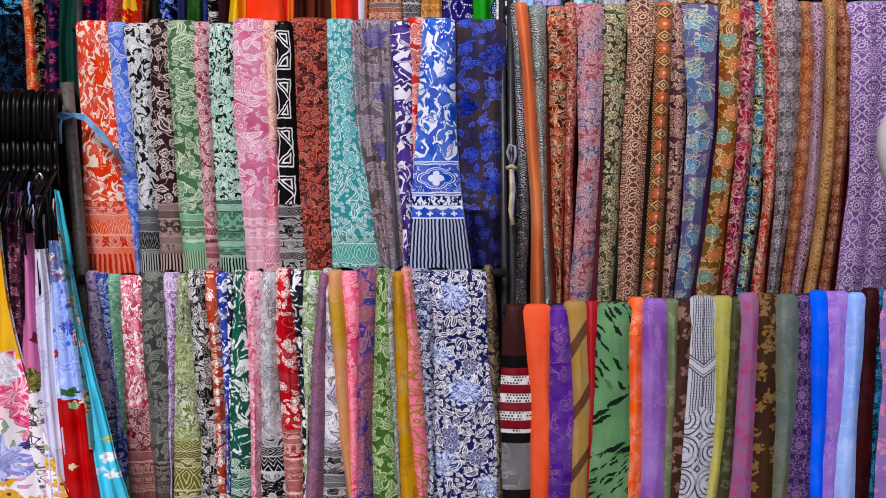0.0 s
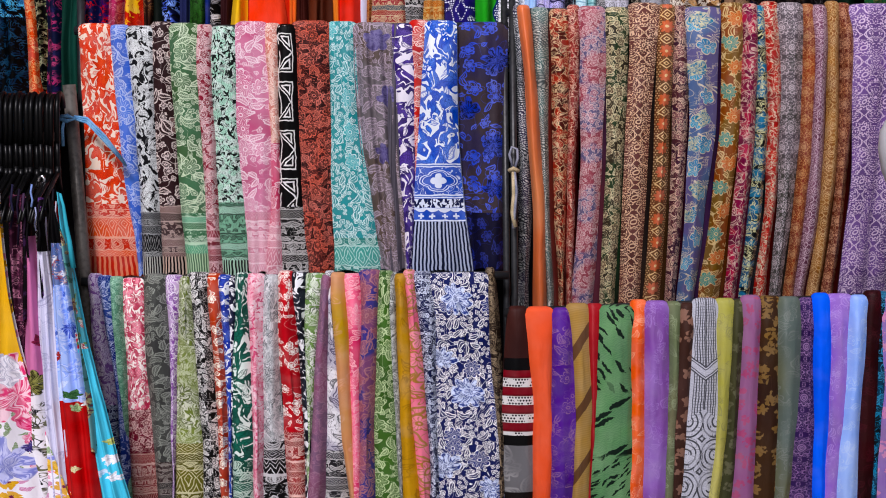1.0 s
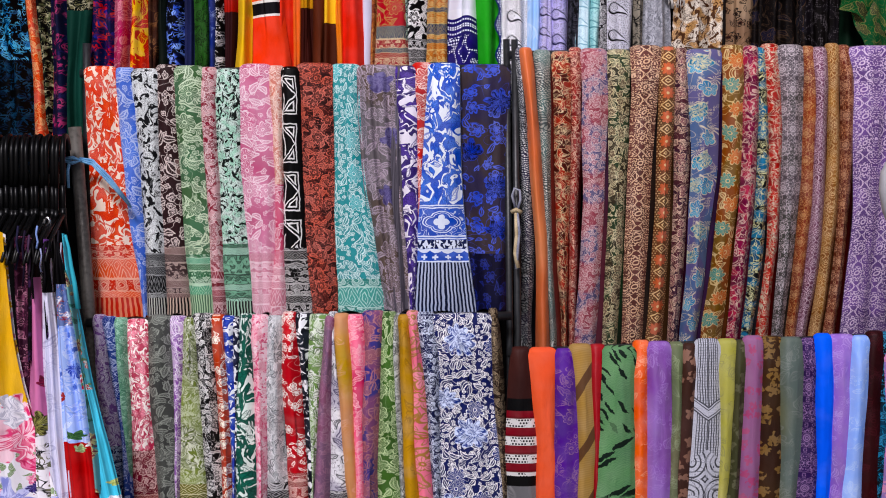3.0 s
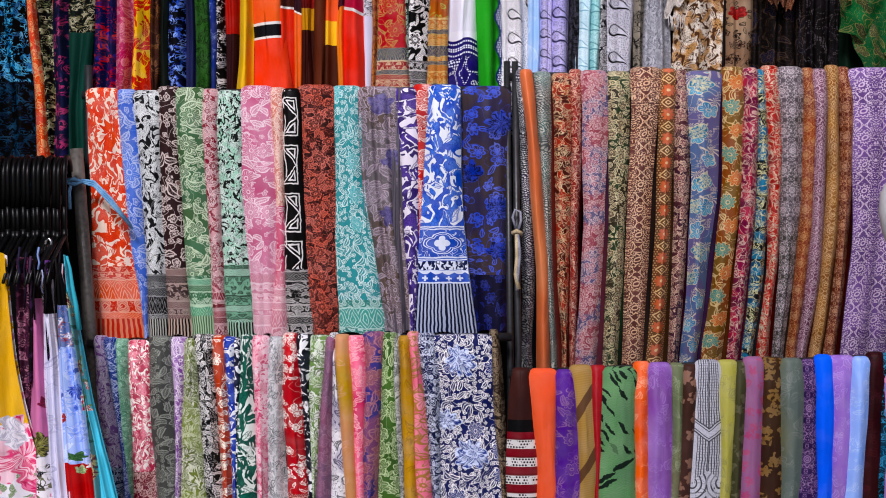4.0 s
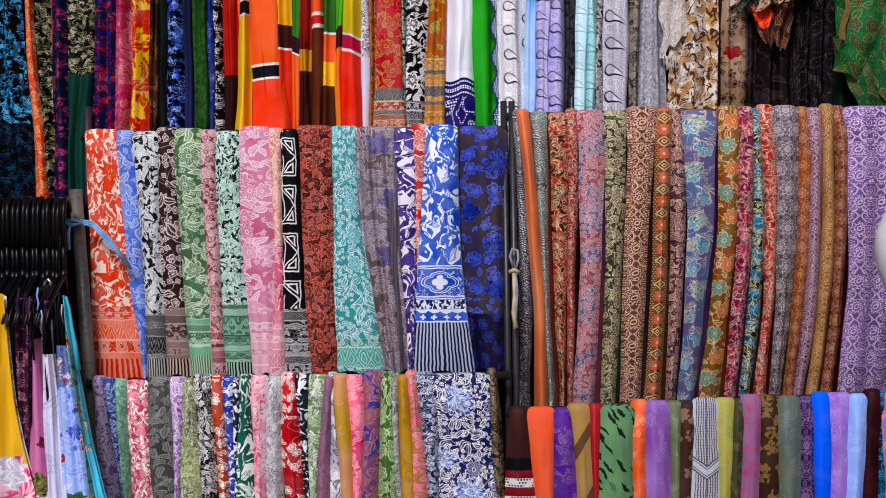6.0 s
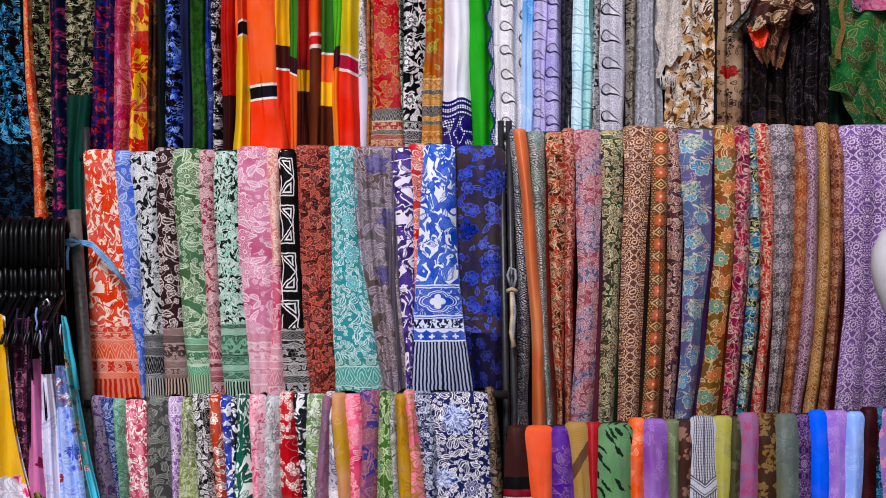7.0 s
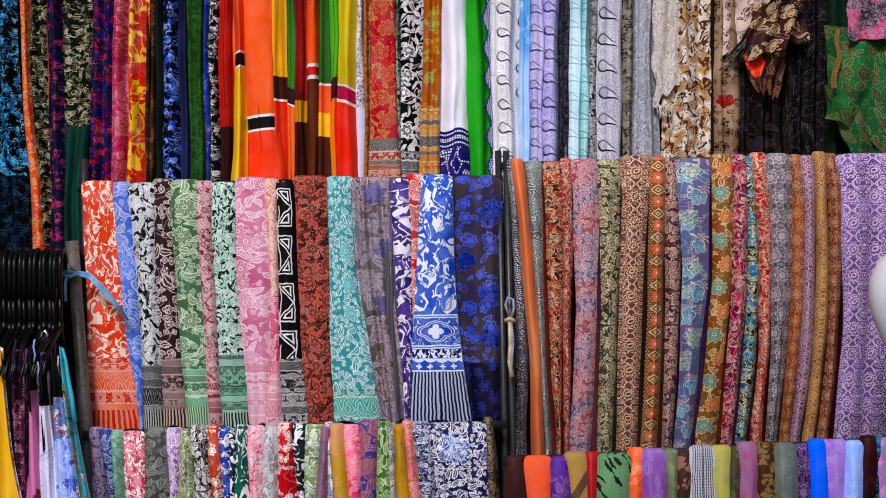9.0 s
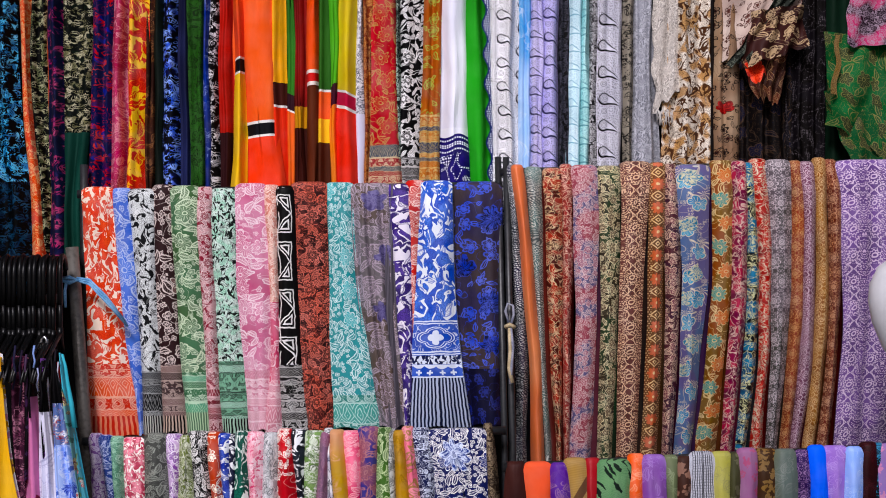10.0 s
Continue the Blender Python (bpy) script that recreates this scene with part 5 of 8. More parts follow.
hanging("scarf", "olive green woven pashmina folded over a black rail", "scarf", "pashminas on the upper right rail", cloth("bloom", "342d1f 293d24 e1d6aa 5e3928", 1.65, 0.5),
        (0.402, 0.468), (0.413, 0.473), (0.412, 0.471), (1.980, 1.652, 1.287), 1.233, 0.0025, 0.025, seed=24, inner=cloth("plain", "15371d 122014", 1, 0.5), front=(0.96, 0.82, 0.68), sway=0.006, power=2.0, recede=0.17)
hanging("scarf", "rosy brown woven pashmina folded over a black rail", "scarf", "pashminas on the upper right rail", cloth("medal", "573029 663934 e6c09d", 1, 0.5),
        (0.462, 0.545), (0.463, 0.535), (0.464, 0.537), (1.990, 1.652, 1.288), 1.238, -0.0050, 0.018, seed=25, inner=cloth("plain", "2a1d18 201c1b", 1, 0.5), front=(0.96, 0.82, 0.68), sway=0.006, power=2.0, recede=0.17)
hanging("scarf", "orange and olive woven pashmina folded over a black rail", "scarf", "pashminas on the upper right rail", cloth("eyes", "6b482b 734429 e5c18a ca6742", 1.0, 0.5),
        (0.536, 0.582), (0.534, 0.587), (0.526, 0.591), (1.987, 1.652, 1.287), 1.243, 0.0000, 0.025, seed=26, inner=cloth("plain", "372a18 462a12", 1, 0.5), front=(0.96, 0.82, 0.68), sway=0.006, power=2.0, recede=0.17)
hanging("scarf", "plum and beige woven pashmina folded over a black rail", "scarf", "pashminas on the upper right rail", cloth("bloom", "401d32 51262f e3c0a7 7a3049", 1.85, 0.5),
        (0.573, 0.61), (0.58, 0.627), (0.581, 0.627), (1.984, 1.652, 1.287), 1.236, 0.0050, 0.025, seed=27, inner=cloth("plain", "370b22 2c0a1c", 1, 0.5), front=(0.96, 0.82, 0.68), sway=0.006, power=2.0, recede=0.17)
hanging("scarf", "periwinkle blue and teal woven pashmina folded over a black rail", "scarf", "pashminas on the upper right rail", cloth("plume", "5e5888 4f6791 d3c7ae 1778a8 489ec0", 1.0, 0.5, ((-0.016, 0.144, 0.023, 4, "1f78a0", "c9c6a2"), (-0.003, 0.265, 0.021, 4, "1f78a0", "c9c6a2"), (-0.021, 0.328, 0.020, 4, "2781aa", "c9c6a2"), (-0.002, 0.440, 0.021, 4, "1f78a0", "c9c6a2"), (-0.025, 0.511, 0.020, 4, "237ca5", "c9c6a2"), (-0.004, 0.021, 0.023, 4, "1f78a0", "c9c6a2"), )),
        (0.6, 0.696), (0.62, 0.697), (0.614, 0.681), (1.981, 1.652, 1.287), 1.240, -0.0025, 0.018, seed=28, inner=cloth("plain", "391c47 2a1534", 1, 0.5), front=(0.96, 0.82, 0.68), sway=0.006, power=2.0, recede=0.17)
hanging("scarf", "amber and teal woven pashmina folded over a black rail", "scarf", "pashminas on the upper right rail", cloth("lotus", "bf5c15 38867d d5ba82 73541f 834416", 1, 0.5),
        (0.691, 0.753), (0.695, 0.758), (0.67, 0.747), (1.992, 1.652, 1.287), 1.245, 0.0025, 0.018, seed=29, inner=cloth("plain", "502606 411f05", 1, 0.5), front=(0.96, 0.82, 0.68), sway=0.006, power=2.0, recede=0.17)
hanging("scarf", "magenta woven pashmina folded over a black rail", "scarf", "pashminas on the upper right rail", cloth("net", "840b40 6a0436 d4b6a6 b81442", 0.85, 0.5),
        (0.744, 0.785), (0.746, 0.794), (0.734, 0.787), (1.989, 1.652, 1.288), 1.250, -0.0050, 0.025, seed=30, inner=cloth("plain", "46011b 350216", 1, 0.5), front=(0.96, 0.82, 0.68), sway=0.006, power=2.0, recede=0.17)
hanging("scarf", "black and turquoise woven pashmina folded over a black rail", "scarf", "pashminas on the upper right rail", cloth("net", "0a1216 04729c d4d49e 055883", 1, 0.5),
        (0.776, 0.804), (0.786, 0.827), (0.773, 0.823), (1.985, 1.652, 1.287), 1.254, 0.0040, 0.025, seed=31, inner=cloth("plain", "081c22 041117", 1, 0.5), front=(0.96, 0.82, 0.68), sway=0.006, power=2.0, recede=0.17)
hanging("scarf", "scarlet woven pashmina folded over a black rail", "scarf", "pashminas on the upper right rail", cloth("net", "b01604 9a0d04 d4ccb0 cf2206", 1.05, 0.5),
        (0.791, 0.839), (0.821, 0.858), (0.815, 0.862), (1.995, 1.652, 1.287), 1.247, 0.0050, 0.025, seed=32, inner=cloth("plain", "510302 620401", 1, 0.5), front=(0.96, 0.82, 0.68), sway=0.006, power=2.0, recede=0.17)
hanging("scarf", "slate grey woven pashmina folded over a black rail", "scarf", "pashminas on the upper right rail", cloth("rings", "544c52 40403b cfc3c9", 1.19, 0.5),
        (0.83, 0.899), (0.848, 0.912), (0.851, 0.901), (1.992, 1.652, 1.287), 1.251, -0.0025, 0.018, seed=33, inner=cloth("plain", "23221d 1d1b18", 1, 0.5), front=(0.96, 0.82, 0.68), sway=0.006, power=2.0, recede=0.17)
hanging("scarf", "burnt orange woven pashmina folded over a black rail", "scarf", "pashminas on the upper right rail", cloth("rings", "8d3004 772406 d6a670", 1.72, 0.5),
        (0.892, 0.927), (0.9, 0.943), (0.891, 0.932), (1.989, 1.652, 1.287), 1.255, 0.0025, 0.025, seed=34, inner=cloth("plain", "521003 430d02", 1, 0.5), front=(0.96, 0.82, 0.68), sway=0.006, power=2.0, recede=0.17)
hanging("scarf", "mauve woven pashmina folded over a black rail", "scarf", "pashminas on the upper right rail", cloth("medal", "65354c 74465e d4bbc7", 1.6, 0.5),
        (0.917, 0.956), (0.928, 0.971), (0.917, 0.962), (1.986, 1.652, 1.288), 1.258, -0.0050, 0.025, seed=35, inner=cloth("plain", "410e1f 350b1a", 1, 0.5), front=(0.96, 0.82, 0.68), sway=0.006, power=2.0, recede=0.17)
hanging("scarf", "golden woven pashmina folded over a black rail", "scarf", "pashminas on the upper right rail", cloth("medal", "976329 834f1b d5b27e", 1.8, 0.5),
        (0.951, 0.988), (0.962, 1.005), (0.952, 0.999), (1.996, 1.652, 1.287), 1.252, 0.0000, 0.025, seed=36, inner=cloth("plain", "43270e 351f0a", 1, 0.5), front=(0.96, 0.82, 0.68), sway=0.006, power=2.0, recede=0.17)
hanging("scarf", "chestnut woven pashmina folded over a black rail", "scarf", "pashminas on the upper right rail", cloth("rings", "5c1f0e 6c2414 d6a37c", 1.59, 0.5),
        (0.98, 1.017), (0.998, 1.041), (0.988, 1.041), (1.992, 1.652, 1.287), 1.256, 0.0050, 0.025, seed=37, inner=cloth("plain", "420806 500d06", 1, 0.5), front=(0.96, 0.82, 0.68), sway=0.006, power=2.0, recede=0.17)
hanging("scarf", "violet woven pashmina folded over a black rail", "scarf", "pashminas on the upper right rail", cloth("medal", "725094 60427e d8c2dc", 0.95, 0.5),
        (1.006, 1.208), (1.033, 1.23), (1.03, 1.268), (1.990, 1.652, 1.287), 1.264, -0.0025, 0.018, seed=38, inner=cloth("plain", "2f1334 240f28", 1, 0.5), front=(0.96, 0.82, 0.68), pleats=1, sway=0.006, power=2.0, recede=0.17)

# scarves on the lower left rail
hanging("scarf", "violet and white floral batik scarf over a rail", "scarf", "scarves on the lower left rail", cloth("islands", "ddd4e4 7a5096 56387a c8b8d6", 1.7, 0.35),
        (-0.874, -0.84), (-0.857, -0.795), (-0.825, -0.782), (1.316, 1.060, 0.754), 0.622, -0.0525, 0.034, seed=39, bands=((1.002, "border", cloth("border", "232652 313d6a b8c5d8", 1.3, 0.35)), ), sway=0.007, power=2.0, recede=0.06)
hanging("scarf", "blue and white drawn batik scarf over a rail", "scarf", "scarves on the lower left rail", cloth("swirl", "19358a 2448a1 c2d0f5", 1.69, 0.35),
        (-0.85, -0.813), (-0.811, -0.785), (-0.801, -0.778), (1.312, 1.061, 0.756), 0.625, -0.0600, 0.034, seed=40, sway=0.007, power=2.0, recede=0.06)
hanging("scarf", "pale jade batik scarf over a rail", "scarf", "scarves on the lower left rail", cloth("brush", "4f8c6f 6fad8a aedec3 5c9979", 2.262, 0.35),
        (-0.823, -0.785), (-0.806, -0.778), (-0.796, -0.773), (1.309, 1.060, 0.755), 0.616, -0.0550, 0.034, seed=41, sway=0.007, power=2.0, recede=0.06)
hanging("scarf", "crimson and blush batik batik scarf over a rail", "scarf", "scarves on the lower left rail", cloth("islands", "c8435e fff1eb 90213a f893a6", 1.9, 0.35),
        (-0.795, -0.729), (-0.79, -0.72), (-0.786, -0.707), (1.306, 1.059, 0.754), 0.619, -0.0500, 0.022, seed=42, bands=((0.988, "lower_panel", cloth("swirl", "680f23 79182e e8c1bb", 1.69, 0.35)), (0.877, "border", cloth("border", "8e3538 853134 e0bbaf", 1.5, 0.35)), ), sway=0.007, power=2.0, recede=0.06)
hanging("scarf", "stone grey batik batik scarf over a rail", "scarf", "scarves on the lower left rail", cloth("vine", "383a38 444743 90968c", 1.794, 0.35),
        (-0.735, -0.675), (-0.727, -0.66), (-0.712, -0.665), (1.316, 1.060, 0.755), 0.621, -0.0575, 0.034, seed=43, bands=((0.857, "border", cloth("border", "362626 2b2928 938c85", 1.2, 0.35)), ), sway=0.007, power=2.0, recede=0.06)
hanging("scarf", "lilac and white batik batik scarf over a rail", "scarf", "scarves on the lower left rail", cloth("batik", "844d9e caacd8 f0e7f4", 1.625, 0.35),
        (-0.686, -0.638), (-0.679, -0.647), (-0.68, -0.663), (1.313, 1.060, 0.754), 0.624, -0.0525, 0.034, seed=44, sway=0.007, power=2.0, recede=0.06)
hanging("scarf", "olive green and white batik scarf over a rail", "scarf", "scarves on the lower left rail", cloth("brush", "697b2f d4dac2 47541e 889a46", 1.69, 0.35),
        (-0.647, -0.617), (-0.661, -0.596), (-0.673, -0.598), (1.310, 1.061, 0.756), 0.615, -0.0610, 0.022, seed=45, bands=((0.904, "border", cloth("border", "565412 66641d d8d6ac", 0.9, 0.35)), ), sway=0.007, power=2.0, recede=0.06)
hanging("scarf", "black and white batik scarf over a rail", "scarf", "scarves on the lower left rail", cloth("swirl", "050506 080809 e7e7e5", 1.69, 0.35),
        (-0.628, -0.571), (-0.61, -0.558), (-0.606, -0.536), (1.320, 1.060, 0.755), 0.618, -0.0550, 0.026, seed=46, sway=0.007, power=2.0, recede=0.06)
hanging("scarf", "rust red and cream batik scarf over a rail", "scarf", "scarves on the lower left rail", cloth("sprig", "af3c25 bb482e fff8e4 942e1d", 2.1, 0.35),
        (-0.582, -0.544), (-0.567, -0.525), (-0.553, -0.527), (1.317, 1.059, 0.754), 0.620, -0.0500, 0.034, seed=47, sway=0.007, power=2.0, recede=0.06)
hanging("scarf", "royal blue and white batik scarf over a rail", "scarf", "scarves on the lower left rail", cloth("islands", "223caf e8edf5 101c5f 3f5cc0", 1.4, 0.35),
        (-0.553, -0.518), (-0.537, -0.511), (-0.535, -0.52), (1.314, 1.060, 0.755), 0.622, -0.0575, 0.034, seed=48, sway=0.007, power=2.0, recede=0.06)
hanging("scarf", "navy and white leaf batik scarf over a rail", "scarf", "scarves on the lower left rail", cloth("islands", "141731 e5e7eb 0b1022 2a2f4b", 1.3, 0.35),
        (-0.53, -0.499), (-0.526, -0.501), (-0.534, -0.515), (1.310, 1.059, 0.754), 0.625, -0.0510, 0.034, seed=49, sway=0.007, power=2.0, recede=0.06)
hanging("scarf", "bottle green and white batik scarf over a rail", "scarf", "scarves on the lower left rail", cloth("islands", "105245 ddece3 092e23 186351", 1, 0.35),
        (-0.509, -0.474), (-0.525, -0.46), (-0.534, -0.459), (1.320, 1.061, 0.756), 0.616, -0.0610, 0.034, seed=50, bands=((0.862, "border", cloth("border", "0e4738 175a47 c6decf", 0.8, 0.35)), ), sway=0.007, power=2.0, recede=0.06)
hanging("scarf", "candy pink and white batik scarf over a rail", "scarf", "scarves on the lower left rail", cloth("brush", "d6537a f7c2cf f4e1e6 d33566", 2.262, 0.35),
        (-0.485, -0.435), (-0.478, -0.434), (-0.472, -0.446), (1.317, 1.060, 0.755), 0.619, -0.0550, 0.034, seed=51, sway=0.007, power=2.0, recede=0.06)
hanging("scarf", "pale grey and white batik scarf over a rail", "scarf", "scarves on the lower left rail", cloth("brush", "a4a9ac d5d7d9 4b5054 b9bdbf", 1.508, 0.35),
        (-0.444, -0.397), (-0.447, -0.397), (-0.462, -0.367), (1.314, 1.059, 0.754), 0.621, -0.0500, 0.026, seed=52, bands=((0.908, "border", cloth("border", "07080a 0a0a0f cdcfd1", 0.75, 0.35)), ), sway=0.007, power=2.0, recede=0.06)
hanging("scarf", "scarlet and white drawn batik scarf over a rail", "scarf", "scarves on the lower left rail", cloth("sprig", "b7131d c41d25 fff5eb 900c15", 2.3, 0.35),
        (-0.404, -0.365), (-0.4, -0.343), (-0.381, -0.331), (1.324, 1.060, 0.755), 0.624, -0.0575, 0.034, seed=53, bands=((0.935, "border", cloth("border", "951619 871013 eecabd", 1.3, 0.35)), ), sway=0.007, power=2.0, recede=0.06)
hanging("scarf", "navy and white batik scarf over a rail", "scarf", "scarves on the lower left rail", cloth("islands", "0f121c e5e8eb 080a10 222934", 1.1, 0.35),
        (-0.377, -0.33), (-0.355, -0.317), (-0.345, -0.322), (1.321, 1.060, 0.754), 0.615, -0.0525, 0.034, seed=54, sway=0.007, power=2.0, recede=0.06)
hanging("scarf", "spring green and white batik scarf over a rail", "scarf", "scarves on the lower left rail", cloth("brush", "6d924c dfe7da 3d562b 85a864", 1.508, 0.35),
        (-0.341, -0.282), (-0.345, -0.304), (-0.342, -0.316), (1.318, 1.059, 0.754), 0.618, -0.0510, 0.034, seed=55, sway=0.007, power=2.0, recede=0.06)
hanging("scarf", "mauve rose batik scarf over a rail", "scarf", "scarves on the lower left rail", cloth("bloom", "84506c 785672 9a7088 8c5c7a", 1.26, 0.35),
        (-0.297, -0.268), (-0.316, -0.277), (-0.338, -0.291), (1.315, 1.061, 0.756), 0.620, -0.0630, 0.034, seed=56, sway=0.007, power=2.0, recede=0.06)
hanging("scarf", "white and violet leaf batik scarf over a rail", "scarf", "scarves on the lower left rail", cloth("brush", "d2d2d7 e3e3e7 202026 523d7c", 1.131, 0.35),
        (-0.289, -0.264), (-0.292, -0.227), (-0.311, -0.215), (1.324, 1.059, 0.754), 0.622, -0.0500, 0.034, seed=57, bands=((0.888, "border", cloth("border", "1a1a1e 2a2a31 cccccc", 1.2, 0.35)), ), sway=0.007, power=2.0, recede=0.06)
hanging("scarf", "mustard yellow batik scarf over a rail", "scarf", "scarves on the lower left rail", cloth("faint", "b8932c c88c5c d8a488", 1.68, 0.35),
        (-0.277, -0.235), (-0.265, -0.218), (-0.231, -0.207), (1.321, 1.061, 0.756), 0.625, -0.0610, 0.034, seed=58, sway=0.007, power=2.0, recede=0.06)
hanging("scarf", "hot pink batik scarf over a rail", "scarf", "scarves on the lower left rail", cloth("vine", "d23966 f36b8f fbb6c0", 2.444, 0.35),
        (-0.246, -0.192), (-0.231, -0.192), (-0.225, -0.195), (1.318, 1.060, 0.755), 0.616, -0.0570, 0.034, seed=59, sway=0.007, power=2.0, recede=0.06)
hanging("scarf", "violet-blue and orange batik scarf over a rail", "scarf", "scarves on the lower left rail", cloth("bloom", "3a337c 76436c a86f73 96545c", 1.03, 0.35),
        (-0.204, -0.148), (-0.207, -0.158), (-0.222, -0.164), (1.328, 1.061, 0.756), 0.619, -0.0610, 0.034, seed=60, sway=0.007, power=2.0, recede=0.06)
hanging("scarf", "moss green batik batik scarf over a rail", "scarf", "scarves on the lower left rail", cloth("vine", "31561b 3e6625 bed49f", 1.625, 0.35),
        (-0.159, -0.117), (-0.168, -0.103), (-0.172, -0.087), (1.325, 1.060, 0.755), 0.621, -0.0580, 0.034, seed=61, sway=0.007, power=2.0, recede=0.06)
hanging("scarf", "silver grey batik scarf over a rail", "scarf", "scarves on the lower left rail", cloth("brush", "767976 b8bdb8 383a38 909390", 1.885, 0.35),
        (-0.137, -0.108), (-0.125, -0.099), (-0.106, -0.086), (1.321, 1.059, 0.754), 0.624, -0.0500, 0.034, seed=62, sway=0.007, power=2.0, recede=0.06)
hanging("scarf", "golden yellow batik scarf over a rail", "scarf", "scarves on the lower left rail", cloth("faint", "bd8b0a af8116 7d590e", 2.16, 0.35),
        (-0.117, -0.084), (-0.109, -0.067), (-0.1, -0.044), (1.318, 1.061, 0.756), 0.615, -0.0630, 0.034, seed=63, sway=0.007, power=2.0, recede=0.06)
hanging("scarf", "salmon pink batik scarf over a rail", "scarf", "scarves on the lower left rail", cloth("bloom", "ec8197 e7738d 9f7734 eb96a3", 0.57, 0.35),
        (-0.095, -0.064), (-0.087, -0.033), (-0.063, -0.023), (1.328, 1.060, 0.756), 0.618, -0.0590, 0.034, seed=64, sway=0.007, power=2.0, recede=0.06)
hanging("scarf", "navy and white drawn batik scarf over a rail", "scarf", "scarves on the lower left rail", cloth("swirl", "0e153c 131b47 d8e1f4", 2.028, 0.35),
        (-0.073, -0.024), (-0.041, -0.007), (-0.032, 0.001), (1.324, 1.061, 0.756), 0.620, -0.0600, 0.034, seed=65, sway=0.007, power=2.0, recede=0.06)
hanging("scarf", "navy with white and sky-blue blossoms batik scarf over a rail", "scarf", "scarves on the lower left rail", cloth("spray", "0f1953 1b2e74 ffffff", 2.0, 0.35, ((-0.011, 0.051, 0.039, 9, "263f8d", "cfdcf5"), (-0.051, 0.199, 0.034, 7, "1e337a", "cfdcf5"), (0.005, 0.286, 0.037, 9, "263f8d", "cfdcf5"), (-0.062, 0.474, 0.037, 8, "1e337a", "cfdcf5"), (0.044, 0.530, 0.029, 7, "263f8d", "cfdcf5"), )),
        (-0.031, 0.122), (-0.017, 0.142), (-0.006, 0.156), (1.322, 1.061, 0.757), 0.622, -0.0670, 0.022, seed=66, sway=0.007, power=2.0, recede=0.06)
hanging("scarf", "dark brown and cream batik scarf over a rail", "scarf", "scarves on the lower left rail", cloth("swirl", "1f1511 2b1e14 948268", 1.859, 0.35),
        (0.109, 0.132), (0.125, 0.156), (0.14, 0.162), (1.333, 1.059, 0.754), 0.625, -0.0490, 0.034, seed=67, sway=0.007, power=2.0, recede=0.06)

# scarves on the lower right rail
hanging("scarf", "dark brown woven scarf folded over a black rail", "scarf", "scarves on the lower right rail", cloth("plain", "301513 3f1c17", 1, 0.35),
        (0.163, 0.214), (0.153, 0.231), (0.147, 0.237), (1.239, 1.051, 0.755), 0.496, -0.0690, 0.018, seed=68, bands=((1.123, "black_band", cloth("plain", "050507 080809", 1, 0.35)), (1.092, "figured_band", cloth("steps", "771520 d4d3d1 171719 640e18", 1, 0.35)), (0.926, "black_band", cloth("plain", "060607 09090a", 1, 0.35)), (0.900, "grey_end", cloth("faint", "616164 6e6e71 a0a0a0", 1.2, 0.35)), (0.778, "dark_end", cloth("plain", "151010 110d0d", 1, 0.35)), ), sway=0.006, power=2.0, recede=0.075, round_=0.009)
hanging("scarf", "plain vivid orange scarf folded over a black rail", "scarf", "scarves on the lower right rail", cloth("plain", "e14e25 e65a31", 1, 0.2),
        (0.204, 0.282), (0.222, 0.282), (0.232, 0.284), (1.238, 1.052, 0.755), 0.499, -0.0725, 0.018, seed=69, sway=0.006, power=2.0, recede=0.075, round_=0.009)
hanging("scarf", "violet paisley scarf folded over a black rail", "scarf", "scarves on the lower right rail", cloth("faint", "4a2084 56268f a17897", 2.64, 0.35),
        (0.272, 0.316), (0.274, 0.336), (0.273, 0.333), (1.236, 1.053, 0.757), 0.501, -0.0800, 0.021, seed=70, sway=0.006, power=2.0, recede=0.075, round_=0.009)
hanging("scarf", "ochre striped scarf folded over a black rail", "scarf", "scarves on the lower right rail", cloth("slant", "96763b a8854a 5e4028", 1.0, 0.35),
        (0.305, 0.366), (0.324, 0.377), (0.324, 0.373), (1.247, 1.052, 0.756), 0.504, -0.0750, 0.021, seed=71, sway=0.006, power=2.0, recede=0.075, round_=0.009)
hanging("scarf", "plain crimson scarf folded over a black rail", "scarf", "scarves on the lower right rail", cloth("plain", "8b0915 a0121c", 1, 0.5),
        (0.355, 0.401), (0.365, 0.399), (0.363, 0.389), (1.246, 1.051, 0.755), 0.495, -0.0700, 0.021, seed=72, sway=0.006, power=2.0, recede=0.075, round_=0.009)
hanging("scarf", "green with black leaf strokes scarf folded over a black rail", "scarf", "scarves on the lower right rail", cloth("feather", "48784e 699665 0d1d15", 1.0, 0.35),
        (0.388, 0.473), (0.384, 0.473), (0.375, 0.476), (1.244, 1.053, 0.758), 0.498, -0.0850, 0.018, seed=73, sway=0.006, power=2.0, recede=0.075, round_=0.009)
hanging("scarf", "orange self-patterned scarf folded over a black rail", "scarf", "scarves on the lower right rail", cloth("faint", "e15525 ec6630 f9b28a", 2.88, 0.5),
        (0.464, 0.509), (0.463, 0.511), (0.467, 0.511), (1.256, 1.052, 0.755), 0.500, -0.0725, 0.021, seed=74, sway=0.006, power=2.0, recede=0.075, round_=0.009)
hanging("scarf", "lavender silk scarf folded over a black rail", "scarf", "scarves on the lower right rail", cloth("faint", "7d4c9c 926cbb a17ec6", 2.4, 0.6),
        (0.498, 0.56), (0.501, 0.567), (0.506, 0.57), (1.254, 1.053, 0.757), 0.502, -0.0800, 0.016, seed=75, sway=0.006, power=2.0, recede=0.075, round_=0.009)
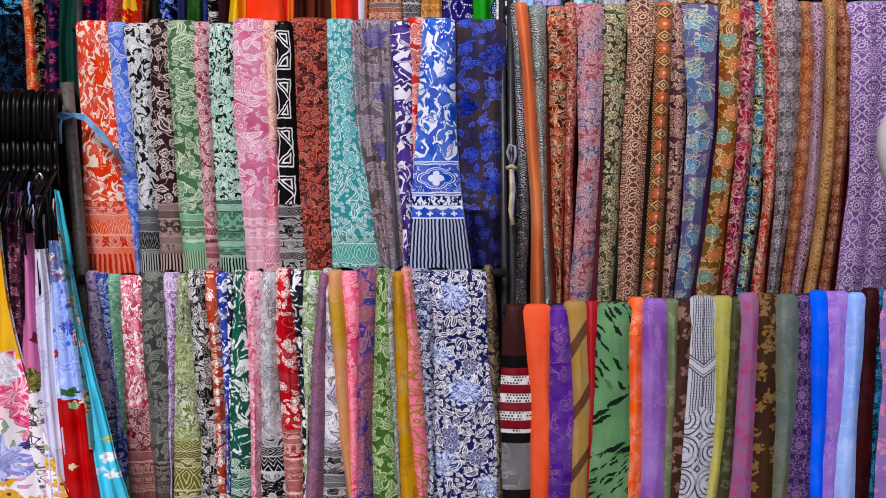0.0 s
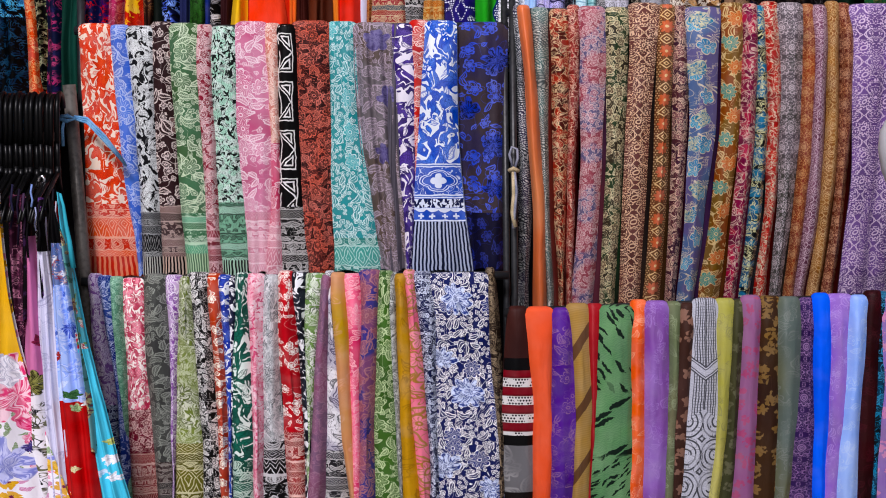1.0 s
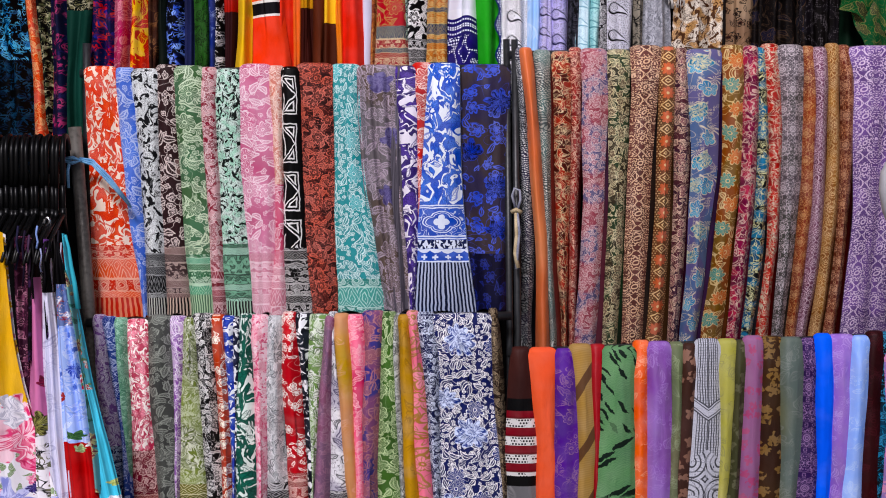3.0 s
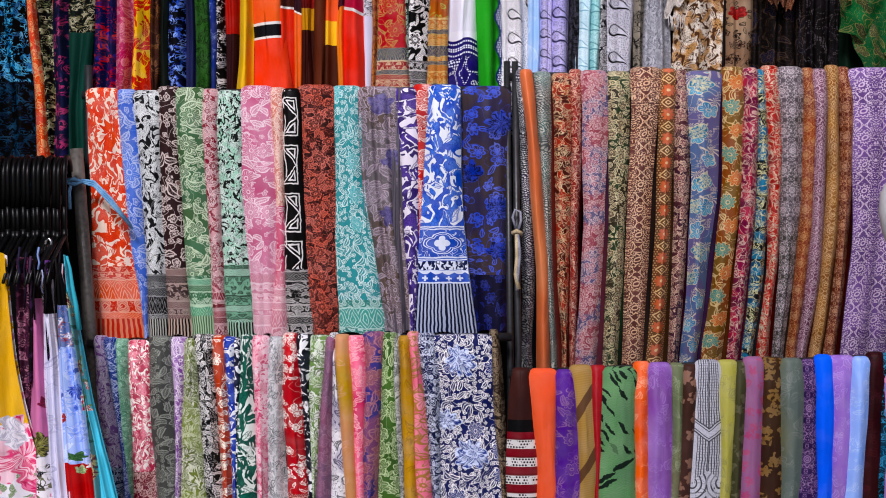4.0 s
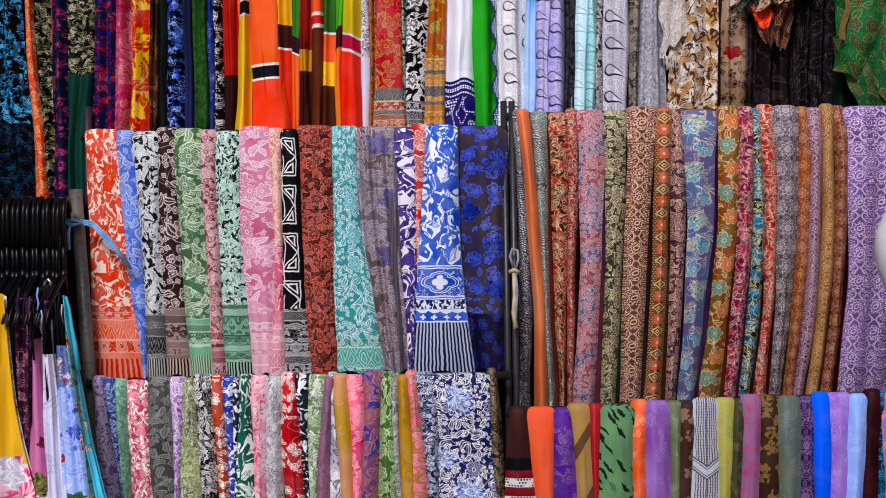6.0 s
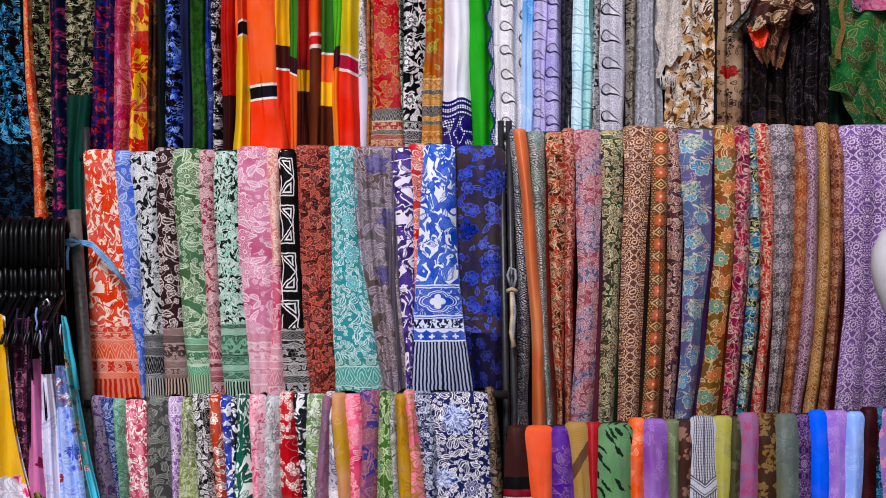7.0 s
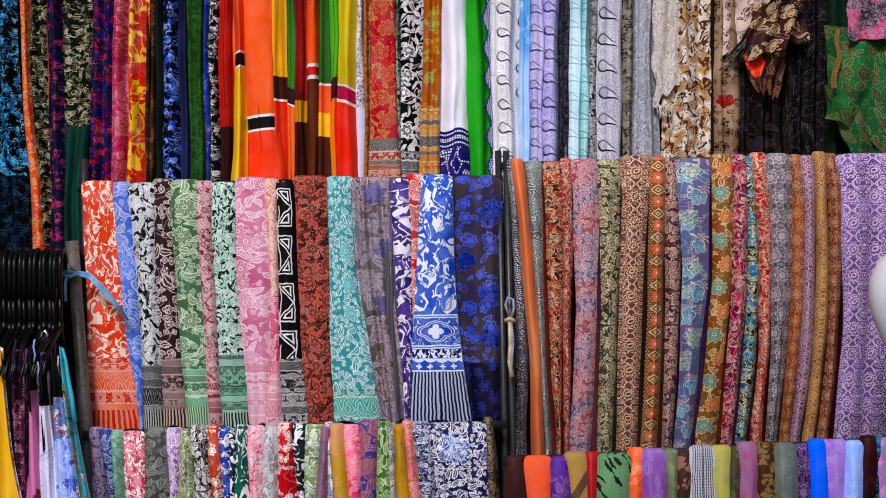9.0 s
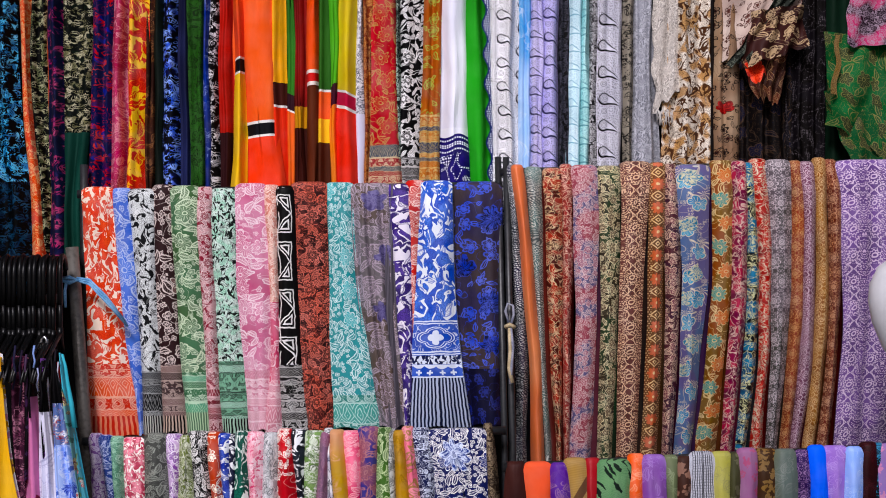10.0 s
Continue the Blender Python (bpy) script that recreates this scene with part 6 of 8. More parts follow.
hanging("scarf", "sage green scarf folded over a black rail", "scarf", "scarves on the lower right rail", cloth("faint", "647150 6d6b50 96a482", 2.4, 0.35),
        (0.551, 0.593), (0.56, 0.591), (0.559, 0.587), (1.252, 1.051, 0.755), 0.505, -0.0710, 0.021, seed=76, sway=0.006, power=2.0, recede=0.075, round_=0.009)
hanging("scarf", "brown with cream blossoms scarf folded over a black rail", "scarf", "scarves on the lower right rail", cloth("patches", "39221b 402823 7e5c4d", 1.2, 0.35),
        (0.583, 0.628), (0.574, 0.622), (0.572, 0.618), (1.250, 1.051, 0.755), 0.496, -0.0700, 0.021, seed=77, sway=0.006, power=2.0, recede=0.075, round_=0.009)
hanging("scarf", "silver grey with black drawing scarf folded over a black rail", "scarf", "scarves on the lower right rail", cloth("chevron", "abaebb bcbfca 1b1c23", 1, 0.35),
        (0.617, 0.68), (0.614, 0.69), (0.603, 0.677), (1.261, 1.053, 0.757), 0.499, -0.0810, 0.013, seed=78, sway=0.006, power=2.0, recede=0.075, round_=0.009)
hanging("scarf", "lime yellow scarf folded over a black rail", "scarf", "scarves on the lower right rail", cloth("faint", "a4a24c b5b05a 7c7e54", 2.4, 0.35),
        (0.671, 0.726), (0.683, 0.721), (0.667, 0.704), (1.260, 1.052, 0.755), 0.501, -0.0725, 0.021, seed=79, sway=0.006, power=2.0, recede=0.075, round_=0.009)
hanging("scarf", "olive scarf folded over a black rail", "scarf", "scarves on the lower right rail", cloth("patches", "3a3c24 3f3f27 585840", 1.3, 0.35),
        (0.715, 0.749), (0.711, 0.745), (0.695, 0.736), (1.257, 1.051, 0.755), 0.504, -0.0700, 0.021, seed=80, sway=0.006, power=2.0, recede=0.075, round_=0.009)
hanging("scarf", "dusty pink scarf folded over a black rail", "scarf", "scarves on the lower right rail", cloth("patches", "8d5a84 95648b a24a71", 1.6, 0.35),
        (0.736, 0.788), (0.731, 0.791), (0.724, 0.792), (1.268, 1.052, 0.756), 0.495, -0.0750, 0.02, seed=81, sway=0.006, power=2.0, recede=0.075, round_=0.009)
hanging("scarf", "brown with gold blossoms scarf folded over a black rail", "scarf", "scarves on the lower right rail", cloth("patches", "311d13 392412 765a30", 1.3, 0.35),
        (0.779, 0.839), (0.781, 0.843), (0.781, 0.847), (1.266, 1.051, 0.755), 0.498, -0.0700, 0.021, seed=82, sway=0.006, power=2.0, recede=0.075, round_=0.009)
hanging("scarf", "grey-green scarf folded over a black rail", "scarf", "scarves on the lower right rail", cloth("faint", "53625d 62623f 767d76", 2.16, 0.6),
        (0.826, 0.885), (0.832, 0.889), (0.831, 0.885), (1.265, 1.052, 0.756), 0.500, -0.0775, 0.018, seed=83, sway=0.006, power=2.0, recede=0.075, round_=0.009)
hanging("scarf", "deep purple speckled scarf folded over a black rail", "scarf", "scarves on the lower right rail", cloth("rings", "291545 301a51 8c6b9b", 0.92, 0.35),
        (0.876, 0.922), (0.88, 0.928), (0.872, 0.94), (1.263, 1.052, 0.755), 0.502, -0.0725, 0.021, seed=84, sway=0.006, power=2.0, recede=0.075, round_=0.009)
hanging("scarf", "bright azure scarf folded over a black rail", "scarf", "scarves on the lower right rail", cloth("plain", "015af8 0360f9", 1, 0.2),
        (0.911, 0.956), (0.916, 0.969), (0.927, 0.973), (1.274, 1.053, 0.757), 0.505, -0.0800, 0.018, seed=85, sway=0.006, power=2.0, recede=0.075, round_=0.009)
hanging("scarf", "lilac self-patterned scarf folded over a black rail", "scarf", "scarves on the lower right rail", cloth("faint", "7f5bb0 916cc1 b69adc", 2.88, 0.35),
        (0.943, 1.017), (0.957, 1.009), (0.951, 1.008), (1.272, 1.052, 0.756), 0.496, -0.0750, 0.016, seed=86, sway=0.006, power=2.0, recede=0.075, round_=0.009)
hanging("scarf", "pale blue silk scarf folded over a black rail", "scarf", "scarves on the lower right rail", cloth("faint", "88acf4 9abbf9 b7d2f9", 2.88, 0.6),
        (1.003, 1.049), (0.993, 1.043), (0.991, 1.048), (1.270, 1.053, 0.758), 0.499, -0.0850, 0.018, seed=87, sway=0.006, power=2.0, recede=0.075, round_=0.009)
hanging("scarf", "dark maroon scarf folded over a black rail", "scarf", "scarves on the lower right rail", cloth("faint", "240507 2e070a 48141d", 2.4, 0.35),
        (1.04, 1.086), (1.032, 1.082), (1.04, 1.088), (1.281, 1.052, 0.756), 0.501, -0.0775, 0.021, seed=88, sway=0.006, power=2.0, recede=0.075, round_=0.009)
hanging("scarf", "black and turquoise scarf folded over a black rail", "scarf", "scarves on the lower right rail", cloth("swirl", "05141d 07334d 1e81ac", 1.3, 0.35),
        (1.073, 1.101), (1.069, 1.102), (1.074, 1.103), (1.278, 1.052, 0.755), 0.504, -0.0720, 0.021, seed=89, sway=0.006, power=2.0, recede=0.075, round_=0.009)
hanging("scarf", "lilac and pink scarf folded over a black rail", "scarf", "scarves on the lower right rail", cloth("patches", "8b6cb2 8d6da8 c17eaa", 1.3, 0.35),
        (1.082, 1.199), (1.084, 1.209), (1.087, 1.228), (1.277, 1.053, 0.757), 0.495, -0.0800, 0.018, seed=90, sway=0.006, power=2.0, recede=0.075, round_=0.009)

# sarongs on the top rail
# lower_panel repeats the print in darker colours: the shade low down is painted in
hanging("sarong", "black and turquoise cotton sarong hanging from the rail", "sarong", "sarongs on the top rail", cloth("glint", "010203 04080e 5cc8f8 2478b8", 2.0, 0.2),
        (-1.226, -1.095), (-1.224, -1.082), (-1.224, -1.057), (2.602, 2.184, 1.964), 1.672, 0.1000, 0.026, seed=91, bands=((1.969, "lower_panel", cloth("glint", "010203 02050b 124160 0a2440", 1.74, 0.2)), ), pleats=2, rod=0.014, sway=0.008, power=2.0)
hanging("sarong", "red-orange cotton sarong hanging from the rail", "sarong", "sarongs on the top rail", cloth("swirl", "e2441a e85020 f6b478", 1.5, 0.2),
        (-1.092, -1.048), (-1.079, -1.042), (-1.061, -1.014), (2.612, 2.185, 1.964), 1.767, 0.1050, 0.026, seed=92, pleats=1, rod=0.014, sway=0.008, power=2.0)
hanging("sarong", "black and olive cotton sarong hanging from the rail", "sarong", "sarongs on the top rail", cloth("glint", "030304 090c06 a8a884 5c6440", 2.2, 0.2),
        (-1.059, -1.01), (-1.053, -1.008), (-1.038, -0.987), (2.608, 2.187, 1.965), 1.746, 0.1200, 0.026, seed=93, pleats=1, rod=0.014, sway=0.008, power=2.0)
hanging("sarong", "orange cotton sarong hanging from the rail", "sarong", "sarongs on the top rail", cloth("faint", "c0481a cc5822 eca868", 2.78, 0.2),
        (-1.017, -0.99), (-1.013, -0.991), (-1.01, -0.986), (2.604, 2.186, 1.965), 1.853, 0.1120, 0.026, seed=94, pleats=1, rod=0.014, sway=0.008, power=2.0)
hanging("sarong", "navy with pink leaves cotton sarong hanging from the rail", "sarong", "sarongs on the top rail", cloth("glint", "0b1030 0f1438 a82c64 181648", 1.5, 0.2),
        (-1.004, -0.956), (-1.008, -0.958), (-1.002, -0.952), (2.614, 2.184, 1.963), 1.745, 0.0820, 0.026, seed=95, pleats=1, rod=0.014, sway=0.008, power=2.0)
hanging("sarong", "rust cotton sarong hanging from the rail", "sarong", "sarongs on the top rail", cloth("faint", "a83c22 b4482a e2a888", 2.78, 0.2),
        (-0.981, -0.954), (-0.981, -0.958), (-0.984, -0.961), (2.610, 2.186, 1.965), 1.847, 0.1140, 0.026, seed=96, pleats=1, rod=0.014, sway=0.008, power=2.0)
hanging("sarong", "dark green and gold batik cotton sarong hanging from the rail", "sarong", "sarongs on the top rail", cloth("glint", "040805 0e1d13 b0ac8c 6a6848", 2.1, 0.2),
        (-0.957, -0.891), (-0.967, -0.892), (-0.97, -0.908), (2.606, 2.183, 1.963), 1.781, 0.0880, 0.026, seed=97, bands=((2.094, "lower_panel", cloth("plain", "073329 0a4035", 1, 0.2)), ), pleats=1, rod=0.014, sway=0.008, power=2.0)
hanging("sarong", "blue and red printed cotton sarong hanging from the rail", "sarong", "sarongs on the top rail", cloth("glint", "0a1040 1420a0 b41c1c 401040", 1.5, 0.2),
        (-0.902, -0.837), (-0.909, -0.839), (-0.913, -0.84), (2.602, 2.184, 1.964), 1.851, 0.0975, 0.026, seed=98, pleats=2, rod=0.014, sway=0.008, power=2.0)
hanging("sarong", "magenta cotton sarong hanging from the rail", "sarong", "sarongs on the top rail", cloth("swirl", "a8224c b83462 dc8494", 1.2, 0.2),
        (-0.846, -0.792), (-0.851, -0.8), (-0.853, -0.799), (2.612, 2.185, 1.964), 1.843, 0.1025, 0.026, seed=99, pleats=1, rod=0.014, sway=0.008, power=2.0)
hanging("sarong", "scarlet and yellow cotton sarong hanging from the rail", "sarong", "sarongs on the top rail", cloth("blob", "c42010 f1ba24 ce1e10 e24524", 1.13, 0.2),
        (-0.797, -0.744), (-0.803, -0.747), (-0.806, -0.75), (2.608, 2.184, 1.963), 1.845, 0.0950, 0.026, seed=100, pleats=1, rod=0.014, sway=0.008, power=2.0)
hanging("sarong", "dark brown cotton sarong hanging from the rail", "sarong", "sarongs on the top rail", cloth("faint", "27110b 311710 946033", 2.78, 0.2),
        (-0.758, -0.727), (-0.762, -0.731), (-0.763, -0.734), (2.604, 2.186, 1.965), 1.848, 0.1100, 0.026, seed=101, pleats=1, rod=0.014, sway=0.008, power=2.0)
hanging("sarong", "black-green cotton sarong hanging from the rail", "sarong", "sarongs on the top rail", cloth("plain", "0c140f 101a15", 1.45, 0.2),
        (-0.741, -0.704), (-0.743, -0.705), (-0.743, -0.702), (2.614, 2.186, 1.965), 1.850, 0.1120, 0.026, seed=102, pleats=1, rod=0.014, sway=0.008, power=2.0)
hanging("sarong", "blue and black cotton sarong hanging from the rail", "sarong", "sarongs on the top rail", cloth("glint", "02040e 081048 7fa8ff 3a5cd0", 1.9, 0.2),
        (-0.712, -0.664), (-0.713, -0.66), (-0.71, -0.656), (2.610, 2.184, 1.964), 1.853, 0.0975, 0.026, seed=103, pleats=1, rod=0.014, sway=0.008, power=2.0)
hanging("sarong", "dark navy cotton sarong hanging from the rail", "sarong", "sarongs on the top rail", cloth("plain", "111431 1f254f", 1.45, 0.2),
        (-0.676, -0.638), (-0.672, -0.637), (-0.67, -0.635), (2.606, 2.186, 1.965), 1.844, 0.1120, 0.026, seed=104, pleats=2, rod=0.014, sway=0.008, power=2.0)
hanging("sarong", "green printed cotton sarong hanging from the rail", "sarong", "sarongs on the top rail", cloth("swirl", "1f4c15 26581c 0d2008", 1.7, 0.2),
        (-0.646, -0.603), (-0.646, -0.604), (-0.644, -0.601), (2.602, 2.184, 1.963), 1.847, 0.0950, 0.026, seed=105, pleats=1, rod=0.014, sway=0.008, power=2.0)
hanging("sarong", "blue cotton sarong hanging from the rail", "sarong", "sarongs on the top rail", cloth("faint", "192b75 20368b 93a8e2", 3.48, 0.2),
        (-0.614, -0.578), (-0.615, -0.578), (-0.614, -0.575), (2.612, 2.185, 1.964), 1.849, 0.1080, 0.026, seed=106, pleats=1, rod=0.014, sway=0.008, power=2.0)
hanging("sarong", "black and white printed cotton sarong hanging from the rail", "sarong", "sarongs on the top rail", cloth("glint", "040405 0a0a0c dddde2 9f9fa7", 1.89, 0.2),
        (-0.59, -0.557), (-0.594, -0.56), (-0.59, -0.557), (2.608, 2.185, 1.964), 1.851, 0.1050, 0.026, seed=107, pleats=1, rod=0.014, sway=0.008, power=2.0)
hanging("sarong", "scarlet cotton sarong hanging from the rail", "sarong", "sarongs on the top rail", cloth("plain", "ba1c10 a21509", 1.45, 0.2),
        (-0.571, -0.518), (-0.57, -0.52), (-0.567, -0.523), (2.604, 2.186, 1.965), 1.843, 0.1120, 0.026, seed=108, bands=((2.093, "colour_block", cloth("plain", "270b0e 311114", 1, 0.2)), ), pleats=2, rod=0.014, sway=0.008, power=2.0)
hanging("sarong", "orange colour-blocked cotton sarong hanging from the rail", "sarong", "sarongs on the top rail", cloth("plain", "ec5a20 f16328", 1.45, 0.2),
        (-0.527, -0.421), (-0.522, -0.411), (-0.508, -0.394), (2.614, 2.182, 1.962), 1.845, 0.0840, 0.026, seed=109, bands=((2.120, "colour_block", cloth("plain", "ecece8 e2e2dd", 1, 0.2)), (2.113, "colour_block", cloth("plain", "0a0a0e 0e0e13", 1, 0.2)), (2.084, "colour_block", cloth("plain", "ecece8 e2e2dd", 1, 0.2)), (2.078, "colour_block", cloth("plain", "ec3d17 e73413", 1, 0.2)), ), pleats=1, rod=0.014, sway=0.008, power=2.0, tilt=0.007)
hanging("sarong", "yellow colour-blocked cotton sarong hanging from the rail", "sarong", "sarongs on the top rail", cloth("plain", "e24118 ec5e24", 1.45, 0.2),
        (-0.535, -0.511), (-0.526, -0.489), (-0.533, -0.493), (2.610, 2.182, 1.962), 1.848, 0.0800, 0.026, seed=110, bands=((2.285, "colour_block", cloth("plain", "ecece8 e2e2dd", 1, 0.2)), (2.279, "colour_block", cloth("plain", "0a0a0e 0e0e13", 1, 0.2)), (2.247, "colour_block", cloth("plain", "ecece8 e2e2dd", 1, 0.2)), (2.241, "colour_block", cloth("plain", "ecba13 e2ac0f", 1, 0.2)), ), pleats=1, rod=0.014, sway=0.008, power=2.0, tilt=0.004)
hanging("sarong", "yellow and brown colour-blocked cotton sarong hanging from the rail", "sarong", "sarongs on the top rail", cloth("plain", "f1a10f eca917", 1.45, 0.2),
        (-0.435, -0.385), (-0.43, -0.386), (-0.428, -0.379), (2.606, 2.184, 1.963), 1.850, 0.0940, 0.026, seed=111, bands=((2.221, "colour_block", cloth("plain", "44180f 3c1510", 1, 0.2)), (2.162, "colour_block", cloth("plain", "ecece8 e2e2dd", 1, 0.2)), (2.156, "colour_block", cloth("plain", "e23013 d7280c", 1, 0.2)), ), pleats=1, rod=0.014, sway=0.008, power=2.0)
hanging("sarong", "green and orange colour-blocked cotton sarong hanging from the rail", "sarong", "sarongs on the top rail", cloth("plain", "2e751c 1f5315", 1.45, 0.2),
        (-0.397, -0.366), (-0.39, -0.366), (-0.389, -0.364), (2.602, 2.185, 1.964), 1.853, 0.1060, 0.026, seed=112, bands=((2.191, "colour_block", cloth("plain", "27111c 2e111a", 1, 0.2)), (2.150, "colour_block", cloth("plain", "ecece8 e2e2dd", 1, 0.2)), (2.145, "colour_block", cloth("plain", "e26620 e25a0f", 1, 0.2)), ), pleats=1, rod=0.014, sway=0.008, power=2.0, tilt=-0.012)
hanging("sarong", "dark red pleated cotton sarong hanging from the rail", "sarong", "sarongs on the top rail", cloth("plain", "901511 530f0b", 1.45, 0.2),
        (-0.376, -0.329), (-0.378, -0.328), (-0.376, -0.326), (2.612, 2.186, 1.965), 1.844, 0.1100, 0.026, seed=113, bands=((2.159, "colour_block", cloth("plain", "ce9514 ba830c", 1, 0.2)), (2.103, "colour_block", cloth("plain", "350f09 44150c", 1, 0.2)), ), pleats=3, rod=0.014, sway=0.008, power=2.0)
hanging("sarong", "orange and brown colour-blocked cotton sarong hanging from the rail", "sarong", "sarongs on the top rail", cloth("plain", "ec561b e74d17", 1.45, 0.2),
        (-0.34, -0.294), (-0.34, -0.295), (-0.34, -0.295), (2.608, 2.184, 1.963), 1.847, 0.0940, 0.026, seed=114, bands=((2.253, "colour_block", cloth("plain", "ecdfd7 e2d5cd", 1, 0.2)), (2.244, "colour_block", cloth("plain", "ce201c c91c18", 1, 0.2)), (2.222, "colour_block", cloth("plain", "ecdfd7 e2d5cd", 1, 0.2)), (2.212, "colour_block", cloth("plain", "642d15 53220f", 1, 0.2)), ), pleats=1, rod=0.014, sway=0.008, power=2.0, tilt=0.003)
hanging("sarong", "green and orange colour-blocked cotton sarong hanging from the rail", "sarong", "sarongs on the top rail", cloth("plain", "2d641c 265819", 1.45, 0.2),
        (-0.305, -0.271), (-0.307, -0.272), (-0.307, -0.267), (2.604, 2.184, 1.964), 1.849, 0.1000, 0.026, seed=115, bands=((2.202, "colour_block", cloth("plain", "ecece8 e2e2dd", 1, 0.2)), (2.196, "colour_block", cloth("plain", "ec5a20 e25118", 1, 0.2)), (2.125, "colour_block", cloth("plain", "ecba13 e2ac0f", 1, 0.2)), (2.063, "colour_block", cloth("plain", "441e0f 4c1f0f", 1, 0.2)), ), pleats=1, rod=0.014, sway=0.008, power=2.0)
hanging("sarong", "lime and orange colour-blocked cotton sarong hanging from the rail", "sarong", "sarongs on the top rail", cloth("plain", "4fb018 429d15", 1.45, 0.2),
        (-0.286, -0.249), (-0.287, -0.254), (-0.279, -0.259), (2.614, 2.185, 1.964), 1.851, 0.1040, 0.026, seed=116, bands=((2.213, "colour_block", cloth("plain", "351129 3c1224", 1, 0.2)), (2.158, "colour_block", cloth("plain", "e27a18 e2720f", 1, 0.2)), ), pleats=1, rod=0.014, sway=0.008, power=2.0, tilt=0.016)
hanging("sarong", "yellow and crimson colour-blocked cotton sarong hanging from the rail", "sarong", "sarongs on the top rail", cloth("plain", "d7bf10 cead0c", 1.45, 0.2),
        (-0.261, -0.192), (-0.267, -0.197), (-0.275, -0.194), (2.610, 2.183, 1.963), 1.843, 0.0900, 0.026, seed=117, bands=((2.194, "colour_block", cloth("plain", "ecece8 e2e2dd", 1, 0.2)), (2.188, "colour_block", cloth("plain", "ba1840 b01538", 1, 0.2)), (2.154, "colour_block", cloth("plain", "ecece8 e2e2dd", 1, 0.2)), (2.146, "colour_block", cloth("plain", "e7301c e22813", 1, 0.2)), ), pleats=1, rod=0.014, sway=0.008, power=2.0, tilt=-0.026)
hanging("sarong", "white with black print cotton sarong hanging from the rail", "sarong", "sarongs on the top rail", cloth("swirl", "e2e2e7 d9d9e2 2b2e48", 2.64, 0.2),
        (-0.211, -0.178), (-0.212, -0.181), (-0.212, -0.183), (2.606, 2.186, 1.965), 1.845, 0.1100, 0.026, seed=118, bands=((2.137, "lower_panel", cloth("plain", "d7d7ec cecee7", 1, 0.2)), ), pleats=1, rod=0.014, sway=0.008, power=2.0)
hanging("sarong", "rust printed cotton sarong hanging from the rail", "sarong", "sarongs on the top rail", cloth("bloom", "752e15 873a19 ce9150 943e1d", 2.33, 0.2),
        (-0.192, -0.162), (-0.192, -0.164), (-0.193, -0.165), (2.602, 2.185, 1.964), 1.848, 0.1060, 0.026, seed=119, pleats=1, rod=0.014, sway=0.008, power=2.0)
hanging("sarong", "red with gold blossoms cotton sarong hanging from the rail", "sarong", "sarongs on the top rail", cloth("lotus", "b42630 ae2029 b08e50 a81c26 b4242e", 1.0, 0.2),
        (-0.173, -0.104), (-0.173, -0.102), (-0.179, -0.091), (2.612, 2.183, 1.963), 1.850, 0.0920, 0.026, seed=120, bands=((2.056, "border", cloth("border", "941924 1f3953 cebd95", 1.45, 0.2)), ), pleats=1, rod=0.014, sway=0.008, power=2.0)
hanging("sarong", "black and pale green print cotton sarong hanging from the rail", "sarong", "sarongs on the top rail", cloth("swirl", "0b110f 0e1412 acc4b4", 2.26, 0.2),
        (-0.117, -0.084), (-0.114, -0.087), (-0.112, -0.087), (2.608, 2.186, 1.965), 1.853, 0.1100, 0.026, seed=121, pleats=1, rod=0.014, sway=0.008, power=2.0)
hanging("sarong", "black with white vine cotton sarong hanging from the rail", "sarong", "sarongs on the top rail", cloth("stalks", "040406 09090b f1f1f1", 1.1, 0.2),
        (-0.096, -0.022), (-0.098, -0.027), (-0.102, -0.037), (2.604, 2.185, 1.964), 1.844, 0.1050, 0.026, seed=122, bands=((2.025, "border", cloth("border", "070709 0a0a0d d7d7d7", 1.89, 0.2)), ), pleats=1, rod=0.014, sway=0.008, power=2.0)
hanging("sarong", "amber and green print cotton sarong hanging from the rail", "sarong", "sarongs on the top rail", cloth("sprig", "b05d11 a24e0d a3a743 677520", 1.59, 0.2),
        (-0.035, 0.016), (-0.04, 0.011), (-0.051, 0.006), (2.614, 2.184, 1.964), 1.847, 0.0975, 0.026, seed=123, bands=((2.135, "border", cloth("border", "b05f11 1f3358 ceb571", 1.74, 0.2)), ), pleats=1, rod=0.014, sway=0.008, power=2.0)
hanging("sarong", "plain white with navy batik end cotton sarong hanging from the rail", "sarong", "sarongs on the top rail", cloth("plain", "f1f3ff e8eafb", 1.45, 0.2),
        (0.005, 0.075), (0.001, 0.084), (-0.004, 0.088), (2.610, 2.183, 1.963), 1.950, 0.0880, 0.026, seed=124, bands=((2.098, "batik_end", cloth("wavedots", "1a1260 241a70 e4e8fa f1f3ff", 1, 0.2)), ), pleats=1, rod=0.014, sway=0.008, power=2.0)
hanging("sarong", "bright green with scalloped edge cotton sarong hanging from the rail", "sarong", "sarongs on the top rail", cloth("plain", "1ca21c 159415", 1.45, 0.2),
        (0.066, 0.134), (0.074, 0.133), (0.078, 0.137), (2.606, 2.184, 1.963), 1.851, 0.0960, 0.026, seed=125, pleats=1, rod=0.014, sway=0.008, power=2.0)
hanging("shawl", "white paisley shawl hanging from the rail", "shawl", "sarongs on the top rail", cloth("paisley", "eaeaee f4f4f9 1c1c24", 1, 0.2),
        (0.137, 0.229), (0.136, 0.221), (0.137, 0.219), (2.602, 2.184, 1.964), 1.843, 0.1000, 0.026, seed=126, pleats=2, rod=0.014, sway=0.008, power=2.0)
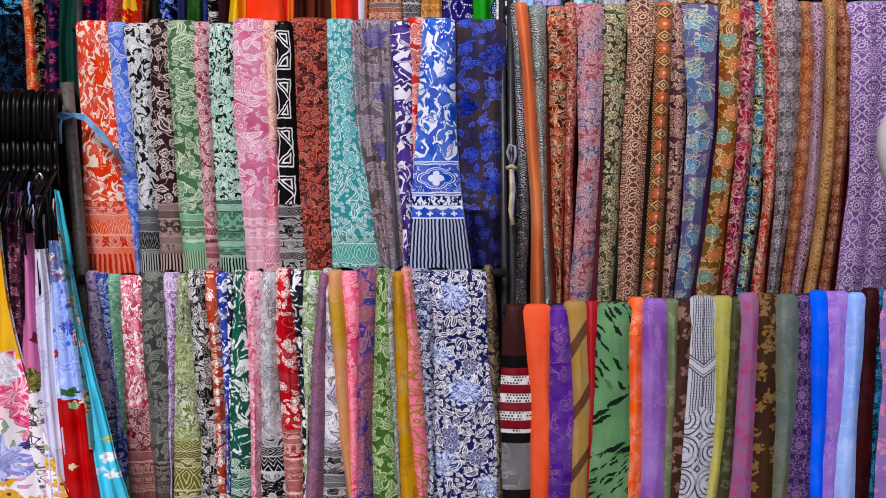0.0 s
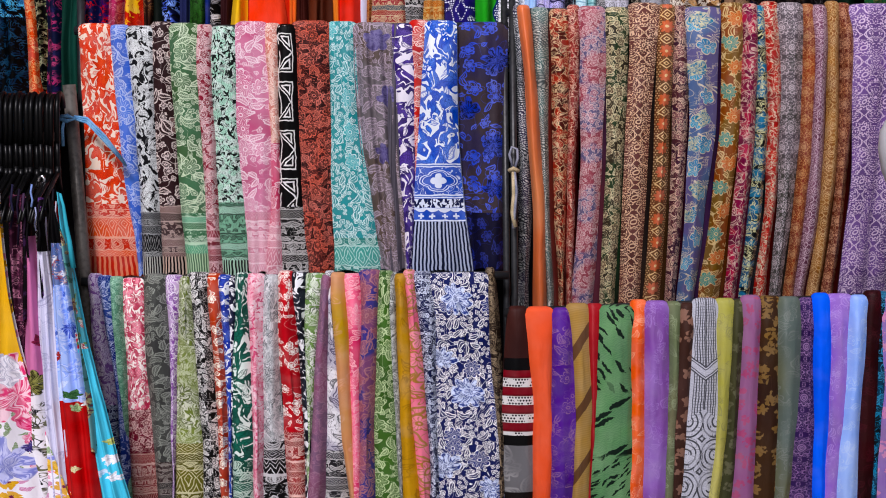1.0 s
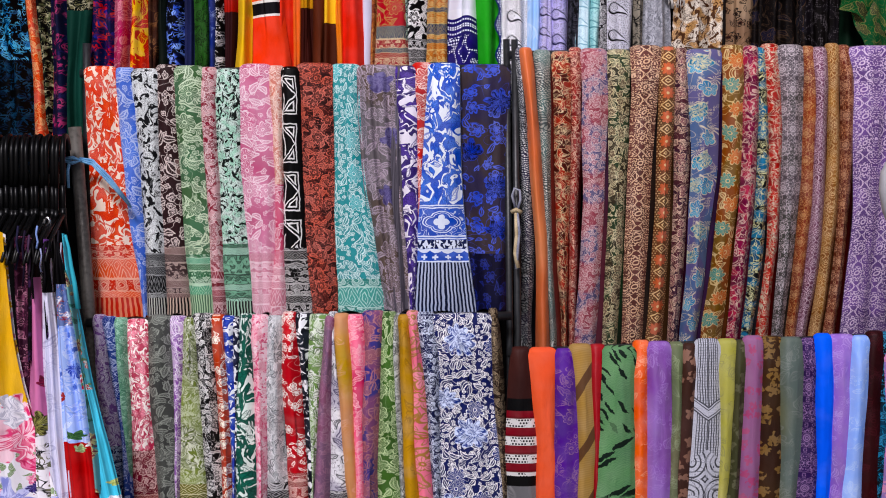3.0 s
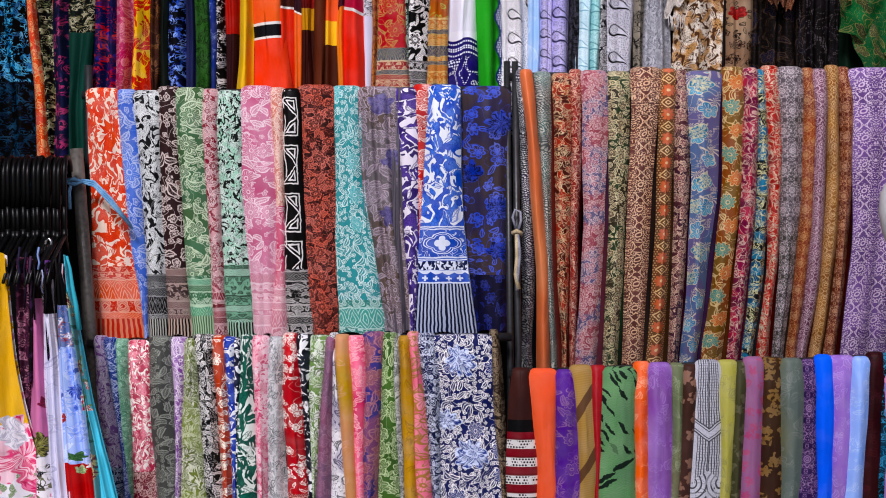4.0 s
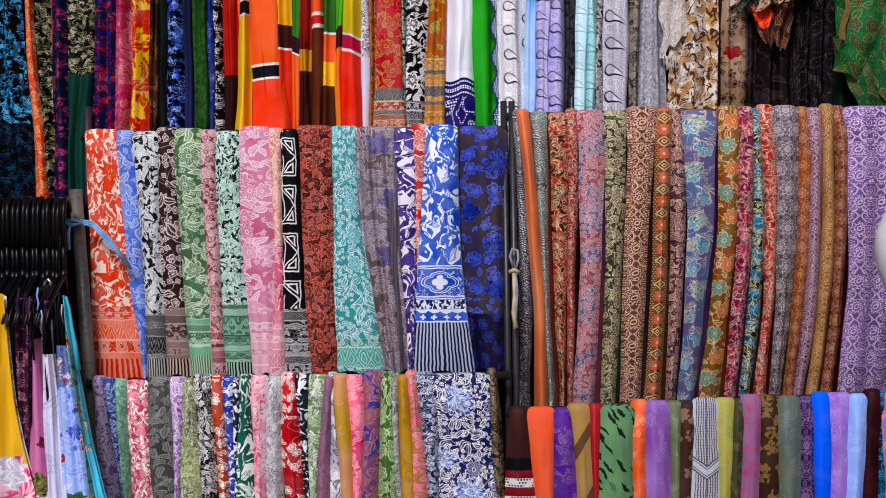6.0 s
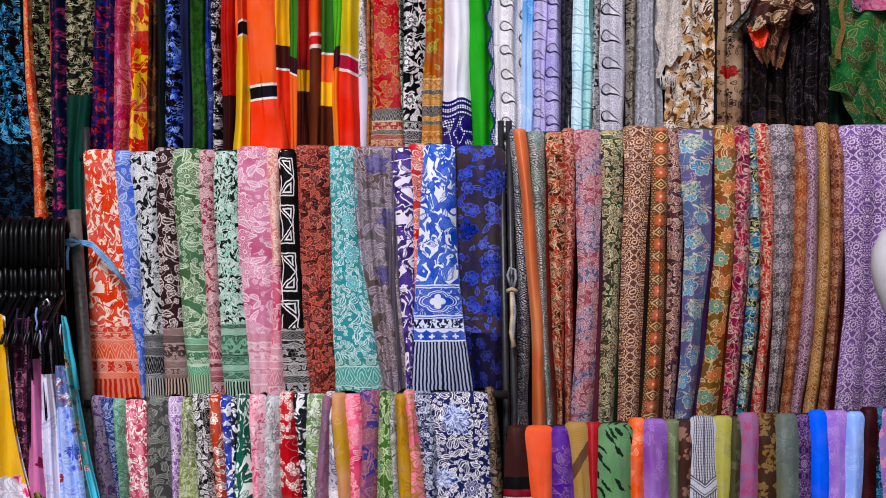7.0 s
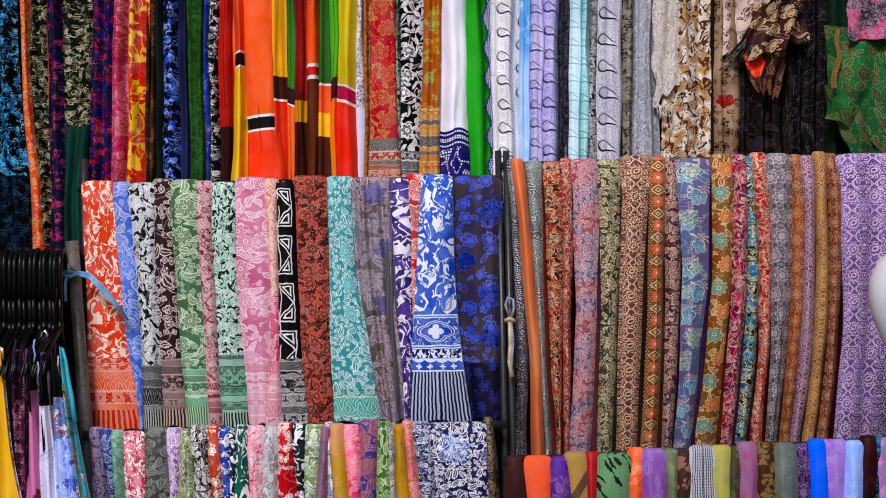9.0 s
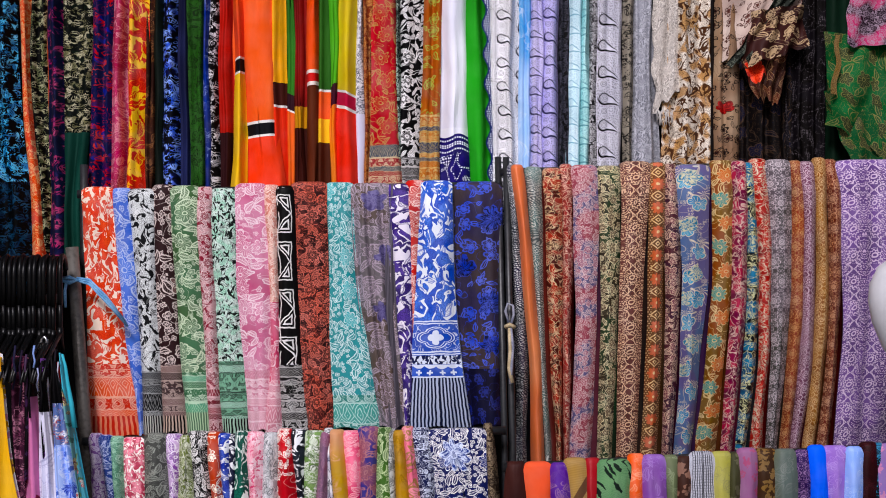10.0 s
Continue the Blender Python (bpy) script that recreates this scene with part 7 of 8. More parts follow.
hanging("shawl", "light blue shawl hanging from the rail", "shawl", "sarongs on the top rail", cloth("faint", "519fdc a1c7f1 d5e6f9", 1.74, 0.2),
        (0.215, 0.251), (0.212, 0.245), (0.21, 0.242), (2.612, 2.185, 1.964), 1.845, 0.1050, 0.026, seed=127, pleats=1, rod=0.014, sway=0.008, power=2.0)
hanging("shawl", "lilac paisley shawl hanging from the rail", "shawl", "sarongs on the top rail", cloth("paisley", "c7c1f1 d5cef9 2d2a48", 1.25, 0.2),
        (0.242, 0.286), (0.237, 0.279), (0.233, 0.277), (2.608, 2.184, 1.964), 1.848, 0.0975, 0.026, seed=128, pleats=2, rod=0.014, sway=0.008, power=2.0)
hanging("shawl", "lavender paisley shawl hanging from the rail", "shawl", "sarongs on the top rail", cloth("paisley", "bfb9f3 ccc6f6 27244e", 1, 0.2),
        (0.276, 0.332), (0.271, 0.325), (0.266, 0.323), (2.604, 2.185, 1.964), 1.850, 0.1025, 0.026, seed=129, pleats=1, rod=0.014, sway=0.008, power=2.0)
hanging("shawl", "black printed shawl hanging from the rail", "shawl", "sarongs on the top rail", cloth("swirl", "070709 0b0b0d 464653", 2.26, 0.2),
        (0.319, 0.353), (0.316, 0.347), (0.313, 0.343), (2.614, 2.186, 1.965), 1.853, 0.1120, 0.026, seed=130, pleats=1, rod=0.014, sway=0.008, power=2.0)
hanging("shawl", "pale aqua shawl hanging from the rail", "shawl", "sarongs on the top rail", cloth("paisley", "cdeef6 daf4fb 7cb4c8", 1.3, 0.2),
        (0.343, 0.38), (0.338, 0.373), (0.333, 0.369), (2.610, 2.184, 1.964), 1.844, 0.1000, 0.026, seed=131, pleats=1, rod=0.014, sway=0.008, power=2.0)
hanging("shawl", "aqua shawl hanging from the rail", "shawl", "sarongs on the top rail", cloth("paisley", "a6e2e2 b8ecec 5a9ca4", 1.3, 0.2),
        (0.37, 0.409), (0.365, 0.402), (0.361, 0.399), (2.606, 2.185, 1.964), 1.847, 0.1050, 0.026, seed=132, pleats=1, rod=0.014, sway=0.008, power=2.0)
hanging("shawl", "black and white dotted shawl hanging from the rail", "shawl", "sarongs on the top rail", cloth("swirl", "0b0b0d 0e0e10 d8d8dc", 3.02, 0.2),
        (0.399, 0.43), (0.393, 0.423), (0.392, 0.42), (2.602, 2.185, 1.964), 1.849, 0.1080, 0.026, seed=133, pleats=1, rod=0.014, sway=0.008, power=2.0)
hanging("shawl", "grey-white with black scrolls shawl hanging from the rail", "shawl", "sarongs on the top rail", cloth("paisley", "c2c2d0 d0d0dc 050507", 0.9, 0.2),
        (0.419, 0.487), (0.413, 0.479), (0.411, 0.477), (2.612, 2.185, 1.964), 1.851, 0.1025, 0.026, seed=134, pleats=1, rod=0.014, sway=0.008, power=2.0)
hanging("shawl", "black shawl hanging from the rail", "shawl", "sarongs on the top rail", cloth("plain", "050507 09090b", 1.45, 0.2),
        (0.473, 0.495), (0.469, 0.489), (0.466, 0.485), (2.608, 2.186, 1.965), 1.843, 0.1120, 0.026, seed=135, pleats=1, rod=0.014, sway=0.008, power=2.0)
hanging("shawl", "cream with black leaf print shawl hanging from the rail", "shawl", "sarongs on the top rail", cloth("glint", "908879 a29b89 0e0d0c 171511", 2.17, 0.2),
        (0.482, 0.526), (0.475, 0.517), (0.472, 0.509), (2.604, 2.184, 1.964), 1.845, 0.1000, 0.026, seed=136, pleats=1, rod=0.014, sway=0.008, power=2.0)
hanging("shawl", "grey damask lace shawl hanging from the rail", "shawl", "sarongs on the top rail", cloth("brush", "6e7078 b8bac4 84868f 9a9ca6", 2.31, 0.2),
        (0.518, 0.583), (0.509, 0.577), (0.503, 0.58), (2.614, 2.185, 1.964), 1.848, 0.1050, 0.026, seed=137, pleats=2, rod=0.014, sway=0.008, power=2.0)
hanging("shawl", "white with brown blossom print shawl hanging from the rail", "shawl", "sarongs on the top rail", cloth("islands", "ece2d2 4c2e1a 3a2415 c49864", 1.3, 0.2),
        (0.588, 0.718), (0.581, 0.711), (0.575, 0.71), (2.610, 2.184, 1.964), 1.850, 0.0975, 0.026, seed=138, pleats=2, rod=0.014, sway=0.008, power=2.0)
hanging("shawl", "black-brown shawl hanging from the rail", "shawl", "sarongs on the top rail", cloth("plain", "0c0808 130c0a", 1.45, 0.2),
        (0.704, 0.734), (0.699, 0.724), (0.697, 0.718), (2.606, 2.185, 1.964), 1.853, 0.1080, 0.026, seed=139, pleats=1, rod=0.014, sway=0.008, power=2.0)
hanging("shawl", "beige with dark tendrils and red blossom shawl hanging from the rail", "shawl", "sarongs on the top rail", cloth("sprig", "9d8368 876950 140d0b 8b2b20", 2.03, 0.2, ((-0.008, 0.455, 0.020, 5, "aa1f1b", "6d1111"), )),
        (0.714, 0.805), (0.708, 0.794), (0.707, 0.787), (2.602, 2.184, 1.963), 1.844, 0.0940, 0.026, seed=140, pleats=2, rod=0.014, sway=0.008, power=2.0)
hanging("shawl", "near-black drawn shawl hanging from the rail", "shawl", "sarongs on the top rail", cloth("garden", "090505 140a09 463426 0a0f28", 1.5, 0.25),
        (0.787, 0.933), (0.784, 0.925), (0.783, 0.922), (2.612, 2.186, 1.965), 1.847, 0.1140, 0.026, seed=141, pleats=3, rod=0.014, sway=0.008, power=2.0)
hanging("shawl", "near-black beaded shawl hanging from the rail", "shawl", "sarongs on the top rail", cloth("dotted", "060303 0c080d 4e484c", 1.89, 0.2),
        (0.916, 1.019), (0.911, 1.011), (0.91, 1.007), (2.608, 2.186, 1.965), 1.849, 0.1160, 0.026, seed=142, pleats=3, rod=0.014, sway=0.008, power=2.0)
hanging("shawl", "dark green shawl hanging from the rail", "shawl", "sarongs on the top rail", cloth("plain", "092014 0b2719", 1.45, 0.2),
        (0.999, 1.23), (0.99, 1.22), (0.987, 1.216), (2.604, 2.186, 1.965), 1.851, 0.1160, 0.026, seed=143, pleats=3, rod=0.014, sway=0.008, power=2.0)

# rails and posts
bar("rail", [(-0.916, 0.0, 1.930), (0.165, 0.0, 1.944)], 0.011, BLACK_PAINT, "black painted steel rail carrying batik scarves", "rail")
bar("rail", [(0.158, 0.0, 1.977), (1.307, 0.0, 1.995)], 0.011, BLACK_PAINT, "black painted steel rail carrying pashminas", "rail")
bar("rail", [(-0.892, -0.055, 1.307), (0.166, -0.055, 1.326)], 0.011, BLACK_PAINT, "black painted steel rail under the lower scarves", "rail")
bar("rail", [(0.157, -0.075, 1.235), (1.287, -0.075, 1.284)], 0.011, BLACK_PAINT, "black painted steel rail with plain scarves", "rail")
bar("rail", [(-1.388, 0.1, 2.606), (1.388, 0.1, 2.606)], 0.011, BLACK_PAINT, "black steel top rail carrying the sarongs", "rail")
bar("post", [(-0.924, -0.03, 1.794), (-0.889, -0.03, 1.325), (-0.789, -0.03, 0.0)], 0.0165, GALVANISED, "worn galvanised steel pipe post leaning slightly", "post")
bar("post", [(-0.906, 0.03, 2.008), (-0.906, 0.03, 1.794), (-0.894, 0.03, 1.322), (-0.884, 0.03, 0.0)], 0.010, BLACK_PAINT, "thin black steel post beside the pipe", "post")
bar("post", [(0.154, 0.0, 2.017), (0.164, 0.0, 1.298), (0.164, 0.0, 0.0)], 0.0085, BLACK_PAINT, "black painted steel post of the scarf rack", "post")
bar("post", [(0.174, -0.005, 2.016), (0.184, -0.005, 1.298), (0.184, -0.005, 0.0)], 0.0085, BLACK_PAINT, "black painted steel post of the scarf rack", "post")
bar("post", [(-1.36, 0.13, 0.0), (-1.36, 0.13, 2.62)], 0.014, BLACK_PAINT, "black steel post holding the top rail", "post")
bar("post", [(1.36, 0.13, 0.0), (1.36, 0.13, 2.62)], 0.014, BLACK_PAINT, "black steel post holding the top rail", "post")
bar("rail", [(-1.243, -0.115, 1.664), (-0.932, -0.115, 1.664)], 0.011, GALVANISED, "steel clothes rail full of black hangers", "rail")
bar("post", [(-1.243, -0.115, 0.0), (-1.243, -0.115, 1.684)], 0.014, GALVANISED, "steel post of the clothes rail", "post")


def hanger():
    """A black hanger seen edge on: hook over the rail, neck, sloping shoulders and bar."""
    r = 0.045
    thing = mesh_object("hanger", tube(bmesh.new(), [(0, -0.16, -0.10), (0, -0.16, -0.05), (0, -0.16 - 0.004, -0.02)], 0.0062, 8), HANGER_BLACK)
    arc = [(0, -0.16, -0.022)] + [(0, -0.16+ 0.045 - r * math.cos(a), 0.057 + r * math.sin(a)) for a in (math.pi * k / 12 for k in range(0, 12))]
    part("hook", tube(bmesh.new(), arc, 0.0066, 8), HANGER_BLACK, thing)
    for s in (-1, 1):
        arm = [(0.0, -0.16, -0.09), (-0.004, -0.16 + s * 0.05, -0.115), (-0.010, -0.16 + s * 0.12, -0.15), (-0.014, -0.16 + s * 0.17, -0.20)]
        part("shoulder", tube(bmesh.new(), arm, lambda k: 0.006 - 0.002 * k, 8), HANGER_BLACK, thing)
    part("collar", tube(bmesh.new(), [(0, -0.16, -0.075), (0, -0.16, -0.105)], 0.0075, 10), HANGER_BLACK, thing)
    return tagged(thing, "black plastic clothes hanger on a steel rail", "hanger", "hangers on the clothes rail")


first = hanger()
first.matrix_basis = pose(-1.143, 0, 1.664, 0, 0, 2.5)
for i in range(1, 18):
    x = -1.143 + i * 0.0123
    copy_thing(first, pose(x, 0, 1.664 + 0.0035 * math.sin(i * 2.3), 0, 0.6 * math.sin(i * 1.7), 2.5 + 0.9 * math.sin(i * 3.1)))
steel_hook = mesh_object("hanger", tube(bmesh.new(), [(-0.966, -0.2, 1.491), (-0.964, -0.2, 1.546), (-0.960, -0.2, 1.565), (-0.953, -0.2, 1.570), (-0.948, -0.2, 1.562), (-0.949, -0.2, 1.543)], 0.0045, 8), HOOK_STEEL)
tagged(steel_hook, "bare steel hanger hook among the dresses", "hanger")


# dresses on the clothes rail
hanging("dress", "yellow sleeveless dress printed with pink and lavender flowers", "dress", "dresses on the clothes rail", cloth("plain", "dfaa0f e4b31b", 1, 0.2, ((0.038, 0.479, 0.076, 7, "da3870", "f5cbd8"), (0.072, 0.553, 0.032, 5, "cf2b63", "ea76a0"), (0.022, 0.628, 0.060, 7, "8088d4", "c7cbf5"), (0.046, 0.423, 0.032, 5, "ebe9f0", "babac9"), (0.084, 0.654, 0.023, 5, "d4a023", "e4c055"), (0.076, 0.609, 0.012, 5, "7e9c68", "bbcfab"), (0.052, 0.604, 0.012, 9, "281c4f", "594e97"), )),
        (-1.115, -1.031), (-1.132, -0.988), (-1.15, -0.866), (1.540, 1.184, 0.810), 0.703, -0.3, 0.02, seed=144, pleats=1, over=False, bands=((1.136, "printed_skirt", cloth("dress", "ebe9f0 eac1d1 df6592 75925c aa1449", 3.0, 0.2, ((0.038, 0.479, 0.076, 7, "da3870", "f5cbd8"), (0.072, 0.553, 0.032, 5, "cf2b63", "ea76a0"), (0.022, 0.628, 0.060, 7, "8088d4", "c7cbf5"), (0.046, 0.423, 0.032, 5, "ebe9f0", "babac9"), (0.084, 0.654, 0.023, 5, "d4a023", "e4c055"), (0.076, 0.609, 0.012, 5, "7e9c68", "bbcfab"), (0.052, 0.604, 0.012, 9, "281c4f", "594e97"), ))), (0.861, "hem", cloth("dress", "ebe9f0 d49c1b dfae30 c982aa 6d1e45", 3.4, 0.2, ((0.038, 0.479, 0.076, 7, "da3870", "f5cbd8"), (0.072, 0.553, 0.032, 5, "cf2b63", "ea76a0"), (0.022, 0.628, 0.060, 7, "8088d4", "c7cbf5"), (0.046, 0.423, 0.032, 5, "ebe9f0", "babac9"), (0.084, 0.654, 0.023, 5, "d4a023", "e4c055"), (0.076, 0.609, 0.012, 5, "7e9c68", "bbcfab"), (0.052, 0.604, 0.012, 9, "281c4f", "594e97"), ))), ))
hanging("dress", "maroon dress with small mixed flowers", "dress", "dresses on the clothes rail", cloth("glint", "351227 431b35 aa6e85 6d324f", 1.8, 0.2),
        (-1.017, -0.974), (-1.013, -0.979), (-0.996, -0.978), (1.526, 1.339, 1.179), 1.159, -0.252, 0.02, seed=145, pleats=1, over=False)
hanging("dress", "black dress bodice with violet trim", "dress", "dresses on the clothes rail", cloth("patches", "050406 09070b 311b3c", 2.4, 0.2),
        (-0.986, -0.97), (-0.982, -0.968), (-0.981, -0.97), (1.520, 1.393, 1.233), 1.233, -0.26, 0.02, seed=146, pleats=1, over=False)
# black 040305 tops, here and below: straps plus hanger shadow put into the colour
hanging("dress", "pink dress with printed hem and black straps", "dress", "dresses on the clothes rail", cloth("plain", "040305 08060a", 1, 0.2, ((-0.007, 0.428, 0.028, 8, "97974e", "2e2912"), (0.017, 0.327, 0.016, 5, "971b47", "6d1435"), )),
        (-0.976, -0.96), (-0.979, -0.935), (-1.015, -0.854), (1.513, 1.233, 0.802), 0.707, -0.255, 0.02, seed=147, pleats=1, over=False, bands=((1.430, "bodice", cloth("plain", "c96fa2 da7cb1", 1, 0.2, ((-0.007, 0.428, 0.028, 8, "97974e", "2e2912"), (0.017, 0.327, 0.016, 5, "971b47", "6d1435"), ))), (1.088, "printed_skirt", cloth("glint", "e6e4ea dcdae2 16161b 6d6d52", 1.3, 0.2, ((-0.007, 0.428, 0.028, 8, "97974e", "2e2912"), (0.017, 0.327, 0.016, 5, "971b47", "6d1435"), ))), ))
hanging("dress", "sheer grey-green dress on a black hanger", "dress", "dresses on the clothes rail", cloth("faint", "4d534a 5e645a 8e9287", 1.68, 0.2),
        (-0.971, -0.947), (-0.969, -0.932), (-0.957, -0.928), (1.452, 1.338, 1.176), 1.149, -0.225, 0.02, seed=148, pleats=1, over=False)
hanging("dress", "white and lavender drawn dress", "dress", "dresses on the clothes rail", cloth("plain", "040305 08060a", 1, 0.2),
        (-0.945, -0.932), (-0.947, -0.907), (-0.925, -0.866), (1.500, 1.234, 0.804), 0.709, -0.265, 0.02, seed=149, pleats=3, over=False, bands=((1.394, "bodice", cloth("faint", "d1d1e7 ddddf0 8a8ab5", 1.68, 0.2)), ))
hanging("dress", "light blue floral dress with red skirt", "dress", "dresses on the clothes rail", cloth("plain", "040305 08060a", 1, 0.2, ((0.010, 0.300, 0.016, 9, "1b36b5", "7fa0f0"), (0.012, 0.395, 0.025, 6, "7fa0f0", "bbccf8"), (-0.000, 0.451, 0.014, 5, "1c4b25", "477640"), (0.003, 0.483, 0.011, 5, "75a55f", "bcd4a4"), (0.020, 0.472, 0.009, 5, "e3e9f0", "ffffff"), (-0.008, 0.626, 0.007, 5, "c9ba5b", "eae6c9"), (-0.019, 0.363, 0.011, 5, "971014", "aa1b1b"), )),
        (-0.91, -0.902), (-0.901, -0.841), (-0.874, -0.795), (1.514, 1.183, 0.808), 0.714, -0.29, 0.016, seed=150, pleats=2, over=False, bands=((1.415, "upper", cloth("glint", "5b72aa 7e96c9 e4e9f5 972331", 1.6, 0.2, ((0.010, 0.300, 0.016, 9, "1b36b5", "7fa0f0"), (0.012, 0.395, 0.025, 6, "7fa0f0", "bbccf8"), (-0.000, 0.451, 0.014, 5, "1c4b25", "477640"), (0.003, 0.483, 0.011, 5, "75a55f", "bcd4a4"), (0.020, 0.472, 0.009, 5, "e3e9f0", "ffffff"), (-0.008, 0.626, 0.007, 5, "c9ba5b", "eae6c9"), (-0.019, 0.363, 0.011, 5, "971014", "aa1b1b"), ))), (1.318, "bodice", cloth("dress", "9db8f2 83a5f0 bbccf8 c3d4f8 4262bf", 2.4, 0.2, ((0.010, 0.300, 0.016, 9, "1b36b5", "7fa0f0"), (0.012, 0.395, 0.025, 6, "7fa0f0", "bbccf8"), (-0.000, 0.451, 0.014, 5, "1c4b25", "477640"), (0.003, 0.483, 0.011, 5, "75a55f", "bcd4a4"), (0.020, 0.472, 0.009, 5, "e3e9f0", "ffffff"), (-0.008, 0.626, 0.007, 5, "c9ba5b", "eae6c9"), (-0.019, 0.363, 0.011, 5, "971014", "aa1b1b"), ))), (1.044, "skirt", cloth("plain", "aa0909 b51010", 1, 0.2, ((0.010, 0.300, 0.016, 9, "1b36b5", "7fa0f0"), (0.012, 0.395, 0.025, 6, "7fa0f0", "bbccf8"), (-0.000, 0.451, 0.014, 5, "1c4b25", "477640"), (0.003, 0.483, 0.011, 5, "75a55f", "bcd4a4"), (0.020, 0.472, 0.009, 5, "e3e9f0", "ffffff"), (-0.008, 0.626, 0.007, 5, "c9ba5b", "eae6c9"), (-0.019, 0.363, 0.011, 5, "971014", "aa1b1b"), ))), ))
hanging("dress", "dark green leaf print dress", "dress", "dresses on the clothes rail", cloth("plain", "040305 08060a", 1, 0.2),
        (-0.971, -0.952), (-0.934, -0.92), (-0.929, -0.91), (1.519, 1.174, 0.793), 0.724, -0.21, 0.02, seed=151, pleats=1, over=False, bands=((1.350, "bodice", cloth("glint", "090f15 1a2535 d7dbdf a0253d", 1.6, 0.2)), ))
hanging("dress", "black dress with violet flowers", "dress", "dresses on the clothes rail", cloth("patches", "050407 0a070c 633a7f", 2.4, 0.2),
        (-0.945, -0.929), (-0.943, -0.93), (-0.936, -0.926), (1.520, 1.407, 1.287), 1.287, -0.265, 0.02, seed=152, pleats=1, over=False)
hanging("dress", "turquoise dress with white blossoms", "dress", "dresses on the clothes rail", cloth("plain", "3cbcd4 48c7df", 1, 0.2, ((0.010, 0.627, 0.014, 5, "dfe3f0", "ffffff"), (0.016, 0.585, 0.011, 5, "9daf4d", "ccd484"), (0.013, 0.668, 0.012, 5, "dfe3f0", "ffffff"), (-0.006, 0.657, 0.009, 5, "dfe3f0", "b0d1ea"), (0.041, 0.526, 0.010, 5, "1e707a", "4b99a0"), )),
        (-0.899, -0.893), (-0.858, -0.83), (-0.805, -0.733), (1.533, 1.181, 0.805), 0.710, -0.272, 0.018, seed=153, pleats=3, over=False, bands=((1.307, "flowered_middle", cloth("dress", "4da5b5 bf424e d3dfd7 637f41 dfe3f0", 4.0, 0.2, ((0.010, 0.627, 0.014, 5, "dfe3f0", "ffffff"), (0.016, 0.585, 0.011, 5, "9daf4d", "ccd484"), (0.013, 0.668, 0.012, 5, "dfe3f0", "ffffff"), (-0.006, 0.657, 0.009, 5, "dfe3f0", "b0d1ea"), (0.041, 0.526, 0.010, 5, "1e707a", "4b99a0"), ))), (1.167, "skirt", cloth("plain", "38bdda 44c8e4", 1, 0.2, ((0.010, 0.627, 0.014, 5, "dfe3f0", "ffffff"), (0.016, 0.585, 0.011, 5, "9daf4d", "ccd484"), (0.013, 0.668, 0.012, 5, "dfe3f0", "ffffff"), (-0.006, 0.657, 0.009, 5, "dfe3f0", "b0d1ea"), (0.041, 0.526, 0.010, 5, "1e707a", "4b99a0"), ))), ))
hanging("dress", "grey-teal printed dress in narrow folds", "dress", "dresses on the clothes rail", cloth("dress", "599397 6d323f b5b57f 295c4f 0f0f15", 4.0, 0.2),
        (-0.891, -0.885), (-0.851, -0.835), (-0.827, -0.799), (1.447, 1.182, 0.914), 0.925, -0.282, 0.02, seed=154, pleats=1, over=False)

# ---- string, cord and draped shawls ----
knot = mesh_object("string", tube(bmesh.new(), [(-0.943, -0.055, 1.714), (-0.923, -0.062, 1.717), (-0.903, -0.058, 1.710), (-0.923, -0.062, 1.704), (-0.943, -0.055, 1.710)], 0.0052, 8), BLUE_STRING)
for k in range(3):
    dz = 0.007 * k
    part("strand", tube(bmesh.new(), [Vector((-0.906, -0.055, 1.715)) + Vector((0, 0, -dz * 0.4)), Vector((-0.873, -0.065, 1.711)) + Vector((0, 0, -dz * 0.8)),
                                      Vector((-0.830, -0.07, 1.669)) + Vector((0, 0, -dz)), Vector((-0.789, -0.045, 1.596)) + Vector((0.004 * k, 0, 0.012 - dz))], 0.0036, 6), BLUE_STRING, knot)
part("tail", tube(bmesh.new(), [(-0.931, -0.056, 1.710), (-0.935, -0.06, 1.684), (-0.934, -0.058, 1.642)], 0.0042, 6), BLUE_STRING, knot)
tagged(knot, "light blue nylon string tied round the pipe", "string")

cord = mesh_object("cord", tube(bmesh.new(), [(0.179, -0.03, 1.587), (0.168, -0.034, 1.624), (0.174, -0.034, 1.643), (0.187, -0.034, 1.638), (0.189, -0.034, 1.615), (0.180, -0.034, 1.584)], 0.0034, 8), GREY_CORD)
part("knot", tube(bmesh.new(), [(0.167, -0.032, 1.584), (0.178, -0.038, 1.590), (0.191, -0.032, 1.583)], 0.0055, 8), TWINE, cord)
part("loose_end", tube(bmesh.new(), [(0.177, -0.034, 1.582), (0.179, -0.036, 1.525), (0.176, -0.034, 1.481), (0.183, -0.034, 1.444)], lambda k: 0.004 + 0.002 * k, 8), TWINE, cord, "frayed straw-coloured end")
part("loose_end", tube(bmesh.new(), [(0.181, -0.034, 1.582), (0.186, -0.036, 1.533), (0.182, -0.036, 1.490), (0.179, -0.034, 1.441)], lambda k: 0.0035 + 0.001 * k, 8), GREY_CORD, cord)
tagged(cord, "grey cord knotted to the rack post with straw ends", "cord")


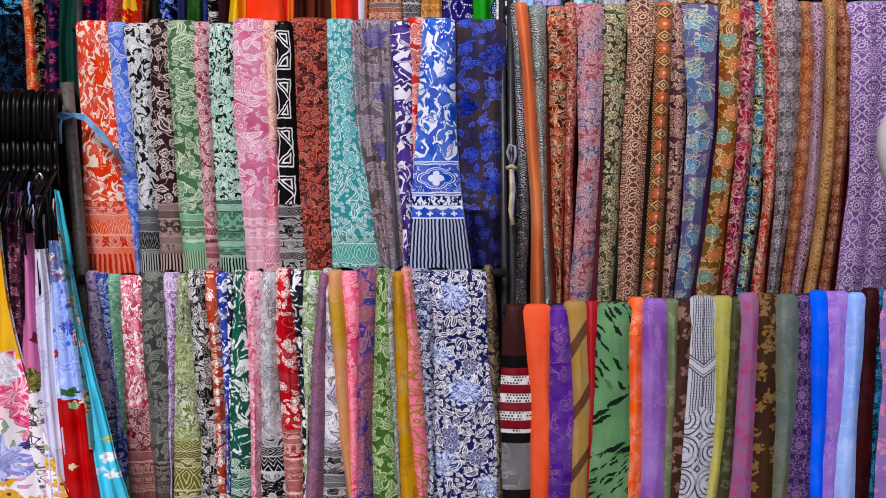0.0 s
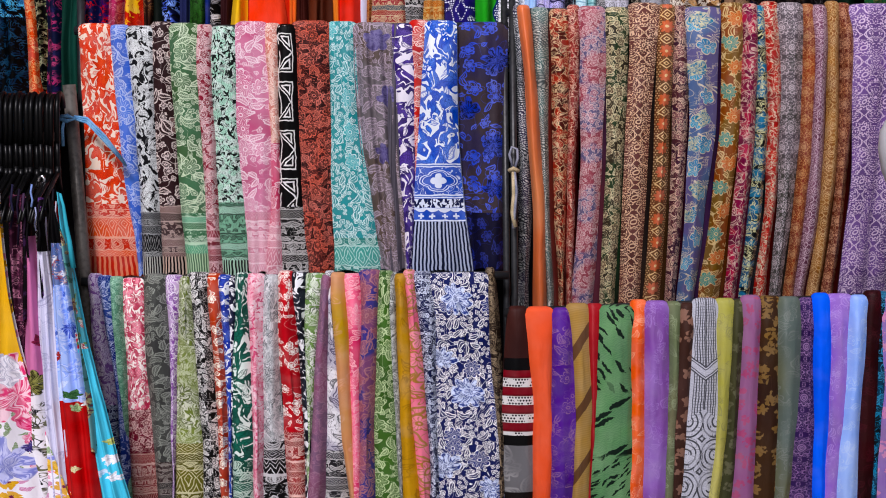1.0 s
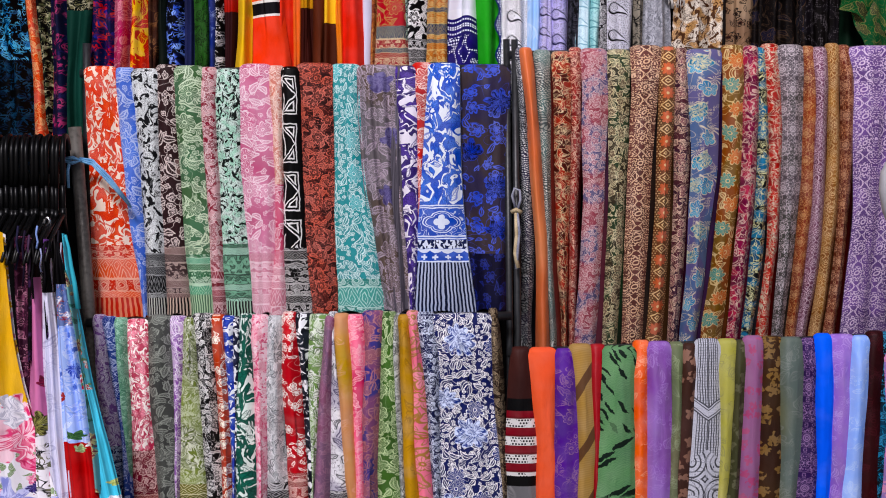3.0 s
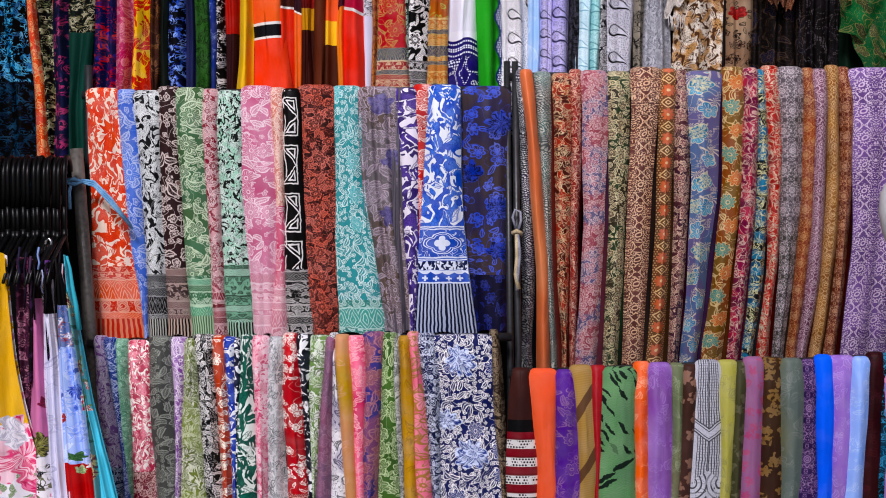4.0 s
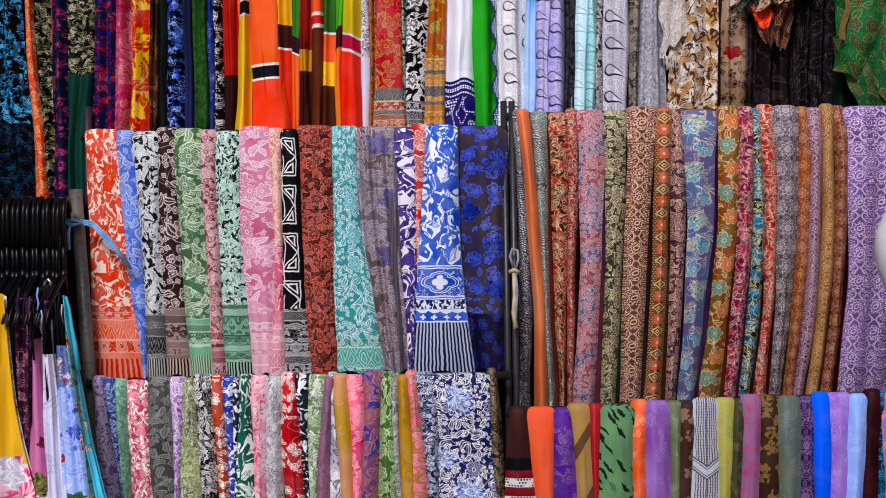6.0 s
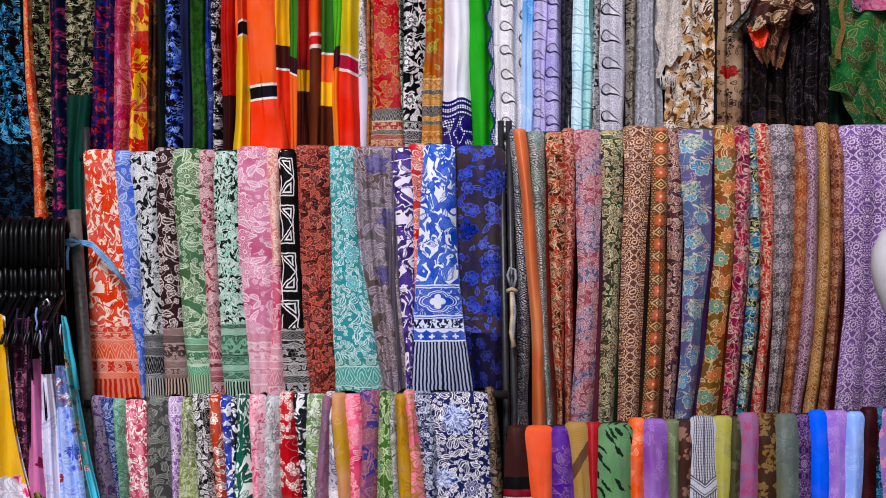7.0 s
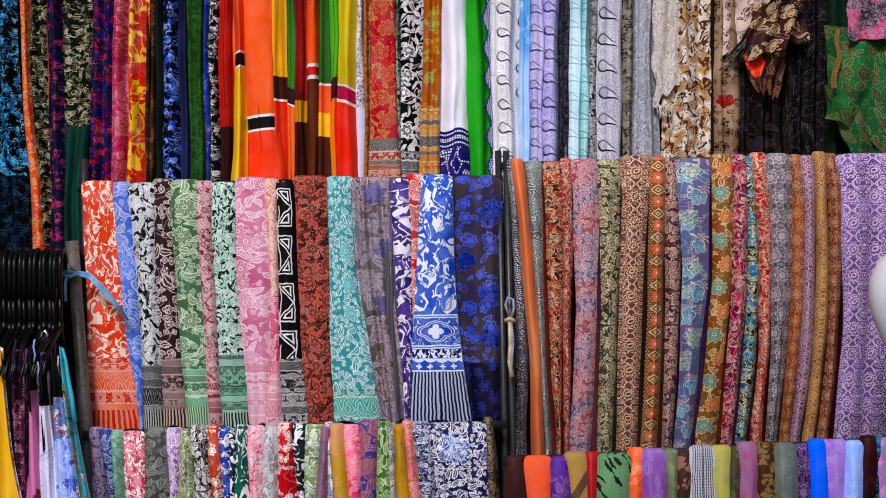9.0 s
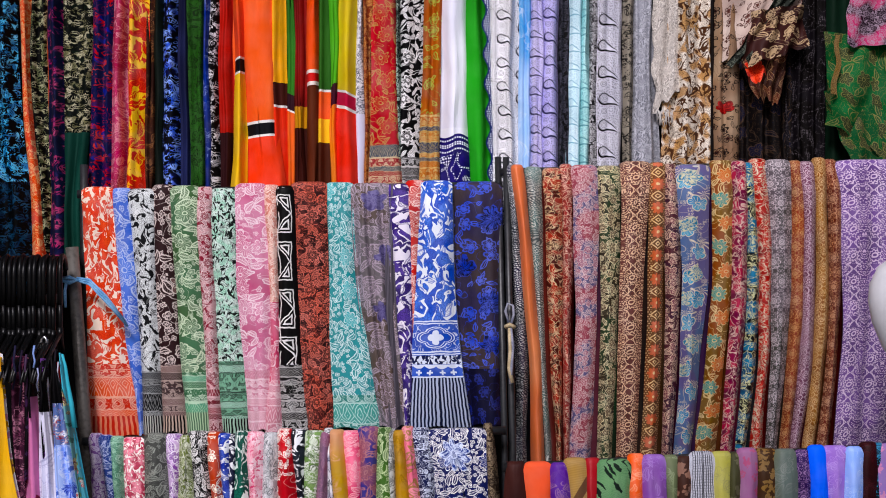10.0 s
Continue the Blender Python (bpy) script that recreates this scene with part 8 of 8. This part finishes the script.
def bust():
    """A plain rounded white plastic display form on a stem."""
    bm = bmesh.new()
    rings = []
    for z, r in ((-0.17, 0.03), (-0.155, 0.055), (-0.11, 0.085), (-0.05, 0.108), (0.0, 0.116), (0.04, 0.112), (0.08, 0.092), (0.105, 0.06), (0.115, 0.01)):
        rings.append([bm.verts.new((r * math.cos(a), r * 0.8 * math.sin(a), z)) for a in (2 * math.pi * k / 32 for k in range(32))])
    for a, b in zip(rings, rings[1:]):
        for k in range(32):
            bm.faces.new((a[k], a[(k + 1) % 32], b[(k + 1) % 32], b[k]))
    bm.faces.new(rings[0][::-1])
    bm.faces.new(rings[-1])
    tube(bm, [(0, 0, -0.165), (0, 0, -BUST.z)], 0.014, 12)
    tube(bm, [(0, 0, -BUST.z), (0, 0, 0.02 - BUST.z)], 0.14, 24)
    return bm


BUST = Vector((1.138, -0.28, 1.640))
display_form = mesh_object("display_form", bust(), WHITE_PLASTIC)
display_form.location = BUST
tagged(display_form, "smooth white plastic display form on a stem", "display form")


def drape(name, label, mat, corners, y, ruck, seed, nu=26, nv=26, rag=0.02, reach=0.0, category="shawl", group="shawls slung over the top rail"):
    """A crumpled shawl slung over its neighbours: a bent sheet between four corners with deep rucks and a loose lower edge."""
    bm = bmesh.new()
    uvl = bm.loops.layers.uv.new("UVMap")
    a, b, c, d = [Vector(p) for p in corners]
    grid = []
    for j in range(nv + 1):
        v = j / nv
        row = []
        for i in range(nu + 1):
            u = i / nu
            p = (a * (1 - u) + b * u) * (1 - v) + (d * (1 - u) + c * u) * v
            q = Vector((p.x * 14, p.z * 7, seed))
            n1 = noise.noise(q)
            n2 = noise.noise(Vector((p.x * 34 + n1 * 2, p.z * 22, seed + 4)))
            p = p + Vector((0.012 * noise.noise(Vector((p.x * 18, p.z * 18, seed + 9))), 0, 0))
            p.y = y - reach * math.sin(v * math.pi) - ruck * (n1 + 0.45 * n2 + 0.5 * math.sin(u * 17 + 5 * v + seed))
            p.z += rag * v * noise.noise(Vector((u * 6, seed, 2.0)))
            row.append((bm.verts.new(p), (u * (b - a).length, v * (d - a).length)))
        grid.append(row)
    for r0, r1 in zip(grid, grid[1:]):
        for i in range(nu):
            quad = (r0[i], r0[i + 1], r1[i + 1], r1[i])
            face = bm.faces.new([v for v, _ in quad])
            for loop, (_, q) in zip(face.loops, quad):
                loop[uvl].uv = q
    return tagged(mesh_object(name, bm, mat), label, category, group)


drape("shawl", "white and grey damask lace shawl with a slanting edge", cloth("brush", "857f7a ddd6ce a09a92 c4bcb4", 3.0, 0.2), ((0.553, 0.05, 2.677), (0.661, 0.05, 2.677), (0.653, 0.05, 2.217), (0.563, 0.05, 2.133)), 0.06, 0.010, 13.0)
drape("shawl", "cream floral shawl slung in a diagonal swag", cloth("sprig", "cdbaae b8a196 4b2822 a83a2a", 1.9, 0.2), ((0.746, 0.05, 2.676), (0.981, 0.05, 2.674), (0.944, 0.05, 2.412), (0.734, 0.05, 2.260)), 0.05, 0.012, 3.0)
drape("shawl", "dark printed shawl edge rolled in a swag", cloth("blob", "050705 222722 6f7668", 3.7, 0.2), ((0.977, 0.04, 2.568), (1.028, 0.04, 2.568), (0.811, 0.04, 2.261), (0.744, 0.04, 2.250)), 0.03, 0.012, 11.0)
drape("shawl", "dark brown shawl with cream and red flowers", cloth("sprig", "2a1311 381a17 b89c78 b89c78", 1.6, 0.3), ((0.812, 0.03, 2.391), (0.943, 0.03, 2.405), (0.958, 0.03, 2.300), (0.783, 0.03, 2.242)), 0.02, 0.024, 5.0)
drape("shawl", "rust brown shawl corner with red bloom", cloth("garden", "2c140e 3c1c15 94704c 5a281c", 1.7, 0.3, ((0.026, 0.045, 0.03, 6, "c8281a", "f0583c"),)), ((0.785, 0.04, 2.276), (0.905, 0.04, 2.282), (0.880, 0.04, 2.155), (0.824, 0.04, 2.165)), 0.035, 0.022, 6.0)
drape("shawl", "emerald green shawl with gold flower outlines", cloth("garden", "075024 095b2b 7c7a42 333422", 1.8, 0.2), ((0.990, 0.04, 2.333), (1.265, 0.04, 2.331), (1.257, 0.04, 1.936), (1.001, 0.04, 2.096)), 0.02, 0.03, 7.0, reach=0.02)
drape("shawl", "green shawl corner hanging in loose folds", cloth("garden", "06421e 084a24 7c7a42 40402a", 1.8, 0.2), ((0.985, 0.04, 2.179), (1.204, 0.04, 2.214), (1.256, 0.04, 1.907), (1.063, 0.04, 1.982)), 0.01, 0.016, 8.0)
drape("shawl", "pink batik shawl with black and white paisley", cloth("swirl", "b52760 21131e 9c8698", 2.6, 0.2), ((1.065, 0.04, 2.597), (1.299, 0.04, 2.596), (1.293, 0.04, 2.284), (1.041, 0.04, 2.298)), -0.01, 0.012, 9.0)

drape("trim", "tarnished gold braid sewn along the green shawl", cloth("lozenge", "4b3413 5c3f1a a08348 2e1e0d", 4.0, 0.4), ((1.020, -0.02, 2.320), (1.033, -0.02, 2.320), (1.017, -0.02, 2.167), (1.002, -0.02, 2.170)), -0.018, 0.002, 2.0, 3, 20, 0.004, 0.004, "trim", "")
fringe = bmesh.new()
for k in range(16):
    a = Vector((0.566, 0.045, 2.138)) + Vector((0.0026 * k, 0, 0.0035 * math.sin(k * 1.3)))
    b = a + Vector((0.004 * math.sin(k * 2.1), -0.004, -0.03 - 0.012 * math.sin(k * 1.7)))
    tube(fringe, [a, a.lerp(b, 0.5) + Vector((0.003 * math.sin(k), -0.003, 0)), b], 0.0011, 5)
tagged(mesh_object("fringe", fringe, cloth("plain", "c9c6c2 b5b1ad", 1.0, 0.2)), "loose white threads fringing the lace shawl", "fringe")


# thin dress straps among the hangers
def strap(points, r, material, label):
    return tagged(mesh_object("dress_strap", tube(bmesh.new(), points, r, 6), material), label, "strap", "dress straps under the hangers")

strap([(-0.952, -0.31, 1.551), (-0.955, -0.31, 1.533), (-0.951, -0.31, 1.514), (-0.954, -0.31, 1.498)], 0.0026, cloth("plain", "7c98d4 7c98d4", 1.0, 0.3), "thin pale blue dress strap hanging from a hanger")
strap([(-0.971, -0.31, 1.530), (-0.974, -0.31, 1.498), (-0.969, -0.31, 1.467), (-0.972, -0.31, 1.435)], 0.003, cloth("plain", "422d47 422d47", 1.0, 0.3), "thin mauve dress strap hanging from a hanger")
strap([(-0.945, -0.31, 1.498), (-0.942, -0.31, 1.480), (-0.947, -0.31, 1.459), (-0.943, -0.31, 1.443)], 0.002, cloth("plain", "9aa2c9 9aa2c9", 1.0, 0.3), "thin pale grey dress strap hanging from a hanger")
strap([(-0.896, -0.31, 1.512), (-0.898, -0.31, 1.485), (-0.894, -0.31, 1.464), (-0.897, -0.31, 1.435)], 0.0018, cloth("plain", "afafbf afafbf", 1.0, 0.3), "thin white dress strap hanging from a hanger")
strap([(-0.981, -0.31, 1.540), (-0.987, -0.31, 1.501), (-0.983, -0.31, 1.455), (-0.986, -0.31, 1.409)], 0.003, cloth("plain", "180e24 180e24", 1.0, 0.3), "thin dark purple dress strap hanging from a hanger")
strap([(-0.934, -0.31, 1.514), (-0.939, -0.31, 1.475), (-0.934, -0.31, 1.435), (-0.938, -0.31, 1.396)], 0.003, cloth("plain", "0a080d 0a080d", 1.0, 0.3), "thin black dress strap hanging from a hanger")
strap([(-0.913, -0.31, 1.527), (-0.910, -0.31, 1.488), (-0.915, -0.31, 1.449), (-0.912, -0.31, 1.396)], 0.003, cloth("plain", "0b0809 0b0809", 1.0, 0.3), "thin black dress strap hanging from a hanger")
strap([(-0.963, -0.31, 1.511), (-0.961, -0.31, 1.475), (-0.965, -0.31, 1.429), (-0.962, -0.31, 1.380)], 0.003, cloth("plain", "08060a 08060a", 1.0, 0.3), "thin black dress strap hanging from a hanger")
strap([(-0.902, -0.31, 1.541), (-0.905, -0.31, 1.501), (-0.901, -0.31, 1.451), (-0.904, -0.31, 1.396)], 0.003, cloth("plain", "0f0b15 0f0b15", 1.0, 0.3), "thin black dress strap hanging from a hanger")
strap([(-0.997, -0.31, 1.551), (-1.001, -0.31, 1.514), (-0.996, -0.31, 1.485), (-1.003, -0.31, 1.448)], 0.003, cloth("plain", "1d1a35 1d1a35", 1.0, 0.3), "thin dark blue dress strap hanging from a hanger")
strap([(-0.887, -0.31, 1.530), (-0.879, -0.31, 1.501), (-0.873, -0.312, 1.459), (-0.865, -0.312, 1.417), (-0.857, -0.31, 1.357)], lambda k: 0.003 + 0.004 * k, cloth("plain", "33abbf 33abbf", 1.0, 0.3), "turquoise dress strap slipping from a hanger")

# scalloped batik edging down the green sarong
edge = bmesh.new()
ledge = edge.loops.layers.uv.new("UVMap")
e0, e1 = Vector((0.115, 0.07, 2.656)), Vector((0.134, 0.07, 1.959))
rows = []
for j in range(121):
    v = j / 120
    p = e0.lerp(e1, v)
    s = 0.0062 * math.sin(v * (e0 - e1).length / 0.077 * 2 * math.pi)
    down = v * (e0 - e1).length
    rows.append([(edge.verts.new((p.x + s + a, b, p.z)), (a + 0.0005, down)) for a, b in ((0.0, 0.062), (0.010, 0.064), (0.020, 0.070), (0.027, 0.082))])
for r0, r1 in zip(rows, rows[1:]):
    for i in range(3):
        quad = (r0[i], r0[i + 1], r1[i + 1], r1[i])
        face = edge.faces.new([v for v, _ in quad])
        for loop, (_, q) in zip(face.loops, quad):
            loop[ledge].uv = q
scallop = mesh_object("sarong", edge, cloth("beads", "14265c 4a1f66 e8ecf8", 1.0, 0.2))
tagged(scallop, "indigo batik sarong edge with white dotted scallops", "sarong", "sarongs on the top rail")
